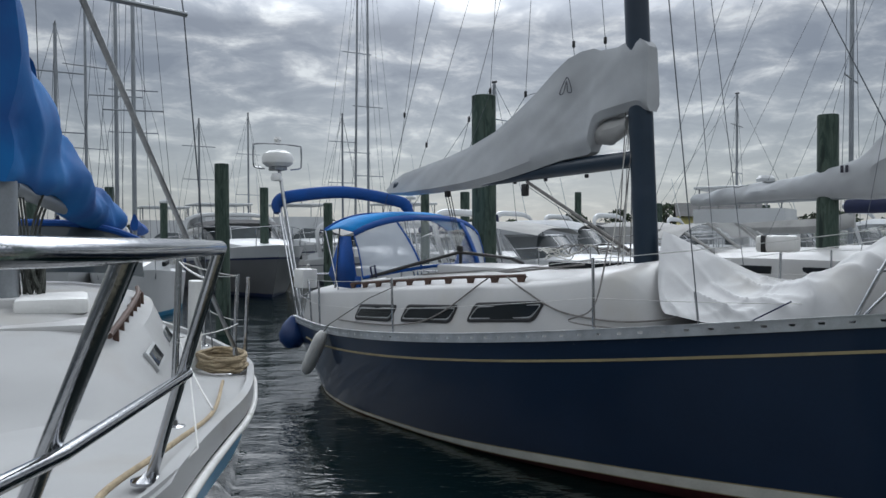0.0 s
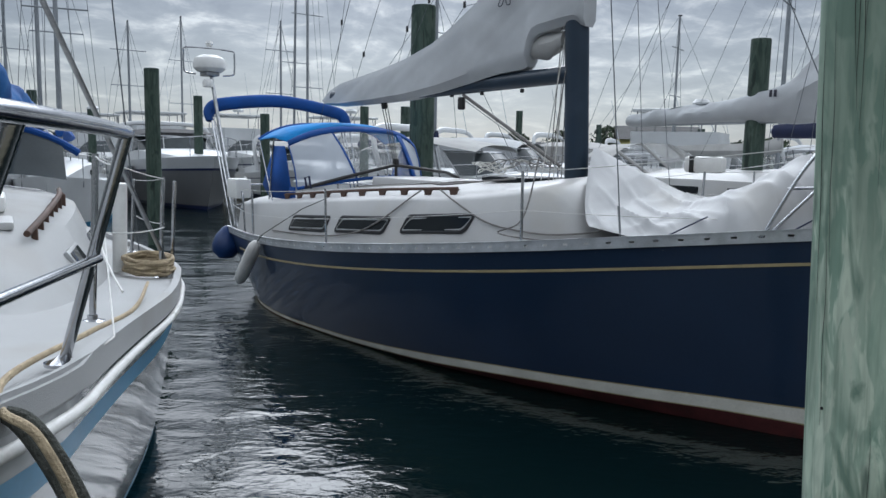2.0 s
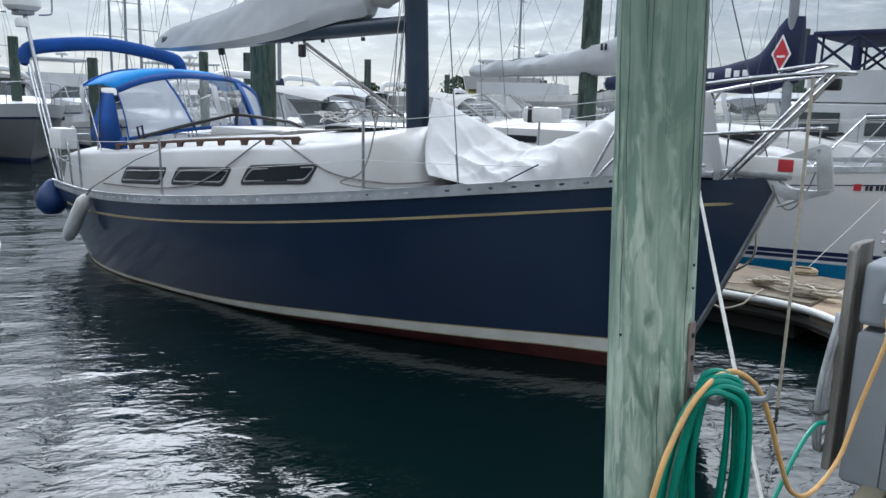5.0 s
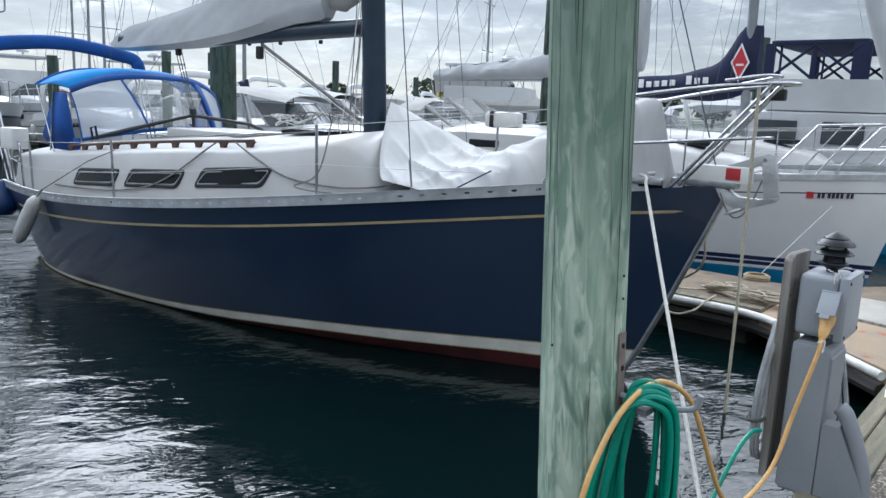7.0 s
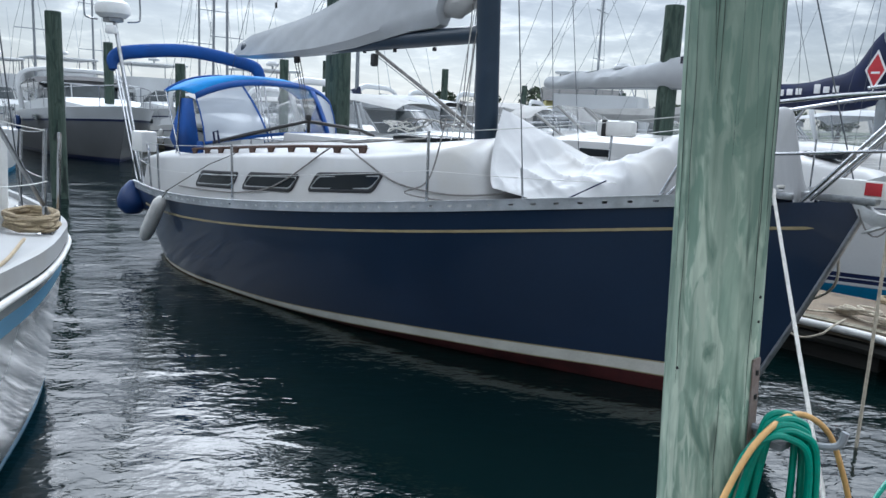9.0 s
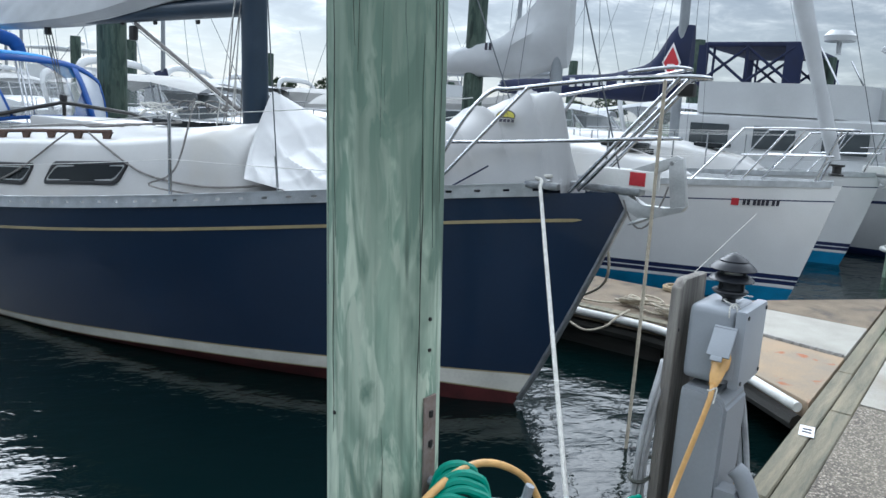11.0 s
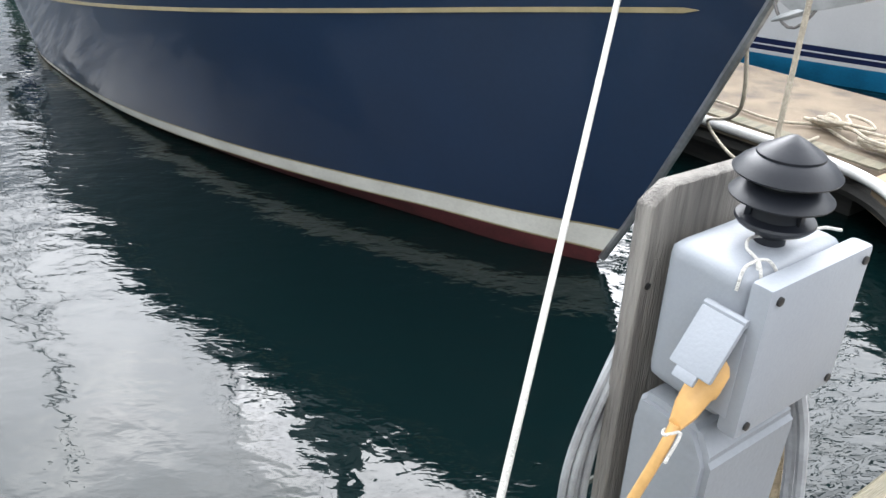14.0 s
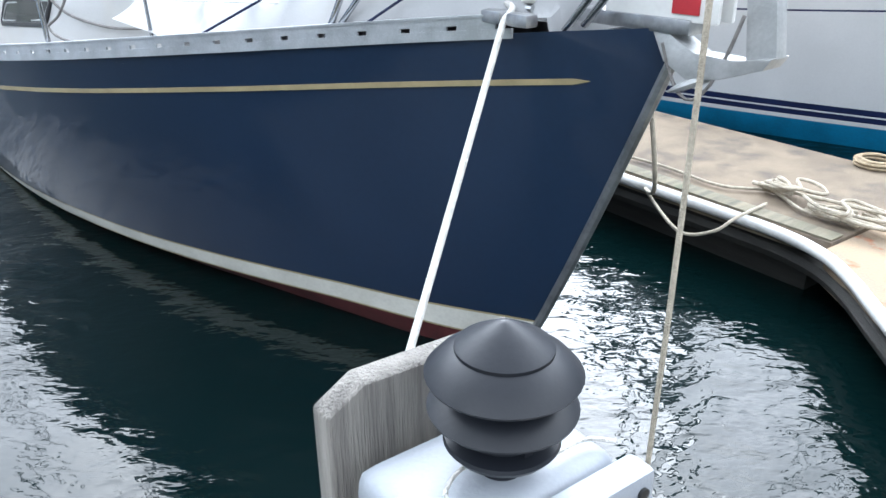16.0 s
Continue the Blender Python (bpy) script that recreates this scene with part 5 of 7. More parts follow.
# ================= the white sloop moored beside the camera =================
L_M = Matrix.Translation((-0.55, 0.85, 0)) @ pose(0, 0, 0, 0, 0, math.degrees(math.atan2(-0.909, 0.416)))
white = thing("sailboat", "white sloop with pale blue hull stripe and blue sail cover", "sailboat", L_M)
L_SPEC = dict(
    sheer=[(0, 0), (0.2, 0.16), (0.5, 0.36), (0.87, 0.535), (1.2, 0.625), (1.55, 0.725), (1.94, 0.845), (2.55, 1.04), (3.1, 1.18), (3.6, 1.285), (4.2, 1.40), (5.2, 1.46), (6.6, 1.40), (8.2, 1.15), (9.4, 0.95)],
    sheer_z=[(0, 1.60), (1.07, 1.47), (2.06, 1.37), (3.0, 1.29), (4.0, 1.21), (5.5, 1.14), (9.4, 1.10)],
    wl=[(0.75, 0), (1.6, 0.30), (3.12, 0.80), (3.83, 1.05), (4.68, 1.28), (6.2, 1.32), (8.4, 1.0), (9.0, 0.8)],
    over=0.75, counter=0.4,
    levels=[(const(-0.8), 1), (const(-0.3), 1), (const(0.0), 1), (const(0.06), 1), (const(0.14), 2), (lambda a, t: 0.4 * t, 0), (lambda a, t: 0.66 * t, 0), (lambda a, t: t - 0.26, 0), (lambda a, t: t - 0.17, 2), (lambda a, t: t - 0.10, 0), (lambda a, t: t, 0)],
)
l_hull, l_bs, l_zs = hull(white, L_SPEC, [M["hull_white"], M["blue_bottom"], M["blue_stripe"]], label="glossy white hull with pale blue stripe")
deck_part(white, l_bs, l_zs, 9.4, M["deck_grey"], 0.015, 0.05)
for side in (-1, 1):
    bm = side_strip(l_bs, l_zs, 0.02, 9.35, side, 0.006, -0.05, 0.032, 70, None, -0.034)
    bmesh.ops.bevel(bm, geom=[e for e in bm.edges if abs((e.verts[0].co - e.verts[1].co).x) > 0.05], offset=0.012, segments=2, affect="EDGES")
    part("bulwark", bm, M["deck_grey"], white, "moulded white toe rail")
    bm = bmesh.new()
    pts = [(-a, side * (l_bs(a) + 0.012), l_zs(a) - 0.075) for a in np.linspace(0.02, 9.35, 70)]
    part("rub_rail", tube(pts, 0.015, 10), M["rub_white"], white)
# cabin trunk with sloping front
lc_w = table([(2.2, 0.34), (2.8, 0.52), (3.4, 0.65), (4.2, 0.78), (5.2, 0.85), (6.4, 0.82)])
lc_z = table([(2.2, 1.42), (2.8, 1.50), (3.3, 1.57), (4.2, 1.62), (6.4, 1.60)])
rings = []
for i in range(33):
    a = 2.1 + (6.4 - 2.1) * i / 32
    w, zt, zb = lc_w(a), lc_z(a), l_zs(a) - 0.02
    if a < 2.5:
        zt = zb + (zt - zb) * max(0.05, (a - 2.1) / 0.4)
    ring = [(-a, w + 0.20, zb), (-a, w + 0.09, (zb + zt) / 2 + 0.02), (-a, w, zt - 0.02)] + [(-a, w * k / 5, zt + 0.12 * w * (1 - (k / 5) ** 2)) for k in (4, 2, 0)]
    ring += [(x, -y, z) for x, y, z in ring[:-1][::-1]]
    rings.append(ring)
part("cabin", loft(rings), M["deck_grey"], white, "pale grey cabin trunk")
for a in (3.4, 4.35):
    y = lc_w(a) + 0.115
    zc = (l_zs(a) + lc_z(a)) / 2 + 0.02
    wn_ = part("window", box((-0.22, -0.02, -0.06), (0.22, 0.010, 0.06), 0.010), M["win_line"], white, "aluminium-framed cabin window")
    wn_.matrix_local = Matrix.Translation((-a, y - 0.032, zc)) @ pose(0, 0, 0, 0, 0, -9) @ pose(0, 0, 0, 34, 0, 0)
    part("pane", box((-0.185, 0.006, -0.04), (0.185, 0.013, 0.04), 0.003), M["dark_glass"], wn_)
part("hatch", box((-4.15, 0.06, 1.655), (-3.62, 0.42, 1.745), 0.03), M["white_plastic"], white, "white plastic foredeck hatch")
part("vent_box", box((-3.60, 0.02, 1.60), (-3.22, 0.45, 1.645), 0.02), M["deck_white"], white)
bm = tube(spline([(-3.05, 0.50, 1.60), (-3.5, 0.60, 1.66), (-4.2, 0.70, 1.71), (-4.9, 0.74, 1.71)], 6), 0.016, 8)
for a in np.linspace(3.2, 4.7, 8):
    yr, zr = 0.52 + 0.22 * min(1, (a - 3.1) / 1.4), 1.61 + 0.10 * min(1, (a - 3.1) / 1.0)
    box((-a - 0.035, yr - 0.015, zr - 0.09), (-a + 0.035, yr + 0.015, zr - 0.005), 0.006, bm, 1)
part("handrail", bm, M["teak"], white, "weathered teak handrail")
# mast, boom and blue cover
part("mast", loft([[(-3.95 + 0.10 * math.cos(q), 0.07 * math.sin(q), z) for q in [2 * math.pi * k / 20 for k in range(20)]] for z in (1.6, 4, 8, 12)]), M["mast_grey"], white, "grey anodised mast")
part("mast_collar", box((-4.12, -0.12, 1.62), (-3.78, 0.12, 1.74), 0.03), M["deck_white"], white)
part("boom", tube([(-4.0, 0.03, 2.36), (-7.1, 0.73, 2.12)], 0.05, 12), M["mast_grey"], white)
cover(white, [(3.80, 3.74), (3.90, 3.70), (3.97, 3.24), (4.15, 3.17), (4.30, 3.13), (4.43, 2.97), (4.56, 2.81), (4.76, 2.77), (4.98, 2.71), (5.10, 2.63), (5.34, 2.58), (5.69, 2.49), (6.18, 2.41), (6.80, 2.33), (6.95, 2.22)],
      [(3.80, 2.36), (4.08, 2.36), (4.27, 2.32), (4.74, 2.32), (5.16, 2.21), (5.76, 2.15), (6.39, 2.08), (6.76, 2.12), (6.95, 2.18)],
      [(3.80, 0.09), (4.0, 0.13), (4.6, 0.15), (5.4, 0.16), (6.2, 0.15), (6.7, 0.12), (6.95, 0.05)], M["canvas_bright"], "sail_cover", "bright blue canvas sail cover", 90, 26, fold=0.075, seed=3.0, swing=0.22)
for a in (4.4, 4.8, 5.3):
    part("cover_tie", tube(spline([(-a, 0.20, 2.40), (-a, 0.12, 2.15), (-a - 0.03, 0.10, 1.90)], 4), 0.008, 6), M["rope_dark"], white)
for k in range(6):
    wire("halyard", [(-4.07 - 0.03 * k, 0.05 + 0.02 * k, 1.65), (-4.02 - 0.02 * k, 0.02, 2.4 + 0.1 * k)], 0.006, M["rope_dark"], white)
part("line_coil", tube(spline([(-4.05 + 0.05 * math.cos(q * 1.9), 0.14 + 0.05 * math.sin(q * 1.9), 1.95 - 0.01 * q + 0.14 * math.sin(q * 3)) for q in np.linspace(0, 12, 26)], 3), 0.012, 6), M["rope_dark"], white)
# vinyl-covered shroud, cap shroud over a spreader, forestay and backstay
part("shroud", tube([(-4.15, 1.33, 1.22), (-2.08, 0.40, 2.91), (-2.9, 0.0, 5.6)][:2] + [(-0.9, -0.13, 3.87)], 0.013, 8), M["steel_dull"], white, "vinyl-covered wire stay")
part("cap_shroud", tube([(-4.5, 1.20, 1.22), (-4.45, 1.02, 3.55), (-4.3, 0.05, 11.5)], 0.0045, 6), M["wire"], white)
part("spreader", tube([(-4.28, 0.05, 3.60), (-4.45, 1.04, 3.55)], 0.018, 8), M["mast_grey"], white)
for x0 in (-4.0, -4.8):
    wire("shroud", [(x0, -1.30, l_zs(-x0)), (-4.3, -0.3, 7.5)], 0.004, M["wire"], white)
wire("forestay", [(0.06, 0, 1.58), (-4.15, 0, 11.5)], 0.006, M["wire"], white)
wire("backstay", [(-9.3, 0, 1.15), (-4.4, 0.0, 11.5)], 0.004, M["wire"], white)
# dodger with clear front
ld = [arch(-6.35, 0.95, 1.95, 2.16), arch(-5.9, 0.95, 1.95, 2.18), arch(-5.6, 0.95, 1.72, 1.80)]
part("dodger_top", loft([spline(q, 2) for q in ld[:2]], False, False), M["canvas_blue"], white, "blue canvas dodger")
dw = part("dodger_window", loft([ld[1][1:14], ld[2][1:14]], False, False), M["far_glass"], white, "dark tinted dodger window")
dw.visible_shadow = False
part("dodger_hem", tube(spline(ld[1], 2), 0.03, 8), M["canvas_blue"], white)
# pulpit beside the camera
for side in (1, -1):
    y = side
    rails = (
        ("pulpit_top_rail", spline([(-0.78, y * 0.655, 2.05), (-0.45, y * 0.56, 2.055), (0.0, y * 0.40, 2.06), (0.2, y * 0.24, 2.065), (0.28, 0.0, 2.07)], 8), 0.0155),
        ("pulpit_leg", [(-0.775, y * 0.655, 2.05), (-1.07, y * 0.53, 1.475)], 0.0135),
        ("pulpit_leg", [(-0.10, y * 0.44, 2.06), (-0.47, y * 0.265, 1.55)], 0.0155),
        ("pulpit_mid_rail", [(-0.925, y * 0.605, 1.76), (-0.29, y * 0.36, 1.77), (0.1, y * 0.2, 1.80)], 0.0115))
    for nm, pts, r in rails:
        part(nm, tube(pts, r, 12), M["steel"], white)
    part("pulpit_foot", lathe([(0, -0.012), (0.042, -0.012), (0.042, -0.004), (0.018, 0.004), (0.0, 0.02)], 18, None, (-1.07, y * 0.528, 1.49)), M["steel"], white)
    for a in (2.06, 3.95, 5.9):
        b, z = l_bs(a) - (0.20 if a < 3 else 0.12), l_zs(a) + 0.0
        sp = part("stanchion", tube([(-a, y * b, z), (-a, y * (b + 0.03), z + 0.62)], 0.0125, 10), M["steel"], white)
        part("base", lathe([(0, 0), (0.045, 0.0), (0.045, 0.008), (0.02, 0.014), (0.018, 0.03), (0, 0.03)], 16, None, (-a, y * b, z - 0.006)), M["steel"], sp)
    part("boarding_post", tube([(-4.25, y * 1.36, 1.19), (-4.2, y * 1.38, 1.80)], 0.0125, 8), M["steel"], white)
    chain = [Vector((-0.80, y * 0.64, 1.98)), Vector((-2.06, y * (l_bs(2.06) - 0.17), l_zs(2.06) + 0.61)), Vector((-3.95, y * (l_bs(3.95) - 0.09), l_zs(3.95) + 0.61)), Vector((-5.9, y * (l_bs(5.9) - 0.09), l_zs(5.9) + 0.61))]
    for p, q in zip(chain, chain[1:]):
        part("lifeline", tube(sag(p, q, 0.01, 4), 0.003, 6), M["wire_white"], white)
        part("lifeline", tube(sag(p - Vector((0, 0, 0.28)), q - Vector((0, 0, 0.30)), 0.015, 4), 0.003, 6), M["wire_white"], white)
    # lower line that drops to a deck pad
    part("lifeline", tube([(-2.06, y * (l_bs(2.06) - 0.15), l_zs(2.06) + 0.33), (-1.35, y * 0.68, 1.47)], 0.003, 6), M["wire_white"], white)
    part("lifeline", tube([(-1.35, y * 0.68, 1.47), (-0.3, y * 0.30, 1.53)], 0.003, 6), M["wire_white"], white)
    part("cleat", tube(spline([(-0.62, y * 0.12, 1.53), (-0.68, y * 0.12, 1.55), (-0.78, y * 0.13, 1.55), (-0.84, y * 0.13, 1.53)], 4), 0.010, 8), M["steel"], white)
part("deck_pipe", tube([(-4.35, 1.05, 1.2), (-4.3, 1.06, 1.78)], 0.045, 12), M["white_plastic"], white)
# tan line along the deck and over the bow
dl = thing("dock_line", "tan dock line led along the white foredeck", "rope")
part("line", tube(spline([L_M @ Vector(q) for q in [(-3.2, 1.05, 1.31), (-2.2, 0.85, 1.38), (-1.4, 0.62, 1.48), (-0.9, 0.42, 1.515), (-0.58, 0.40, 1.535), (-0.48, 0.46, 1.50), (-0.46, 0.53, 1.3), (-0.40, 0.60, 0.9), (-0.3, 0.70, 0.45)]], 8), 0.0085, 8), M["rope_tan"], dl)
dl2 = thing("dock_line", "doubled dark braided dock line over the white bow", "rope")
for d in (0.0, 0.03):
    part("line", tube(spline([L_M @ Vector(q) for q in [(-0.80, 0.32 + d, 1.50), (-0.62, 0.36 + d, 1.525), (-0.55, 0.43 + d, 1.50), (-0.52, 0.52 + d, 1.30), (-0.45, 0.62 + d, 0.95), (-0.38, 0.68 + d, 0.45)]], 8), 0.011, 8), M["rope_dark"], dl2)
# coil of tan rope on the side deck
random.seed(3)
coil = thing("rope_coil", "flaked coil of tan rope on the white side deck", "rope", L_M @ Matrix.Translation((-4.15, 1.20, 1.22)))
for k in range(9):
    pts = [(0.26 * math.cos(q) * random.uniform(0.85, 1.1), 0.14 * math.sin(q) * random.uniform(0.85, 1.1), 0.010 + 0.010 * k + 0.008 * random.random()) for q in np.linspace(0, 2 * math.pi, 14, endpoint=False)]
    part("turn", tube(spline(pts, 3, True), 0.011, 6, closed=True), M["rope_tan"], coil)

# ================= the pedestal, hose and lines on the dock edge =================
PED = DOCK @ Matrix.Translation((0, 0, 0)) @ pose(0, 0, 0)
ped = thing("power_pedestal", "grey dock power pedestal with pale outlet box and dark lamp", "power pedestal", PED)
# post with chamfered top
post = [[(-1.115, -0.075, z), (-0.845, -0.075, z), (-0.845, 0.10, z), (-1.115, 0.10, z)] for z in (DOCK_Z - 0.02, 1.03)]
post.append([(-1.10, -0.03, 1.075), (-0.86, -0.03, 1.075), (-0.86, 0.10, 1.075), (-1.10, 0.10, 1.075)])
bm = loft(post)
bmesh.ops.bevel(bm, geom=list(bm.edges), offset=0.012, segments=2, affect="EDGES")
part("post", bm, M["post_grey"], ped, "grey painted post")
part("outlet_box", box((-1.085, -0.055, 1.10), (-0.815, 0.112, 1.388), 0.03, None, 3), M["box_white"], ped, "pale grey outlet box")
lid = part("box_lid", box((-1.095, -0.098, 1.098), (-0.808, -0.058, 1.392), 0.010, None, 2), M["box_white"], ped, "pale screwed front lid")
for x in (-1.072, -0.831):
    for z in (1.122, 1.368):
        part("screw", lathe([(0, 0), (0.008, 0), (0.008, 0.004), (0, 0.005)], 10), M["black"], lid).matrix_local = Matrix.Translation((x, -0.098, z)) @ pose(0, 0, 0, 90, 0, 0)
# outlet with lifted flap on the left side of the box
part("outlet_plate", box((-1.097, -0.074, 1.13), (-1.083, 0.010, 1.30), 0.004), M["box_white"], ped)
flap_m = Matrix.Translation((-1.098, -0.033, 1.315)) @ pose(0, 0, 0, 0, 35, 0)
fp = part("outlet_flap", box((-0.012, -0.040, -0.108), (0.0, 0.040, 0.0), 0.004), M["box_white"], ped, "lifted outlet flap")
fp.matrix_local = flap_m
part("flap_tab", box((-0.011, -0.018, -0.126), (-0.002, 0.024, -0.100), 0.003), M["box_white"], fp)
part("flap_hinge", tube([(-0.004, -0.040, 0.004), (-0.004, 0.040, 0.004)], 0.008, 8), M["box_white"], fp)
part("plug", loft([[(-1.095 - d, -0.033 + r * math.cos(q), 1.215 - 1.15 * d + r * math.sin(q)) for q in [2 * math.pi * k / 12 for k in range(12)]] for d, r in ((0.0, 0.031), (0.022, 0.033), (0.028, 0.028), (0.055, 0.024), (0.078, 0.013))]), M["cable_yellow"], ped, "yellow shore power plug")
# backing board with clipped corner
bm = prism([(-1.092, 0.0), (-0.80, 0.0), (-0.80, 1.086), (-1.042, 1.092), (-1.092, 1.062)], 0.038)
bmesh.ops.bevel(bm, geom=list(bm.edges), offset=0.003, segments=1, affect="EDGES")
bd = part("board", bm, M["wood_board"], ped, "silvered upright plank with clipped corner")
bd.matrix_local = Matrix.Translation((0, 0.185, DOCK_Z)) @ pose(0, 0, 0, 90, 0, 0)
part("board_bolt", lathe([(0, 0), (0.007, 0), (0.007, 0.003), (0, 0.004)], 8), M["black"], ped).matrix_local = Matrix.Translation((-1.072, 0.147, 1.27)) @ pose(0, 0, 0, 90, 0, 0)
# three-tier lamp
lx, ly = -0.945, 0.012
LZ = 1.388
part("lamp", lathe([(r, LZ + z) for r, z in ((0.0, 0.0), (0.026, 0.0), (0.024, 0.012), (0.034, 0.020), (0.060, 0.034), (0.066, 0.042), (0.064, 0.046), (0.046, 0.050), (0.040, 0.080), (0.0, 0.080))], 36, None, (lx, ly, 0)), M["lamp_dark"], ped, "dark grey tiered pagoda lamp")
part("lamp_tier", lathe([(r, LZ + z) for r, z in ((0.046, 0.090), (0.077, 0.083), (0.0825, 0.083), (0.0835, 0.086), (0.0715, 0.097), (0.056, 0.106), (0.050, 0.108), (0.036, 0.108))], 40, None, (lx, ly, 0)), M["lamp_dark"], ped)
part("lamp_tier", lathe([(r, LZ + z) for r, z in ((0.036, 0.134), (0.079, 0.125), (0.0845, 0.125), (0.0858, 0.128), (0.0735, 0.142), (0.058, 0.153), (0.0535, 0.155), (0.0535, 0.159), (0.050, 0.162), (0.027, 0.176), (0.006, 0.188), (0.0, 0.189))], 40, None, (lx, ly, 0)), M["lamp_dark"], ped)
part("lamp_lens", lathe([(0.040, LZ + 0.104), (0.043, LZ + 0.108), (0.043, LZ + 0.130), (0.040, LZ + 0.134)], 24, None, (lx, ly, 0)), M["lens"], ped)
part("lamp_core", lathe([(0.0, LZ + 0.066), (0.034, LZ + 0.066), (0.034, LZ + 0.126), (0.0, LZ + 0.126)], 20, None, (lx, ly, 0)), M["print_white"], ped, "white lamp reflector")
for q in (0.4, 2.5, 4.6):
    part("lamp_pillar", box((lx + 0.045 * math.cos(q) - 0.006, ly + 0.045 * math.sin(q) - 0.006, LZ + 0.045), (lx + 0.045 * math.cos(q) + 0.006, ly + 0.045 * math.sin(q) + 0.006, LZ + 0.125), 0.002), M["lamp_dark"], ped)
# string knotted round the lamp
part("string", tube(spline([(-1.07, -0.05, 1.30), (-1.06, -0.045, 1.36), (-1.04, -0.03, 1.395), (-1.03, 0.0, 1.405), (-0.98, 0.02, 1.402), (-0.93, -0.02, 1.402), (-0.85, -0.02, 1.400), (-0.815, -0.04, 1.395)], 6), 0.0028, 6), M["rope_white"], ped)
part("string", tube(spline([(-1.04, -0.03, 1.400), (-1.06, -0.05, 1.395), (-1.055, -0.06, 1.35), (-1.03, -0.062, 1.34), (-1.015, -0.058, 1.37), (-1.03, -0.04, 1.40), (-1.07, -0.03, 1.395), (-1.09, -0.035, 1.36)], 6), 0.0028, 6), M["rope_white"], ped)
# foot bracket and lower boot
part("foot", loft([[(-1.115, -0.30, DOCK_Z), (-1.03, -0.30, DOCK_Z), (-1.03, -0.07, DOCK_Z), (-1.115, -0.07, DOCK_Z)], [(-1.115, -0.14, 0.72), (-1.03, -0.14, 0.72), (-1.03, -0.07, 0.72), (-1.115, -0.07, 0.72)]]), M["post_grey"], ped, "grey foot bracket")
part("conduit", tube(spline([(-1.07, -0.12, 0.80), (-1.07, -0.16, 0.76), (-1.07, -0.24, 0.55), (-1.07, -0.26, 0.38)], 5), 0.035, 10), M["post_grey"], ped)

cab1 = thing("power_cable", "yellow shore power cable plugged into the pedestal", "cable", DOCK)
part("cable", tube(spline([(-1.172, -0.033, 1.127), (-1.205, -0.03, 1.05), (-1.27, 0.02, 0.78), (-1.38, 0.05, 0.56), (-1.60, 0.09, 0.47), (-1.80, 0.11, 0.55), (-1.94, 0.12, 0.72), (-2.04, 0.14, 0.90), (-2.14, 0.17, 1.06), (-2.34, 0.20, 1.16), (-2.54, 0.22, 1.12), (-2.67, 0.24, 0.98), (-2.74, 0.25, 0.83), (-2.79, 0.27, 0.55), (-2.80, 0.28, 0.20)], 8), 0.0098, 10), M["cable_yellow"], cab1)
part("tie", tube(spline([(-1.175, -0.048, 1.118), (-1.158, -0.033, 1.10), (-1.175, -0.018, 1.105), (-1.192, -0.03, 1.11), (-1.175, -0.048, 1.118), (-1.205, -0.05, 1.07)], 5), 0.003, 6), M["rope_white"], cab1)
random.seed(11)
cab2 = thing("power_cable", "hanks of grey power cable hung on the pedestal", "cable", DOCK)
for k in range(5):
    w, d = 0.035 + 0.013 * k, 0.012 * (k % 3)
    lo = random.uniform(0.40, 0.52)
    pts = [(-1.02 - w * 0.5, 0.18 + d, 1.10), (-1.05 - w, 0.20 + d, 0.86), (-1.05 - w, 0.21 + d, 0.64), (-1.02 - w * 0.8, 0.21 + d, lo), (-0.99 + w * 0.6, 0.20 + d, lo), (-0.98 + w, 0.21 + d, 0.64), (-0.99 + w, 0.21 + d, 0.86), (-1.0 + w * 0.3, 0.20 + d, 1.08)]
    part("loop", tube(spline(pts, 5, True), 0.009, 8, closed=True), M["cable_grey"], cab2)
for k in range(5):
    pts = [(-0.79, -0.02 + 0.03 * k, 1.08), (-0.735 + 0.006 * k, -0.05 + 0.03 * k, 0.9), (-0.74, -0.10 + 0.03 * k, 0.62), (-0.80 - 0.02 * k, -0.12 + 0.03 * k, 0.44), (-0.95 - 0.02 * k, -0.10, 0.40)]
    part("loop", tube(spline(pts, 6), 0.012, 8), M["cable_grey"] if k != 2 else M["rope_tan"], cab2)
part("tie", tube(spline([(-1.13, 0.19, 0.66), (-0.92, 0.19, 0.67), (-0.92, 0.25, 0.67), (-1.13, 0.25, 0.66)], 4, True), 0.008, 6, closed=True), M["rope_dark"], cab2)

# hose hanger on the piling
brk = thing("hose_hanger", "grey hose hanger hook bolted to the piling", "bracket", DOCK)
part("arm", tube([(-2.30, 0.36, 1.06), (-2.37, 0.30, 1.07)], 0.014, 8), M["steel_dull"], brk)
part("hook", tube(spline([(-2.36, 0.36, 1.08), (-2.38, 0.28, 1.09), (-2.36, 0.18, 1.08), (-2.32, 0.08, 1.09), (-2.31, 0.06, 1.14)], 5), 0.012, 8), M["post_grey"], brk)
part("saddle", box((-2.44, 0.19, 1.06), (-2.33, 0.28, 1.085), 0.008), M["post_grey"], brk)
hose = thing("garden_hose", "coiled green garden hose hung on the piling", "hose", DOCK)
random.seed(2)
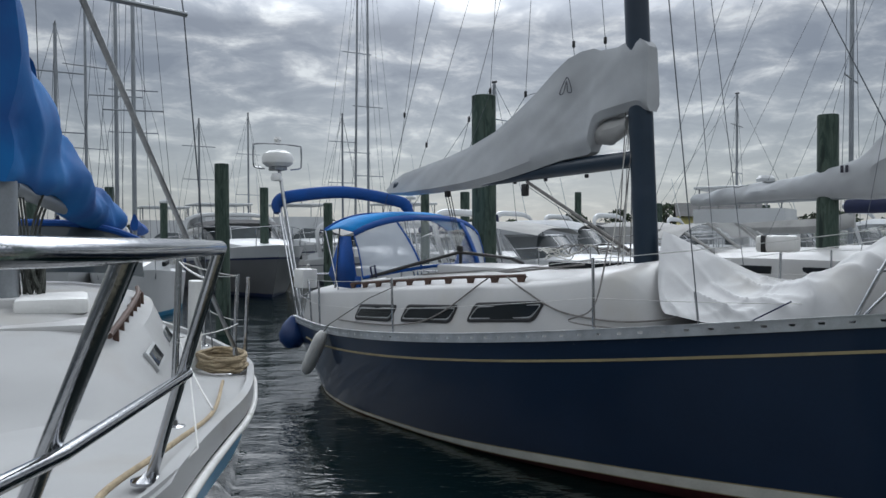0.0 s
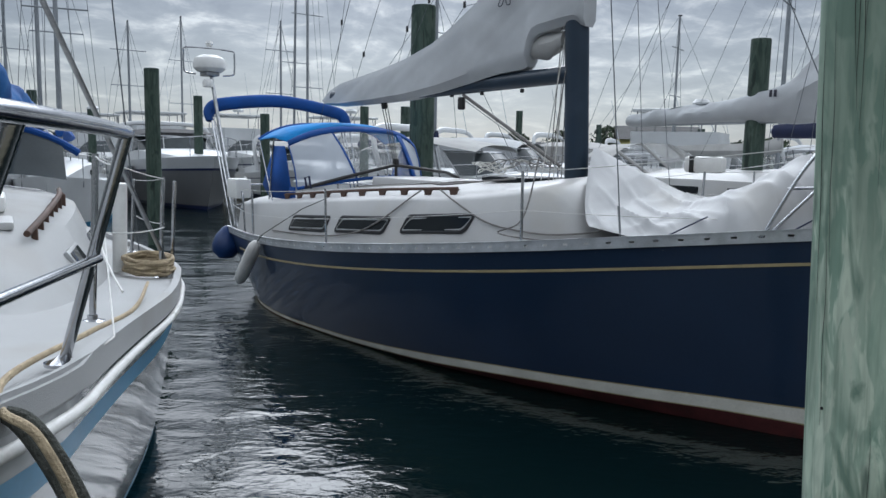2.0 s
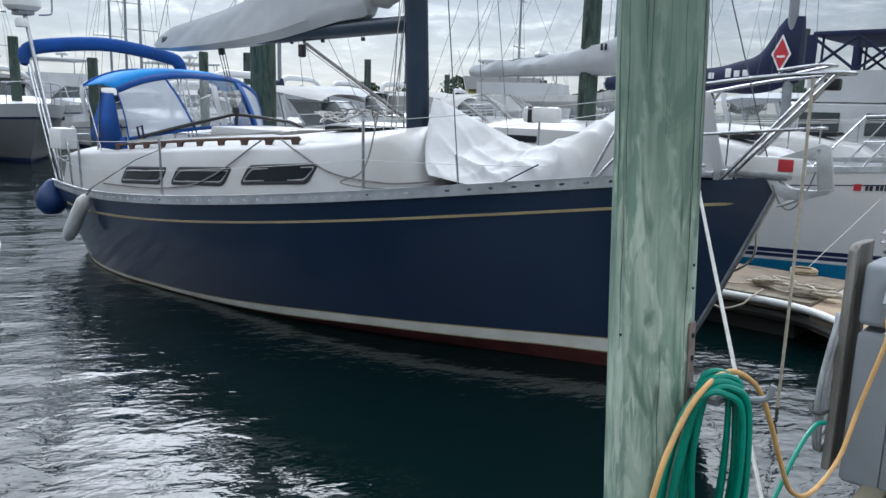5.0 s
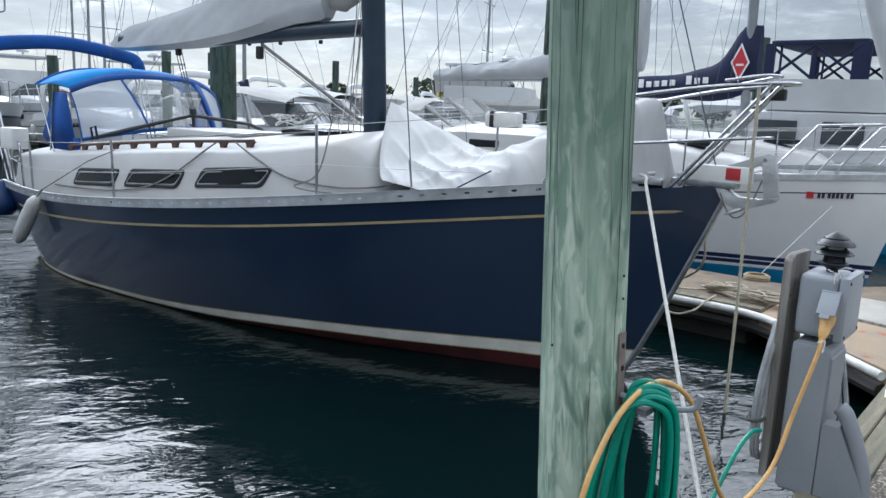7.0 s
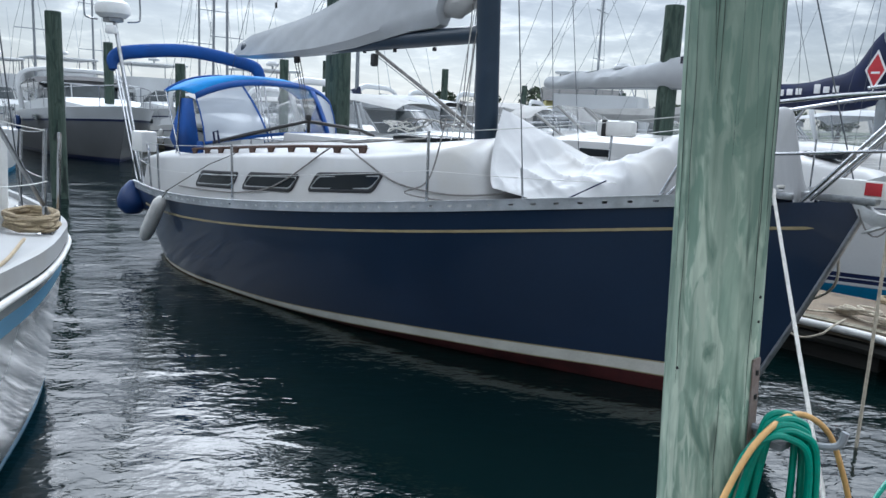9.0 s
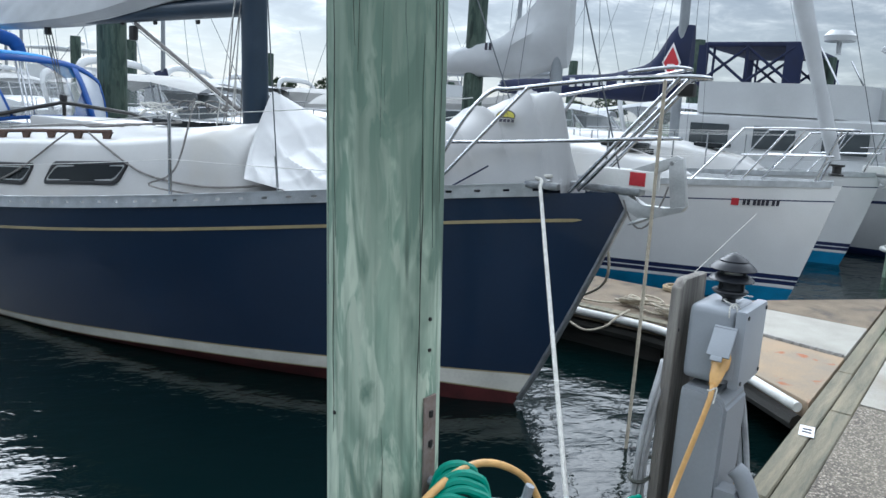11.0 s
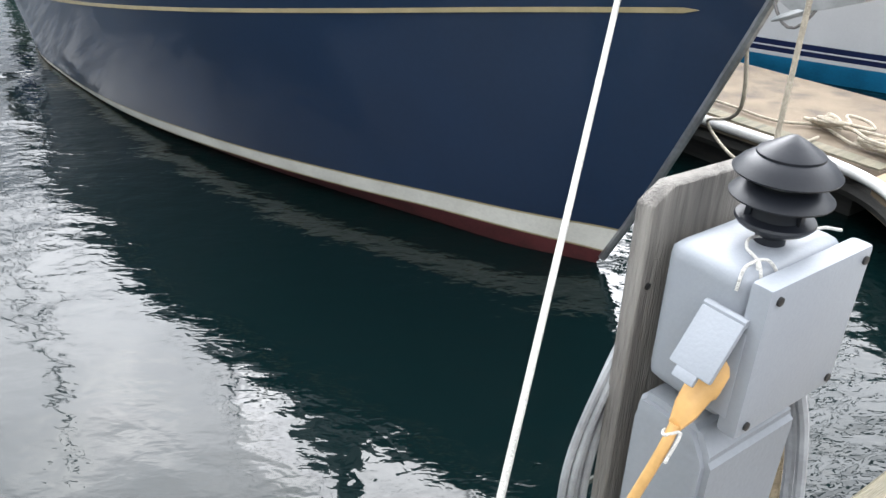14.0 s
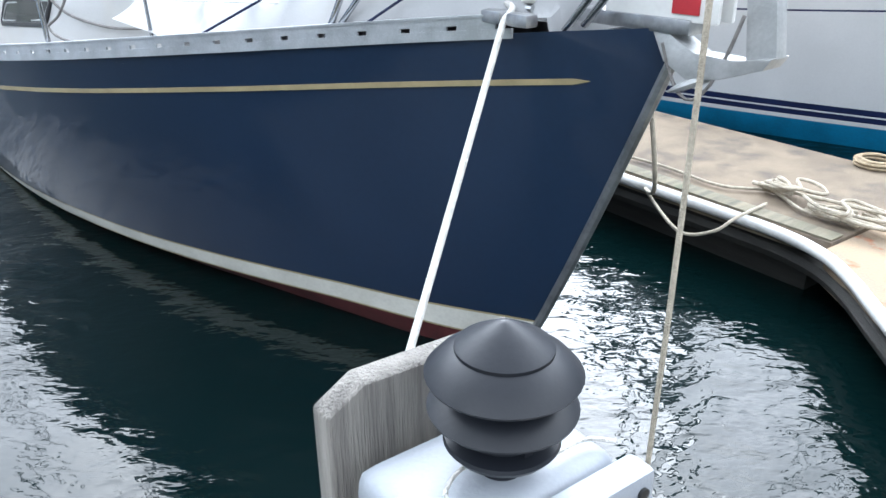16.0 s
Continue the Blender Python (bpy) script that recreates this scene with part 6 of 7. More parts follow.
for k in range(9):
    v = -0.05 + 0.0125 * k
    half = random.uniform(0.07, 0.17)
    lo = random.uniform(0.36, 0.56)
    c0, drift = random.uniform(-0.03, 0.03), random.uniform(-0.07, 0.07)
    top = 1.12 + 0.014 * (k % 4)
    rows = [(-0.03, top), (-half * 0.7, top - 0.06), (-half + drift * 0.2, 0.88), (-half * 1.05 + drift * 0.6, 0.68), (-half * 0.75 + drift, lo + 0.06), (drift, lo), (half * 0.7 + drift, lo + 0.05), (half * 0.95 + drift * 0.6, 0.68), (half * 0.9 + drift * 0.2, 0.88), (half * 0.7, top - 0.05), (0.04, top)]
    pts = [(-2.42 + 0.54 * (c0 + s_) + 0.84 * v, 0.20 - 0.84 * (c0 + s_) * 0.7 + 0.54 * v, z) for s_, z in rows]
    part("loop", tube(spline(pts, 4, True), 0.0112, 8, closed=True), M["hose"], hose)
part("tail", tube(spline([(-2.2, 0.1, 0.5), (-2.0, 0.16, 0.36), (-1.75, 0.2, 0.40), (-1.52, 0.18, 0.60), (-1.38, 0.16, 0.68), (-1.30, 0.14, 0.68)], 6), 0.0105, 8), M["hose"], hose)

# mooring lines
ml = thing("dock_line", "white nylon bow line from the blue hull to the dock", "rope")
bow_l = Vector((3.545, 4.69, 1.60))
part("line", tube(sag(bow_l, DOCK @ Vector((-1.61, 0.106, -0.15)), 0.015, 14), 0.012, 8), M["rope_white"], ml)
part("turns", tube(spline([bow_l + Vector((0, 0, 0.0)), A_M @ Vector((-0.52, -0.28, 1.635)), A_M @ Vector((-0.60, -0.25, 1.65)), A_M @ Vector((-0.48, -0.22, 1.66)), A_M @ Vector((-0.62, -0.20, 1.65))], 5), 0.012, 8), M["rope_white"], ml)
ml2 = thing("dock_line", "tan line hanging from the bow pulpit into the water", "rope")
pt = A_M @ Vector((0.16, -0.15, 2.285))
part("line", tube([pt, pt + Vector((0.005, -0.01, -0.8)), pt + Vector((0.0, -0.025, -1.6)), pt + Vector((-0.01, -0.035, -2.35))], 0.011, 8), M["rope_pale"], ml2)
ml3 = thing("dock_line", "slack dark line from the blue bow to the finger pier", "rope")
part("line", tube(spline([A_M @ Vector((-0.30, 0.20, 1.50)), A_M @ Vector((-0.22, 0.24, 0.95)), DOCK @ Vector((2.02, 2.25, 0.42)), DOCK @ Vector((2.0, 1.98, 0.26)), DOCK @ Vector((2.06, 1.80, 0.30)), DOCK @ Vector((2.18, 1.74, 0.375)), DOCK @ Vector((2.45, 1.74, DOCK_Z + 0.025))], 8), 0.010, 8), M["rope_pale"], ml3)
ml4 = thing("dock_line", "short anchor lanyard below the bow roller", "rope")
part("line", tube(sag(A_M @ Vector((-0.05, -0.05, 1.55)), A_M @ Vector((0.22, -0.04, 1.66)), 0.22, 10), 0.006, 6), M["rope_grey"], ml4)
random.seed(8)
for (ca, cn), r, mat, lab in (((3.70, 1.76), 0.13, "rope_tan", "neat coil of tan rope on the finger pier"),):
    cthing = thing("rope_coil", lab, "rope", DOCK @ Matrix.Translation((ca, cn, DOCK_Z + 0.004)))
    for k in range(8):
        rr = r * (1 - 0.08 * (k % 4))
        pts = [(rr * math.cos(q) * random.uniform(0.95, 1.05), rr * math.sin(q) * random.uniform(0.95, 1.05), 0.010 + 0.012 * (k // 2)) for q in np.linspace(0, 2 * math.pi, 12, endpoint=False)]
        part("turn", tube(spline(pts, 3, True), 0.010, 6, closed=True), M[mat], cthing)
# loose heaps of pale line at the pier's edge
for ca, cn, spread, lab in ((2.66, 1.80, 0.17, "tangled heap of pale line on the finger pier edge"), (2.58, 1.30, 0.19, "loose figure-eight turns of pale line on the finger pier")):
    heap = thing("rope_coil", lab, "rope", DOCK @ Matrix.Translation((ca, cn, DOCK_Z + 0.004)), "heaps of line on the pier")
    for k in range(6):
        ph, ox, oy = random.uniform(0, 6.28), random.uniform(-0.06, 0.06), random.uniform(-0.10, 0.10)
        pts = [(ox + spread * (0.55 + 0.12 * k) * 0.55 * math.cos(q + ph) + 0.02 * random.random(), oy + spread * 1.15 * math.sin(q + ph) * math.cos(0.5 * q), 0.022 + 0.014 * k + 0.012 * random.random()) for q in np.linspace(0, 2 * math.pi, 11, endpoint=False)]
        part("turn", tube(spline(pts, 4, True), 0.0105, 6, closed=True), M["rope_pale"], heap)
ml5 = thing("dock_line", "rope lying along the finger pier edge", "rope", DOCK)
part("line", tube(spline([(2.40, 5.6, 0), (2.46, 4.4, 0), (2.42, 3.4, 0), (2.52, 2.6, 0), (2.50, 2.1, 0), (2.66, 1.85, 0), (2.52, 1.55, 0), (2.56, 1.3, 0)], 8), 0.010, 8), M["rope_pale"], ml5).location.z = DOCK_Z + 0.024

# ================= white neighbours on the next slips =================
def neighbour(a_c, bow_n, label, boot, cover_mat, mast_n, extras):
    m = DOCK @ Matrix.Translation((a_c, bow_n, 0)) @ pose(0, 0, 0, 0, 0, -90)
    b = thing("sailboat", label, "sailboat", m)
    spec = dict(
        sheer=[(0, 0), (0.25, 0.16), (0.6, 0.34), (1.5, 0.80), (2.8, 1.26), (4.2, 1.58), (6.0, 1.68), (7.6, 1.55), (9.2, 1.2)],
        sheer_z=[(0, 1.47), (1.5, 1.38), (3, 1.30), (5, 1.22), (9.2, 1.18)],
        wl=[(0.45, 0), (1.6, 0.42), (3.2, 1.0), (5.0, 1.42), (7.0, 1.42), (8.9, 0.9)],
        over=0.42, counter=0.3, stations=32,
        levels=[(const(-0.8), 1), (const(0.0), 1), (const(0.20), 1), (const(0.24), 0), (const(0.29), 2), (const(0.305), 0), (const(0.36), 2), (lambda a, t: 0.55 * t, 0), (lambda a, t: t - 0.19, 0), (lambda a, t: t - 0.175, 2), (lambda a, t: t, 0)])
    h, bs, zs = hull(b, spec, [M["hull_white"], M["blue_bottom"], M["navy_stripe"]], label="white hull with navy stripes and blue bottom")
    deck_part(b, bs, zs, 9.2, M["nonskid"], 0.02, 0.06, 24)
    for side in (-1, 1):
        part("toe_rail", side_strip(bs, zs, 0.1, 9.1, side, 0.012, -0.02, 0.05, 40, None, -0.02), M["alu"], b)
        tops = []
        for a in (2.4, 4.2, 6.0, 7.8):
            y = side * (bs(a) - 0.04)
            part("stanchion", tube([(-a, y, zs(a)), (-a, y, zs(a) + 0.62)], 0.012, 8), M["steel"], b)
            tops.append(Vector((-a, y, zs(a) + 0.61)))
        ch = [Vector((-1.0, side * 0.55, 2.02))] + tops + [Vector((-9.1, side * 1.1, 1.75))]
        for p, q in zip(ch, ch[1:]):
            part("lifeline", tube([p, q], 0.003, 5), M["wire_white"], b)
            part("lifeline", tube([p - Vector((0, 0, 0.3)), q - Vector((0, 0, 0.3))], 0.003, 5), M["wire_white"], b)
        part("pulpit_rail", tube(spline([(-1.0, side * 0.56, 2.05), (-0.5, side * 0.40, 2.08), (-0.02, side * 0.22, 2.10), (0.1, 0, 2.10)], 6), 0.0125, 8), M["steel"], b)
        part("pulpit_rail", tube([(-1.0, side * 0.56, 1.75), (-0.1, side * 0.2, 1.80)], 0.010, 8), M["steel"], b)
        for p, q in (((-1.5, side * 0.72, 1.40), (-1.0, side * 0.56, 2.05)), ((-1.0, side * 0.50, 1.43), (-0.55, side * 0.42, 2.08)), ((-0.28, side * 0.14, 1.46), (-0.05, side * 0.2, 2.10))):
            part("pulpit_leg", tube([p, q], 0.0125, 8), M["steel"], b)
        for k, (x, y, top) in enumerate(((-mast_n + 0.1, 1.35, 8.0), (-mast_n - 0.25, 1.42, 6.0))):
            part("shroud", tube([(x, side * y, 1.3), (-mast_n, side * 0.3, top)], 0.004, 5), M["wire"], b)
    cw, cz = table([(2.0, 0.35), (3.2, 0.80), (5.0, 1.05), (7.0, 1.05)]), table([(2.0, 1.52), (3.0, 1.68), (5, 1.76), (7, 1.74)])
    rings = []
    for i in range(19):
        a = 1.8 + 5.2 * i / 18
        w, zt, zb = cw(a), cz(a) if a > 2.1 else zs(a) + 0.03 + (cz(2.1) - zs(a)) * max(0, (a - 1.8) / 0.3), zs(a) - 0.02
        ring = [(-a, w + 0.12, zb), (-a, w + 0.02, zt - 0.04)] + [(-a, w * k / 5, zt + 0.1 * w * (1 - (k / 5) ** 2)) for k in (4.6, 2.5, 0)]
        ring += [(x, -y, z) for x, y, z in ring[:-1][::-1]]
        rings.append(ring)
    part("cabin", loft(rings), M["deck_white"], b, "white cabin trunk")
    for side in (-1, 1):
        for a in (3.6, 4.6, 5.6):
            part("window", box((-a - 0.28, side * (cw(a) + 0.05) - 0.02, 1.50), (-a + 0.28, side * (cw(a) + 0.05) + 0.03, 1.62), 0.02), M["dark_glass"], b)
    part("hatch", box((-2.9, -0.25, 1.70), (-2.4, 0.25, 1.78), 0.03), M["dark_glass"], b)
    part("mast", tube([(-mast_n, 0, 1.6), (-mast_n - 0.1, 0, 6), (-mast_n - 0.2, 0, 13)], 0.085, 14), M["mast_grey"], b, "grey mast")
    part("boom", tube([(-mast_n - 0.1, 0, 2.62), (-mast_n - 3.75, 0, 2.60)], 0.06, 10), M["mast_grey"], b)
    for x, r in ((-9.1, 0.004),):
        part("backstay", tube([(x, 0, 1.3), (-mast_n - 0.2, 0, 12.5)], r, 5), M["wire"], b)
    extras(b, mast_n)
    return b


def w_extras(b, mn):
    # pale cover, dodger and furled headsail
    cover(b, [(mn - 0.14, 3.95), (mn + 0.15, 3.95), (mn + 0.5, 3.55), (mn + 0.9, 3.18), (mn + 1.6, 2.98), (mn + 2.8, 2.86), (mn + 3.8, 2.74)],
          [(mn - 0.14, 2.72), (mn + 0.3, 2.58), (mn + 1.5, 2.58), (mn + 3.8, 2.54)], [(mn - 0.14, 0.12), (mn + 0.3, 0.18), (mn + 1.8, 0.17), (mn + 3.8, 0.10)], M["cover_white"], "sail_cover", "pale grey sail cover", 60, 20, 0.065, seed=8.0)
    part("cover_mark", box((-mn - 1.12, -0.205, 2.93), (-mn - 1.08, -0.19, 3.03), 0.002), M["ink"], b)
    part("cover_mark", box((-mn - 1.05, -0.205, 2.93), (-mn - 1.01, -0.19, 3.03), 0.002), M["ink"], b)
    part("topping_lift", tube([(-mn - 3.85, 0, 2.66), (-mn - 0.25, 0, 12)], 0.003, 5), M["wire"], b)
    for k in range(4):
        part("lazy_jack", tube([(-mn - 0.8 - 0.8 * k, 0, 3.1 - 0.1 * k), (-mn - 0.12, 0.05, 8)], 0.003, 5), M["wire"], b)
    ds = [arch(-7.6, 1.05, 2.0, 2.24), arch(-7.0, 1.05, 2.02, 2.26), arch(-6.4, 1.0, 1.72, 1.84)]
    part("dodger_top", loft([spline(q, 2) for q in ds[:2]], False, False), M["canvas_grey"], b, "pale grey canvas dodger")
    for i0, i1 in ((1, 5), (5, 10), (10, 14)):
        v = part("dodger_window", loft([ds[1][i0:i1], ds[2][i0:i1]], False, False), M["vinyl"], b)
        v.visible_shadow = False
    for k in (1, 5, 9, 13):
        part("dodger_seam", tube([ds[1][k], ds[2][k]], 0.025, 6), M["canvas_grey"], b)
    part("cockpit_cushion", box((-5.22, -1.64, 1.83), (-4.62, -1.50, 2.05), 0.05), M["white_plastic"], b, "white rail cushion")
    part("cushion_strap", box((-5.12, -1.652, 1.825), (-5.05, -1.49, 2.055), 0.01), M["black"], b)
    # roller-furled headsail
    p0, p1 = Vector((-0.12, 0, 1.75)), Vector((-mn + 0.1, 0, 12.5))
    n = 26
    part("furled_headsail", tube([p0.lerp(p1, k / n) for k in range(n + 1)], [0.055 + 0.055 * math.sin(min(1.0, k / n * 2.5 + 0.15) * math.pi / 2) + 0.008 * math.sin(k * 2.1) for k in range(n + 1)], 12), M["cover_white"], b, "white roller-furled headsail")
    part("furler_drum", lathe([(0, 0), (0.08, 0), (0.08, 0.02), (0.05, 0.03), (0.05, 0.1), (0.08, 0.11), (0.08, 0.13), (0, 0.13)], 16, None, (-0.08, 0, 1.58)), M["black"], b)
    # registration marks as plain bars, red sticker
    side_m = pose(0, 0, 0, 12.8, 0, 27)
    reg = part("sticker", box((-0.042, -0.003, -0.042), (0.042, 0.003, 0.042)), M["red"], b, "red sticker")
    reg.matrix_local = Matrix.Translation((-1.008, -0.517, 1.205)) @ side_m
    for k in range(8):
        bar = part("bar", box((-0.016, -0.003, -0.036), (0.016, 0.003, 0.036)), M["ink"], b)
        f = (k + (0.4 if k > 1 else 0) + (0.4 if k > 5 else 0)) / 7.8
        bar.matrix_local = Matrix.Translation((-0.918 + 0.330 * f, -0.470 + 0.170 * f, 1.206 + 0.018 * f)) @ side_m
    part("bow_eye", tube([(-0.36, -0.04, 0.55), (-0.36, 0.04, 0.55)], 0.02, 8), M["black"], b)


def t_extras(b, mn):
    cover(b, [(mn - 0.16, 3.75), (mn + 0.18, 3.72), (mn + 0.5, 3.20), (mn + 1.0, 2.98), (mn + 2.2, 2.85), (mn + 3.7, 2.72)],
          [(mn - 0.16, 2.62), (mn + 0.3, 2.46), (mn + 1.5, 2.44), (mn + 3.7, 2.46)], [(mn - 0.16, 0.13), (mn + 0.3, 0.18), (mn + 1.8, 0.17), (mn + 3.7, 0.08)], M["canvas_navy"], "sail_cover", "navy canvas sail cover with white bars of print", 36, 16, 0.02, seed=5.0)
    mk = part("emblem", prism([(0, -0.34), (0.17, 0), (0, 0.34), (-0.17, 0)], 0.004), M["print_white"], b, "white and red diamond emblem")
    mk.matrix_local = Matrix.Translation((-mn - 0.12, -0.20, 3.10)) @ pose(0, 0, 0, 90, 0, 0)
    e2 = part("emblem_face", prism([(0, -0.27), (0.135, 0), (0, 0.27), (-0.135, 0)], 0.004), M["red"], mk)
    e2.location.z = 0.004
    part("emblem_band", box((-0.07, -0.06, 0.008), (0.07, -0.025, 0.011)), M["print_white"], mk)
    for k in range(9):
        if k == 5:
            continue
        h = 0.16 if k in (0, 6) else 0.11
        part("print_bar", box((-mn - 2.05 + 0.16 * k, -0.212, 2.63 + 0.012 * k), (-mn - 1.95 + 0.16 * k, -0.19, 2.63 + h + 0.012 * k), 0.002), M["print_white"], b)
    part("topping_lift", tube([(-mn - 3.75, 0, 2.66), (-mn - 0.25, 0, 12)], 0.003, 5), M["wire"], b)
    part("forestay", tube([(-0.1, 0, 1.6), (-mn + 0.1, 0, 12.5)], 0.006, 5), M["wire"], b)
    for k in range(3):
        part("lazy_jack", tube([(-mn - 0.8 - 0.9 * k, 0, 3.0 - 0.08 * k), (-mn - 0.12, 0.05, 8)], 0.003, 5), M["wire"], b)


neighbour(5.8, 0.72, "white sloop with navy stripes, blue bottom and pale sail cover", None, None, 3.75, w_extras)
neighbour(9.6, 0.75, "white sloop with a navy sail cover, on the far slip", None, None, 3.35, t_extras)
nl = thing("dock_line", "thin white dock line from the neighbour's bow to a coil", "rope", DOCK)
part("line", tube([(4.98, 1.40, 1.12), (3.86, 1.76, DOCK_Z + 0.05)], 0.004, 6), M["rope_white"], nl)

# the far sloop carries an anchor of the same kind
far_anchor = copy_thing(anchor, DOCK @ Matrix.Translation((9.6, 0.75, -0.13)) @ pose(0, 0, 0, 0, 0, -90))
tagged(far_anchor, "grey galvanised anchor on the bow of the far sloop", "anchor")
for piece in list(far_anchor.children):
    if piece.name.startswith("sticker"):
        bpy.data.objects.remove(piece)

# ================= the marina beyond =================
ORG = Vector((0.2, 0.1, 0))


def at(az, d):
    return ORG + Vector((math.sin(radians(az)), math.cos(radians(az)), 0)) * d


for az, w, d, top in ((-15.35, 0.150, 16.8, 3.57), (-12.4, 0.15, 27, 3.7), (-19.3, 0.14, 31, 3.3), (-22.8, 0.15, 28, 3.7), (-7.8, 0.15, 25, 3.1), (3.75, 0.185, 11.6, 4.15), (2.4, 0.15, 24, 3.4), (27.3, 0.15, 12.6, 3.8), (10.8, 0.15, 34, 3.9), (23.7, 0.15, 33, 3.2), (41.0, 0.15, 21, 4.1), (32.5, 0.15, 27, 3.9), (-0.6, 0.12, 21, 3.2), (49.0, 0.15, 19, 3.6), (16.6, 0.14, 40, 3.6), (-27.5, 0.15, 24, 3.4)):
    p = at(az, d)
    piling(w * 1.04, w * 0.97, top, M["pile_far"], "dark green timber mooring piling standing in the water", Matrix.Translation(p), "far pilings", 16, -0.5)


hoop_pile = piling(0.15, 0.145, 3.2, M["pile_near"], "pale green piling with a white hoop beside the far slip", DOCK @ Matrix.Translation((9.15, 0.36, 0)), "", 24, -0.6)
part("hoop", tube([(0.21 * math.cos(q), 0.21 * math.sin(q), 0.42) for q in np.linspace(0, 2 * math.pi, 24, endpoint=False)], 0.035, 8, closed=True), M["rub_white"], hoop_pile, "white vinyl mooring hoop")


def cruiser(az, d, heading, length, beam, style, label, hull_mat, canvas, low_mat=None):
    """A motor boat: flared hull, deck, raked windscreen and, by style, canvas top, arch, flybridge or hard top."""
    m = Matrix.Translation(at(az, d)) @ pose(0, 0, 0, 0, 0, heading) @ Matrix.Translation((length / 2, 0, 0))
    b = thing("motorboat", label, "motorboat", m, "far motorboats")
    hb, fb = beam / 2, 0.115 * length + 0.25
    spec = dict(sheer=[(0, 0), (length * 0.06, hb * 0.32), (length * 0.2, hb * 0.72), (length * 0.4, hb * 0.96), (length * 0.7, hb), (length, hb * 0.94)],
                sheer_z=[(0, fb * 1.12), (length * 0.3, fb), (length, fb * 0.72)],
                wl=[(length * 0.1, 0), (length * 0.3, hb * 0.55), (length * 0.55, hb * 0.84), (length, hb * 0.86)],
                over=length * 0.1, counter=0.05, stations=22,
                levels=[(const(-0.4), 1), (const(0.0), 1), (const(0.12), 1), (lambda a, t: t * 0.5, 2), (lambda a, t: t * 0.74, 2), (lambda a, t: t * 0.78, 3), (lambda a, t: t, 0)])
    h, bs, zs = hull(b, spec, [M[hull_mat], M["navy_stripe"], M[low_mat or hull_mat], M["navy_stripe"]])
    deck_part(b, bs, zs, length, M["far_white"], 0.02, 0.12, 16)
    # raised foredeck and windscreen
    x0, x1, x2 = length * 0.16, length * 0.40, length * 0.52
    rings = []
    for a, w, z in ((x0, 0.25, 0.02), (x0 + 0.5, 0.5, 0.16), (x1 * 0.8, 0.72, 0.33), (x1, 0.78, 0.38), (x2, 0.82, 0.40), (length * 0.9, 0.82, 0.30)):
        zb, zt, ww = zs(a) - 0.03, zs(a) + z, hb * w
        rings.append([(-a, ww + 0.05, zb), (-a, ww, zt - 0.03), (-a, ww * 0.6, zt + 0.05), (-a, 0, zt + 0.07), (-a, -ww * 0.6, zt + 0.05), (-a, -ww, zt - 0.03), (-a, -ww - 0.05, zb)])
    part("foredeck", loft(rings), M["far_white"], b)
    zc = zs(x1) + 0.36
    tall = 0.5 if style != "fly" else 0.62
    n = 10
    lo = [Vector((-x1 - 0.25 * length * 0.25 * abs(2 * k / n - 1) ** 3 * 1.6, hb * 0.78 * (2 * k / n - 1), zc)) for k in range(n + 1)]
    hi = [Vector((q.x - tall * 0.9, q.y * 0.9, q.z + tall)) for q in lo]
    part("windscreen", loft([lo, hi], False, False), M["far_glass"], b, "tinted windscreen")
    part("windscreen_frame", tube(hi, 0.025, 6), M["steel"], b)
    for k in (0, 3, 7, 10):
        part("windscreen_post", tube([lo[k], hi[k]], 0.02, 6), M["far_white"], b)
    top = zc + tall
    if style in ("express", "arch", "covered"):
        ca = [arch(-x1 - tall * 0.9 - dx, hb * 0.8, top + dz, top + dz + 0.16) for dx, dz in ((0.0, 0.0), (1.0, 0.16), (2.3, 0.16), (length * 0.34, -0.05))]
        part("canvas_top", loft([spline(q, 2) for q in ca], False, False), M[canvas], b, "canvas cockpit top")
        for q, w in ((ca[1], 1.2), (ca[2], 2.6)):
            for side in (0, -1):
                part("canopy_bow", tube([q[side], q[side] + Vector((0.2, 0, -0.9))], 0.018, 6), M["steel"], b)
        for side in (1, -1):
            a0, a1_ = ca[0][-1 if side > 0 else 0], ca[3][-1 if side > 0 else 0]
            rr = [[q[-1 if side > 0 else 0] for q in ca], [Vector((q[-1 if side > 0 else 0].x, side * hb * 0.86, zs(min(length, -q[0].x)) + 0.3)) for q in ca]]
            v = part("side_curtain", loft(rr, False, False), M["vinyl"] if style != "covered" else M[canvas], b)
            v.visible_shadow = False
        pts = [(-x2 - 1.5, hb * 0.9, zs(x2)), (-x2 - 1.9, hb * 0.85, top + 0.35), (-x2 - 2.0, 0, top + 0.55), (-x2 - 1.9, -hb * 0.85, top + 0.35), (-x2 - 1.5, -hb * 0.9, zs(x2))]
        part("radar_arch", tube(spline(pts, 6), 0.09, 8, flat=0.5), M["far_white"], b, "white radar arch")
        part("antenna", tube([(-x2 - 1.9, hb * 0.6, top + 0.45), (-x2 - 2.3, hb * 0.6, top + 2.2)], 0.012, 5), M["far_white"], b)
    else:
        # deckhouse with flybridge or hard top
        dh = top + 0.05
        part("deckhouse", loft([[(-a, s * hb * w, z) for s, z in ((1, zs(a)), (1, dh - 0.05), (0.85, dh), (-0.85, dh), (-1, dh - 0.05), (-1, zs(a)))] for a, w in ((x1 + tall, 0.78), (length * 0.62, 0.82), (length * 0.86, 0.82))]), M["far_white"], b, "white deckhouse")
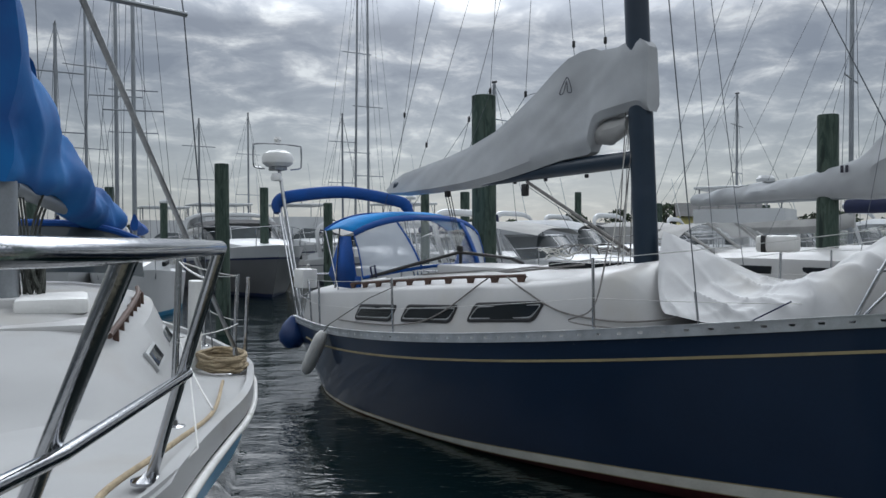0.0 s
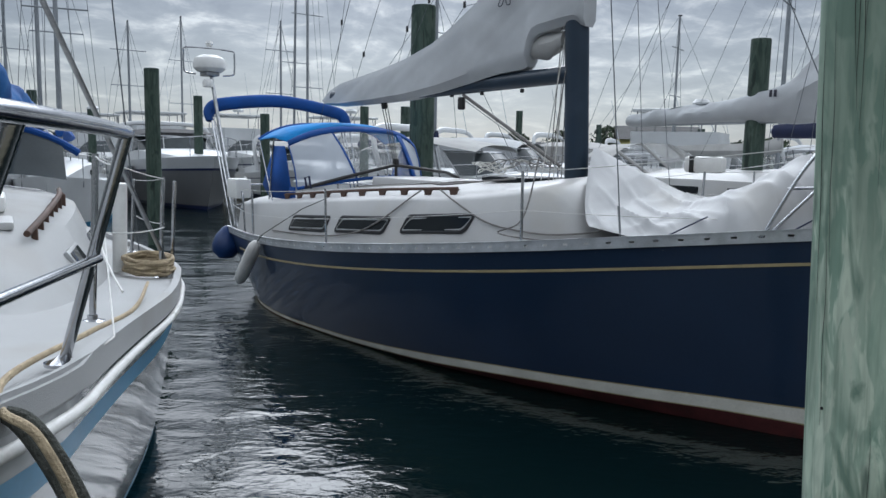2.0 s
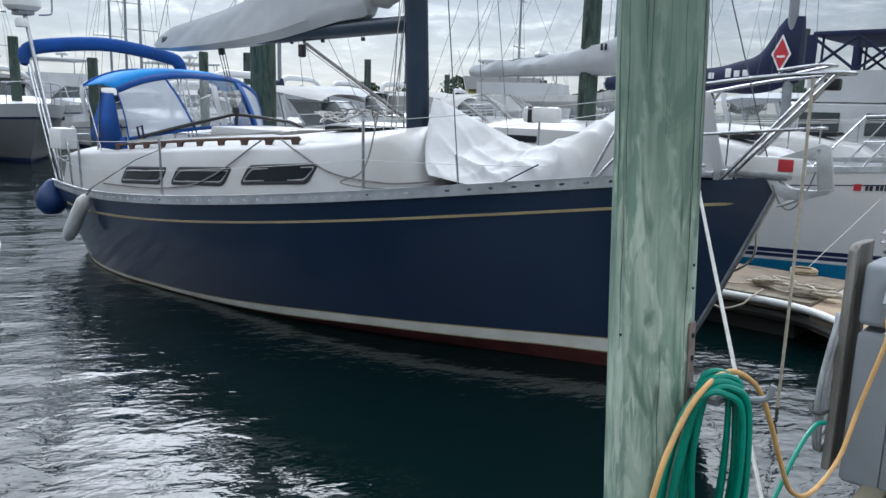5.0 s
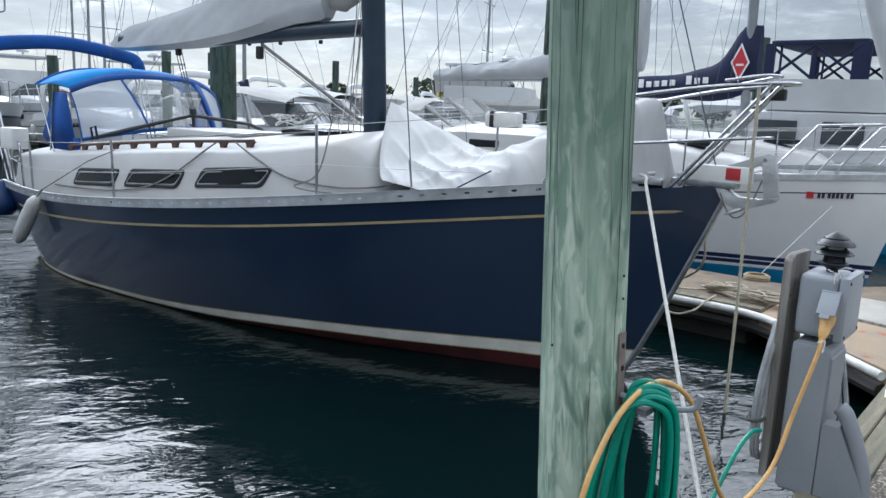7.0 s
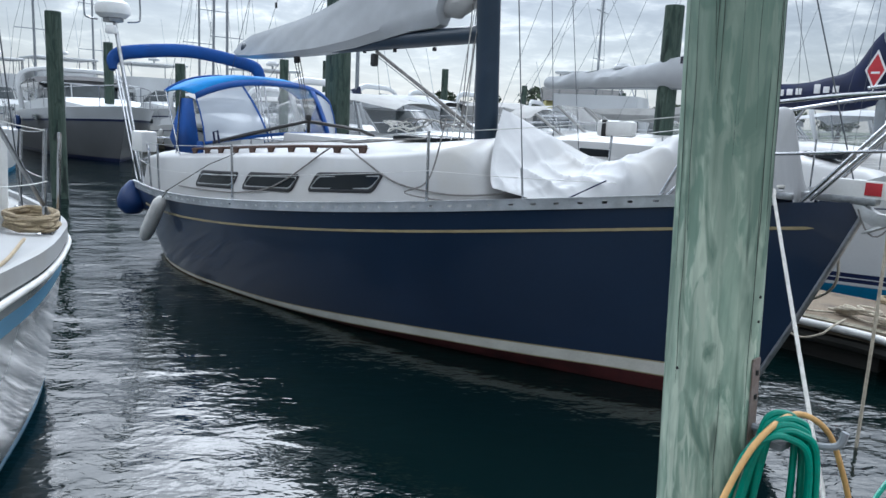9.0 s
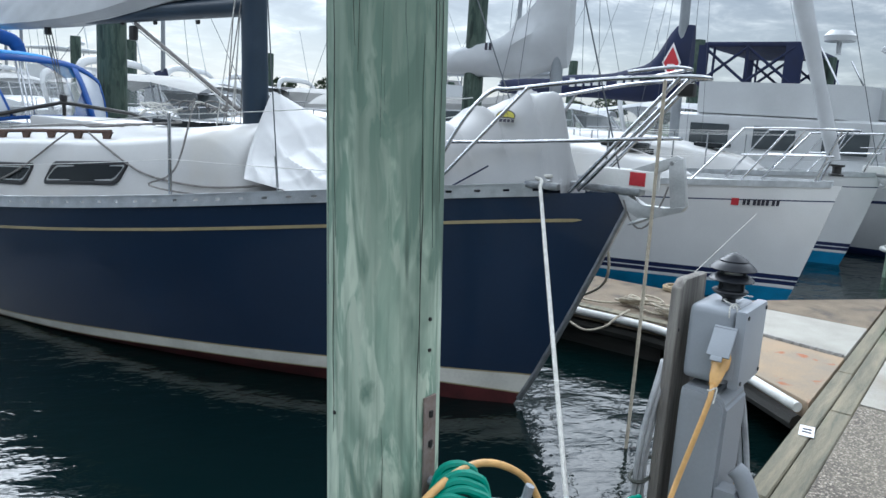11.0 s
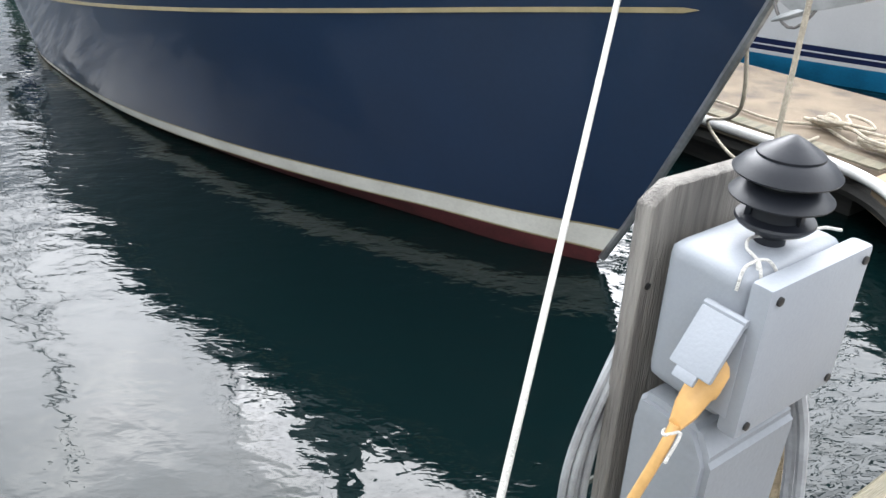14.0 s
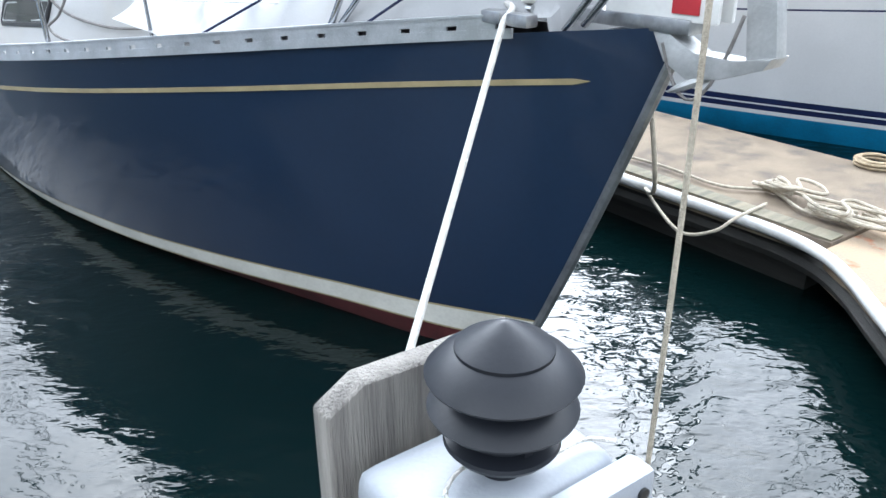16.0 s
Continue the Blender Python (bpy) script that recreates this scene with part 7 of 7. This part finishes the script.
        for side in (1, -1):
            for k in range(3):
                xa = x1 + tall + 0.25 + k * (length * 0.86 - x1 - tall) / 3.1
                part("window", box((-xa - 0.75, side * hb * 0.83 - 0.02, dh - 0.62), (-xa, side * hb * 0.83 + 0.02, dh - 0.2), 0.02), M["far_glass"], b)
        bz = dh
        part("bridge_coaming", loft([[(-a, s * hb * w, z) for s, z in ((1, bz), (1.04, bz + 0.6), (-1.04, bz + 0.6), (-1, bz))] for a, w in ((x1 + tall + 0.4, 0.60), (x1 + tall + 0.9, 0.76), (length * 0.82, 0.76))]), M["far_white"], b, "white flybridge")
        tp = bz + 1.25
        fwd = 0.9 if canvas == "canvas_navy" else 0.0
        part("bridge_top", box((-length * 0.82, -hb * 0.78, tp), (-x1 - tall - 0.7 - fwd, hb * 0.78, tp + 0.10), 0.04), M[canvas], b, "canvas-covered bridge top")
        for side in (1, -1):
            for a in (x1 + tall + 0.9 + fwd, length * 0.66, length * 0.8):
                part("bridge_post", tube([(-a, side * hb * 0.74, bz + 0.55), (-a, side * hb * 0.74, tp)], 0.025, 6), M["steel"] if canvas != "canvas_navy" else M["canvas_navy"], b)
            part("bridge_brace", tube([(-x1 - tall - 0.9, side * hb * 0.74, bz + 0.6), (-length * 0.6, side * hb * 0.74, tp)], 0.018, 6), M["steel"], b)
            if canvas == "canvas_navy":
                a0, a1 = x1 + tall + 0.8 + fwd, length * 0.82
                am = (a0 + a1) / 2
                for p, q in (((a0, bz + 0.6), (am, tp)), ((am, bz + 0.6), (a0, tp)), ((am, bz + 0.6), (a1, tp)), ((a1, bz + 0.6), (am, tp))):
                    part("bridge_brace", tube([(-p[0], side * hb * 0.77, p[1]), (-q[0], side * hb * 0.77, q[1])], 0.03, 6), M["canvas_navy"], b)
                for a, w in ((a0, 0.16), (am, 0.03), (a1, 0.10)):
                    part("bridge_panel", box((-a - w, side * hb * 0.77 - 0.02, bz + 0.5), (-a + w, side * hb * 0.77 + 0.02, tp + 0.04), 0.01), M["canvas_navy"], b)
            elif canvas != "far_white":
                v = part("bridge_curtain", loft([[Vector((-a, side * hb * 0.755, bz + 0.6)) for a in (length * 0.6, length * 0.8)], [Vector((-a, side * hb * 0.755, tp)) for a in (length * 0.6, length * 0.8)]], False, False), M["vinyl"], b)
                v.visible_shadow = False
        part("radar", lathe([(0, 0), (0.28, 0), (0.3, 0.1), (0.2, 0.2), (0, 0.22)], 16, None, (-length * 0.6, 0, tp + 0.25)), M["far_white"], b, "white radar dome")
        part("radar_mast", tube([(-length * 0.6, 0, tp), (-length * 0.6, 0, tp + 0.3)], 0.05, 6), M["far_white"], b)
        part("antenna", tube([(-length * 0.7, hb * 0.6, tp), (-length * 0.78, hb * 0.6, tp + 2.6)], 0.012, 5), M["far_white"], b)
    # bow rail
    for side in (1, -1):
        pts = [(-a, side * max(0.02, bs(a) - 0.08), zs(a) + 0.62) for a in np.linspace(0.05, length * 0.5, 9)]
        part("bow_rail", tube(pts, 0.014, 6), M["steel"], b)
        for p in pts[1:8:2]:
            part("rail_post", tube([p, (p[0], p[1], p[2] - 0.64)], 0.012, 6), M["steel"], b)
        for a in (0.55, 0.8):
            f = part("fender", lathe([(0, 0), (0.08, -0.05), (0.11, -0.15), (0.11, -0.5), (0.07, -0.6), (0, -0.62)], 12, None, (-length * a, side * (bs(length * a) + 0.1), zs(length * a) - 0.15)), M["fender_blue"] if a < 0.6 else M["fender_white"], b)
        part("hull_window", box((-length * 0.42, side * (hb * 0.93) - 0.03, fb * 0.74), (-length * 0.34, side * hb * 0.93 + 0.04, fb * 0.84), 0.02), M["far_glass"], b)
    return b


# lower hull painted grey to show it in shade
cruiser(-14.0, 30.5, -64, 11.5, 3.9, "express", "white express cruiser with a shaded lower hull and a black canvas top", "far_white", "canvas_black", "far_shaded")
cruiser(-15.0, 43, -60, 11, 3.8, "fly", "white flybridge cruiser with an enclosed bridge", "far_white", "far_white")
cruiser(-9.2, 43, -60, 11, 3.8, "fly", "white trawler yacht with an open flybridge", "far_white", "far_white")
cruiser(-5.0, 32, -60, 8.5, 3.0, "arch", "white cabin cruiser with grey canvas", "far_white", "canvas_grey")
cruiser(-1.0, 36, -60, 9, 3.2, "fly", "white sport fishing boat with a hard top", "far_white", "far_white")
cruiser(1.8, 27, -40, 8.0, 2.9, "arch", "white express boat with grey side curtains", "far_white", "canvas_grey")
cruiser(8.2, 17.5, -32, 8.6, 3.1, "arch", "white express cruiser with grey canvas and steel bow rail", "far_white", "canvas_grey")
cruiser(10.6, 24.5, -30, 10, 3.4, "covered", "white cruiser wholly covered in pale canvas", "far_white", "cover_white")
cruiser(13.6, 27, -30, 9.5, 3.3, "express", "white express cruiser with black canvas", "far_white", "canvas_black")
cruiser(17.4, 26, -35, 9.5, 3.3, "covered", "white cruiser under a tan and grey cover", "far_white", "canvas_grey")
cruiser(21.5, 31, -30, 9, 3.2, "arch", "white cabin cruiser with pale canvas", "far_white", "cover_white")
cruiser(25.5, 27, -35, 9, 3.2, "fly", "white hard-top fishing boat", "far_white", "far_white")
cruiser(29.5, 30, -30, 9, 3.2, "arch", "white express boat with a grey canvas", "far_white", "canvas_grey")
cruiser(34.5, 24, -40, 9.5, 3.4, "arch", "white cruiser with a steel bow rail", "far_white", "cover_white")
cruiser(52.5, 17.8, -60, 9.5, 3.8, "fly", "white flybridge yacht with a navy bridge enclosure", "far_white", "canvas_navy")
cruiser(43.5, 20.5, -60, 10.5, 3.6, "arch", "white cruiser with clear side curtains and a white hard top", "far_white", "cover_white")
cruiser(62.0, 19, -60, 10, 3.6, "fly", "white cruiser with an open bridge", "far_white", "far_white")
cruiser(-23.5, 33, -60, 8.5, 3.0, "express", "dark-topped cruiser moored behind the white sloop", "far_white", "canvas_navy")
cruiser(-29.5, 32, -60, 9, 3.1, "arch", "white cruiser with blue canvas", "far_white", "canvas_blue")
cruiser(-19.0, 42, -60, 9, 3.1, "fly", "white boat with a radar mast", "far_white", "far_white")


def far_sailboat(az, d, heading, length, mast_h, label, canvas, tilt=0.0, spread=(0.45, 0.72), hullmat="far_white"):
    m = Matrix.Translation(at(az, d)) @ pose(0, 0, 0, 0, 0, heading) @ Matrix.Translation((length * 0.38, 0, 0))
    b = thing("sailboat", label, "sailboat", m, "far sailboats")
    hb = length * 0.16
    spec = dict(sheer=[(0, 0), (length * 0.08, hb * 0.35), (length * 0.3, hb * 0.85), (length * 0.55, hb), (length, hb * 0.7)], sheer_z=[(0, 1.3), (length * 0.5, 1.05), (length, 1.0)],
                wl=[(length * 0.06, 0), (length * 0.3, hb * 0.7), (length * 0.6, hb * 0.9), (length, hb * 0.5)], over=length * 0.06, counter=0.3, stations=18,
                levels=[(const(-0.4), 1), (const(0.0), 1), (const(0.12), 1), (lambda a, t: t * 0.8, 0), (lambda a, t: t, 0)])
    h, bs, zs = hull(b, spec, [M[hullmat], M["blue_bottom"]])
    deck_part(b, bs, zs, length, M["far_white"], 0.02, 0.06, 12)
    part("cabin", loft([[(-a, w, 1.0), (-a, w * 0.9, z), (-a, 0, z + 0.1), (-a, -w * 0.9, z), (-a, -w, 1.0)] for a, w, z in ((length * 0.2, 0.3, 1.25), (length * 0.3, hb * 0.6, 1.5), (length * 0.62, hb * 0.65, 1.5))]), M["far_white"], b)
    for side in (1, -1):
        part("window", box((-length * 0.55, side * hb * 0.6 - 0.03, 1.25), (-length * 0.35, side * hb * 0.6 + 0.05, 1.38), 0.02), M["dark_glass"], b)
        for a in (0.15, 0.45, 0.75):
            part("stanchion", tube([(-length * a, side * (bs(length * a) - 0.03), 1.0), (-length * a, side * (bs(length * a) - 0.03), 1.7)], 0.014, 5), M["steel"], b)
        part("lifeline", tube([(-length * 0.1, side * bs(length * 0.1), 1.8), (-length * 0.45, side * (bs(length * 0.45) - 0.03), 1.68), (-length * 0.95, side * bs(length * 0.95), 1.65)], 0.006, 5), M["wire_white"], b)
    mx = -length * 0.38
    top = Vector((mx - tilt * mast_h, 0, mast_h))
    part("mast", tube([(mx, 0, 1.3), top], [0.062, 0.045], 10), M["mast_grey"], b, "grey mast")
    for f in spread:
        z = 1.3 + (mast_h - 1.3) * f
        part("spreader", tube([(mx - tilt * z, -0.75, z), (mx - tilt * z, 0.75, z)], 0.022, 6), M["mast_grey"], b)
    for side in (1, -1):
        part("shroud", tube([(mx, side * hb * 0.9, 1.1), (mx, side * 0.75, 1.3 + (mast_h - 1.3) * spread[0]), top], 0.007, 5), M["wire"], b)
    part("forestay", tube([(-0.1, 0, 1.3), top], 0.007, 5), M["wire"], b)
    part("backstay", tube([(-length, 0, 1.1), top], 0.007, 5), M["wire"], b)
    part("boom", tube([(mx, 0, 2.2), (mx - length * 0.36, 0, 2.2)], 0.05, 8), M["mast_grey"], b)
    cover(b, [(-mx - 0.1, 2.65), (-mx + 0.4, 2.52), (-mx + length * 0.2, 2.42), (-mx + length * 0.36, 2.32)], [(-mx - 0.1, 2.2), (-mx + 0.5, 2.1), (-mx + length * 0.36, 2.12)], [(-mx - 0.1, 0.1), (-mx + 0.5, 0.17), (-mx + length * 0.36, 0.1)], M[canvas], "sail_cover", "", 14, 10, 0.03)
    part("masthead_instruments", box((top.x - 0.08, -0.01, top.z), (top.x + 0.10, 0.01, top.z + 0.06), 0.004), M["black"], b)
    return b


far_sailboat(-22.3, 25.0, -70, 8.5, 19, "white sailboat with royal blue canvas and two tall spars", "canvas_blue", 0.0, (0.28, 0.6))
far_sailboat(-21.2, 22.0, -75, 7.5, 15, "white sailboat with a blue cover behind the white sloop", "canvas_blue", 0.01, (0.3, 0.6))
far_sailboat(-26.0, 24, -60, 8.5, 8.0, "white sailboat with a short mast", "canvas_navy", 0.0, (0.55, 0.8))
far_sailboat(-21.2, 27, -70, 8.5, 8.2, "white sailboat with a bare mast", "canvas_navy", 0.0, (0.6, 0.8))
far_sailboat(-16.9, 37, -60, 8.5, 7.4, "small white sailboat in the far row", "canvas_grey", 0.0, (0.55, 0.8))
far_sailboat(-4.8, 35, -60, 9, 17, "white sailboat with double spreaders", "canvas_grey", 0.0, (0.22, 0.42))
far_sailboat(-5.8, 37, -60, 9, 17, "white sailboat with a raked mast", "canvas_grey", -0.03, (0.3, 0.6))
far_sailboat(-6.7, 38, -60, 8, 8.0, "small white sailboat with a short mast", "canvas_navy", 0.0, (0.5, 0.8))
far_sailboat(4.6, 22, -45, 8.5, 6.4, "white sailboat behind the blue sloop", "canvas_navy", 0.0, (0.55, 0.8))
far_sailboat(21.8, 36, -40, 8.5, 8.2, "white sailboat with a mast antenna", "canvas_grey", 0.0, (0.5, 0.8))
far_sailboat(28.8, 22, -40, 9, 13, "white sailboat beyond the pale sail cover", "canvas_grey", 0.0, (0.4, 0.7))
far_sailboat(-24.2, 30, -50, 8.5, 11, "white sailboat far behind", "canvas_grey", 0.0, (0.4, 0.7))
far_sailboat(-13.5, 45, -50, 8.5, 9, "white sailboat in the distance", "canvas_grey", 0.0, (0.4, 0.7))

# far floating docks
for k, (az, d, w) in enumerate(((0, 36, 60), (0, 47, 90))):
    fd = part("far_dock", box((-w / 2, -0.9, 0.0), (w / 2, 0.9, 0.42), 0.03), M["dock_timber"])
    fd.matrix_world = Matrix.Translation(at(6 + 10 * k, d)) @ pose(0, 0, 0, 0, 0, 8)
    tagged(fd, "long timber floating dock in the far row", "dock", kind="structure")

# low shore with trees and a house
shore = bmesh.new()
pts = [(-700, 190), (-300, 175), (-100, 150), (30, 120), (120, 95), (260, 40), (700, -60)]
rows = []
for x, y in pts:
    rows.append([(x, y, -0.5), (x + 2, y + 4, 0.9), (x + 20, y + 40, 2.2), (x + 120, y + 500, 3.0)])
land = part("ground", loft(rows, False, False, shore), M["leaf"])
tagged(land, "low wooded shore beyond the marina", "shore", kind="structure")


def tree(p, h, r):
    t = thing("tree", "dark leafy tree on the far shore", "tree", Matrix.Translation(p), "shore trees")
    part("trunk", tube([(0, 0, -0.5), (0.1, 0, h * 0.35), (0.0, 0.2, h * 0.7)], [0.35, 0.25, 0.1], 8), M["bark"], t)
    for q in (0.5, 2.4, 4.2):
        part("limb", tube([(0.05, 0, h * 0.35), (r * 0.5 * math.cos(q), r * 0.5 * math.sin(q), h * 0.62)], [0.16, 0.05], 6), M["bark"], t)
    vs, fs = [], []
    for k in range(420):
        u, v = random.uniform(0, 2 * math.pi), random.uniform(-0.8, 1)
        rr = r * (0.55 + 0.5 * random.random()) * (0.8 + 0.35 * math.sin(3 * u) * math.cos(2 * v))
        c = Vector((rr * math.cos(u) * math.sqrt(max(0, 1 - v * v)), rr * math.sin(u) * math.sqrt(max(0, 1 - v * v)), h * 0.64 + v * h * 0.34))
        a, b = Vector([random.gauss(0, 1) for _ in range(3)]).normalized(), Vector([random.gauss(0, 1) for _ in range(3)]).normalized()
        s = random.uniform(0.25, 0.6)
        i = len(vs)
        vs += [c - a * s, c + b * s * 0.6, c + a * s, c - b * s * 0.6]
        fs.append((i, i + 1, i + 2, i + 3))
    me = bpy.data.meshes.new("crown")
    me.from_pydata(vs, [], fs)
    me.materials.append(M["leaf"])
    cr_ = new("crown", me)
    cr_.parent = t
    return t


random.seed(21)
for k in range(34):
    az = -34 + k * 3.0 + random.uniform(-1, 1)
    if 19 < az < 23:
        continue
    d = (185 - abs(az - 10) * 0.3) if az < 8 else 150 - (az - 8) * 0.9
    tree(at(az, max(100, d + random.uniform(-8, 8))) + Vector((0, 0, 1.0)), random.uniform(5, 8.5) * (1.0 if 12 < az < 19 else 0.62), random.uniform(2.6, 4.2))
house = thing("house", "pale yellow clapboard house on the far shore", "house", Matrix.Translation(at(20.6, 118) + Vector((0, 0, 1.0))) @ pose(0, 0, 0, 0, 0, -15))
part("wall", box((-5.5, -4, 0), (5.5, 4, 3.6)), M["house_yellow"], house)
part("roof", loft([[(x, -4.5, 3.55), (x, 0, 5.6), (x, 4.5, 3.55), (x, 0, 5.3)] for x in (-6, 6)]), M["roof"], house)
for x in (-3.6, -1.0, 1.6, 4.0):
    wd = part("window", box((x - 0.5, -4.05, 1.2), (x + 0.5, -3.98, 2.6), 0.02), M["print_white"], house)
    part("pane", box((x - 0.4, -4.08, 1.3), (x + 0.4, -4.04, 2.5)), M["far_glass"], wd)
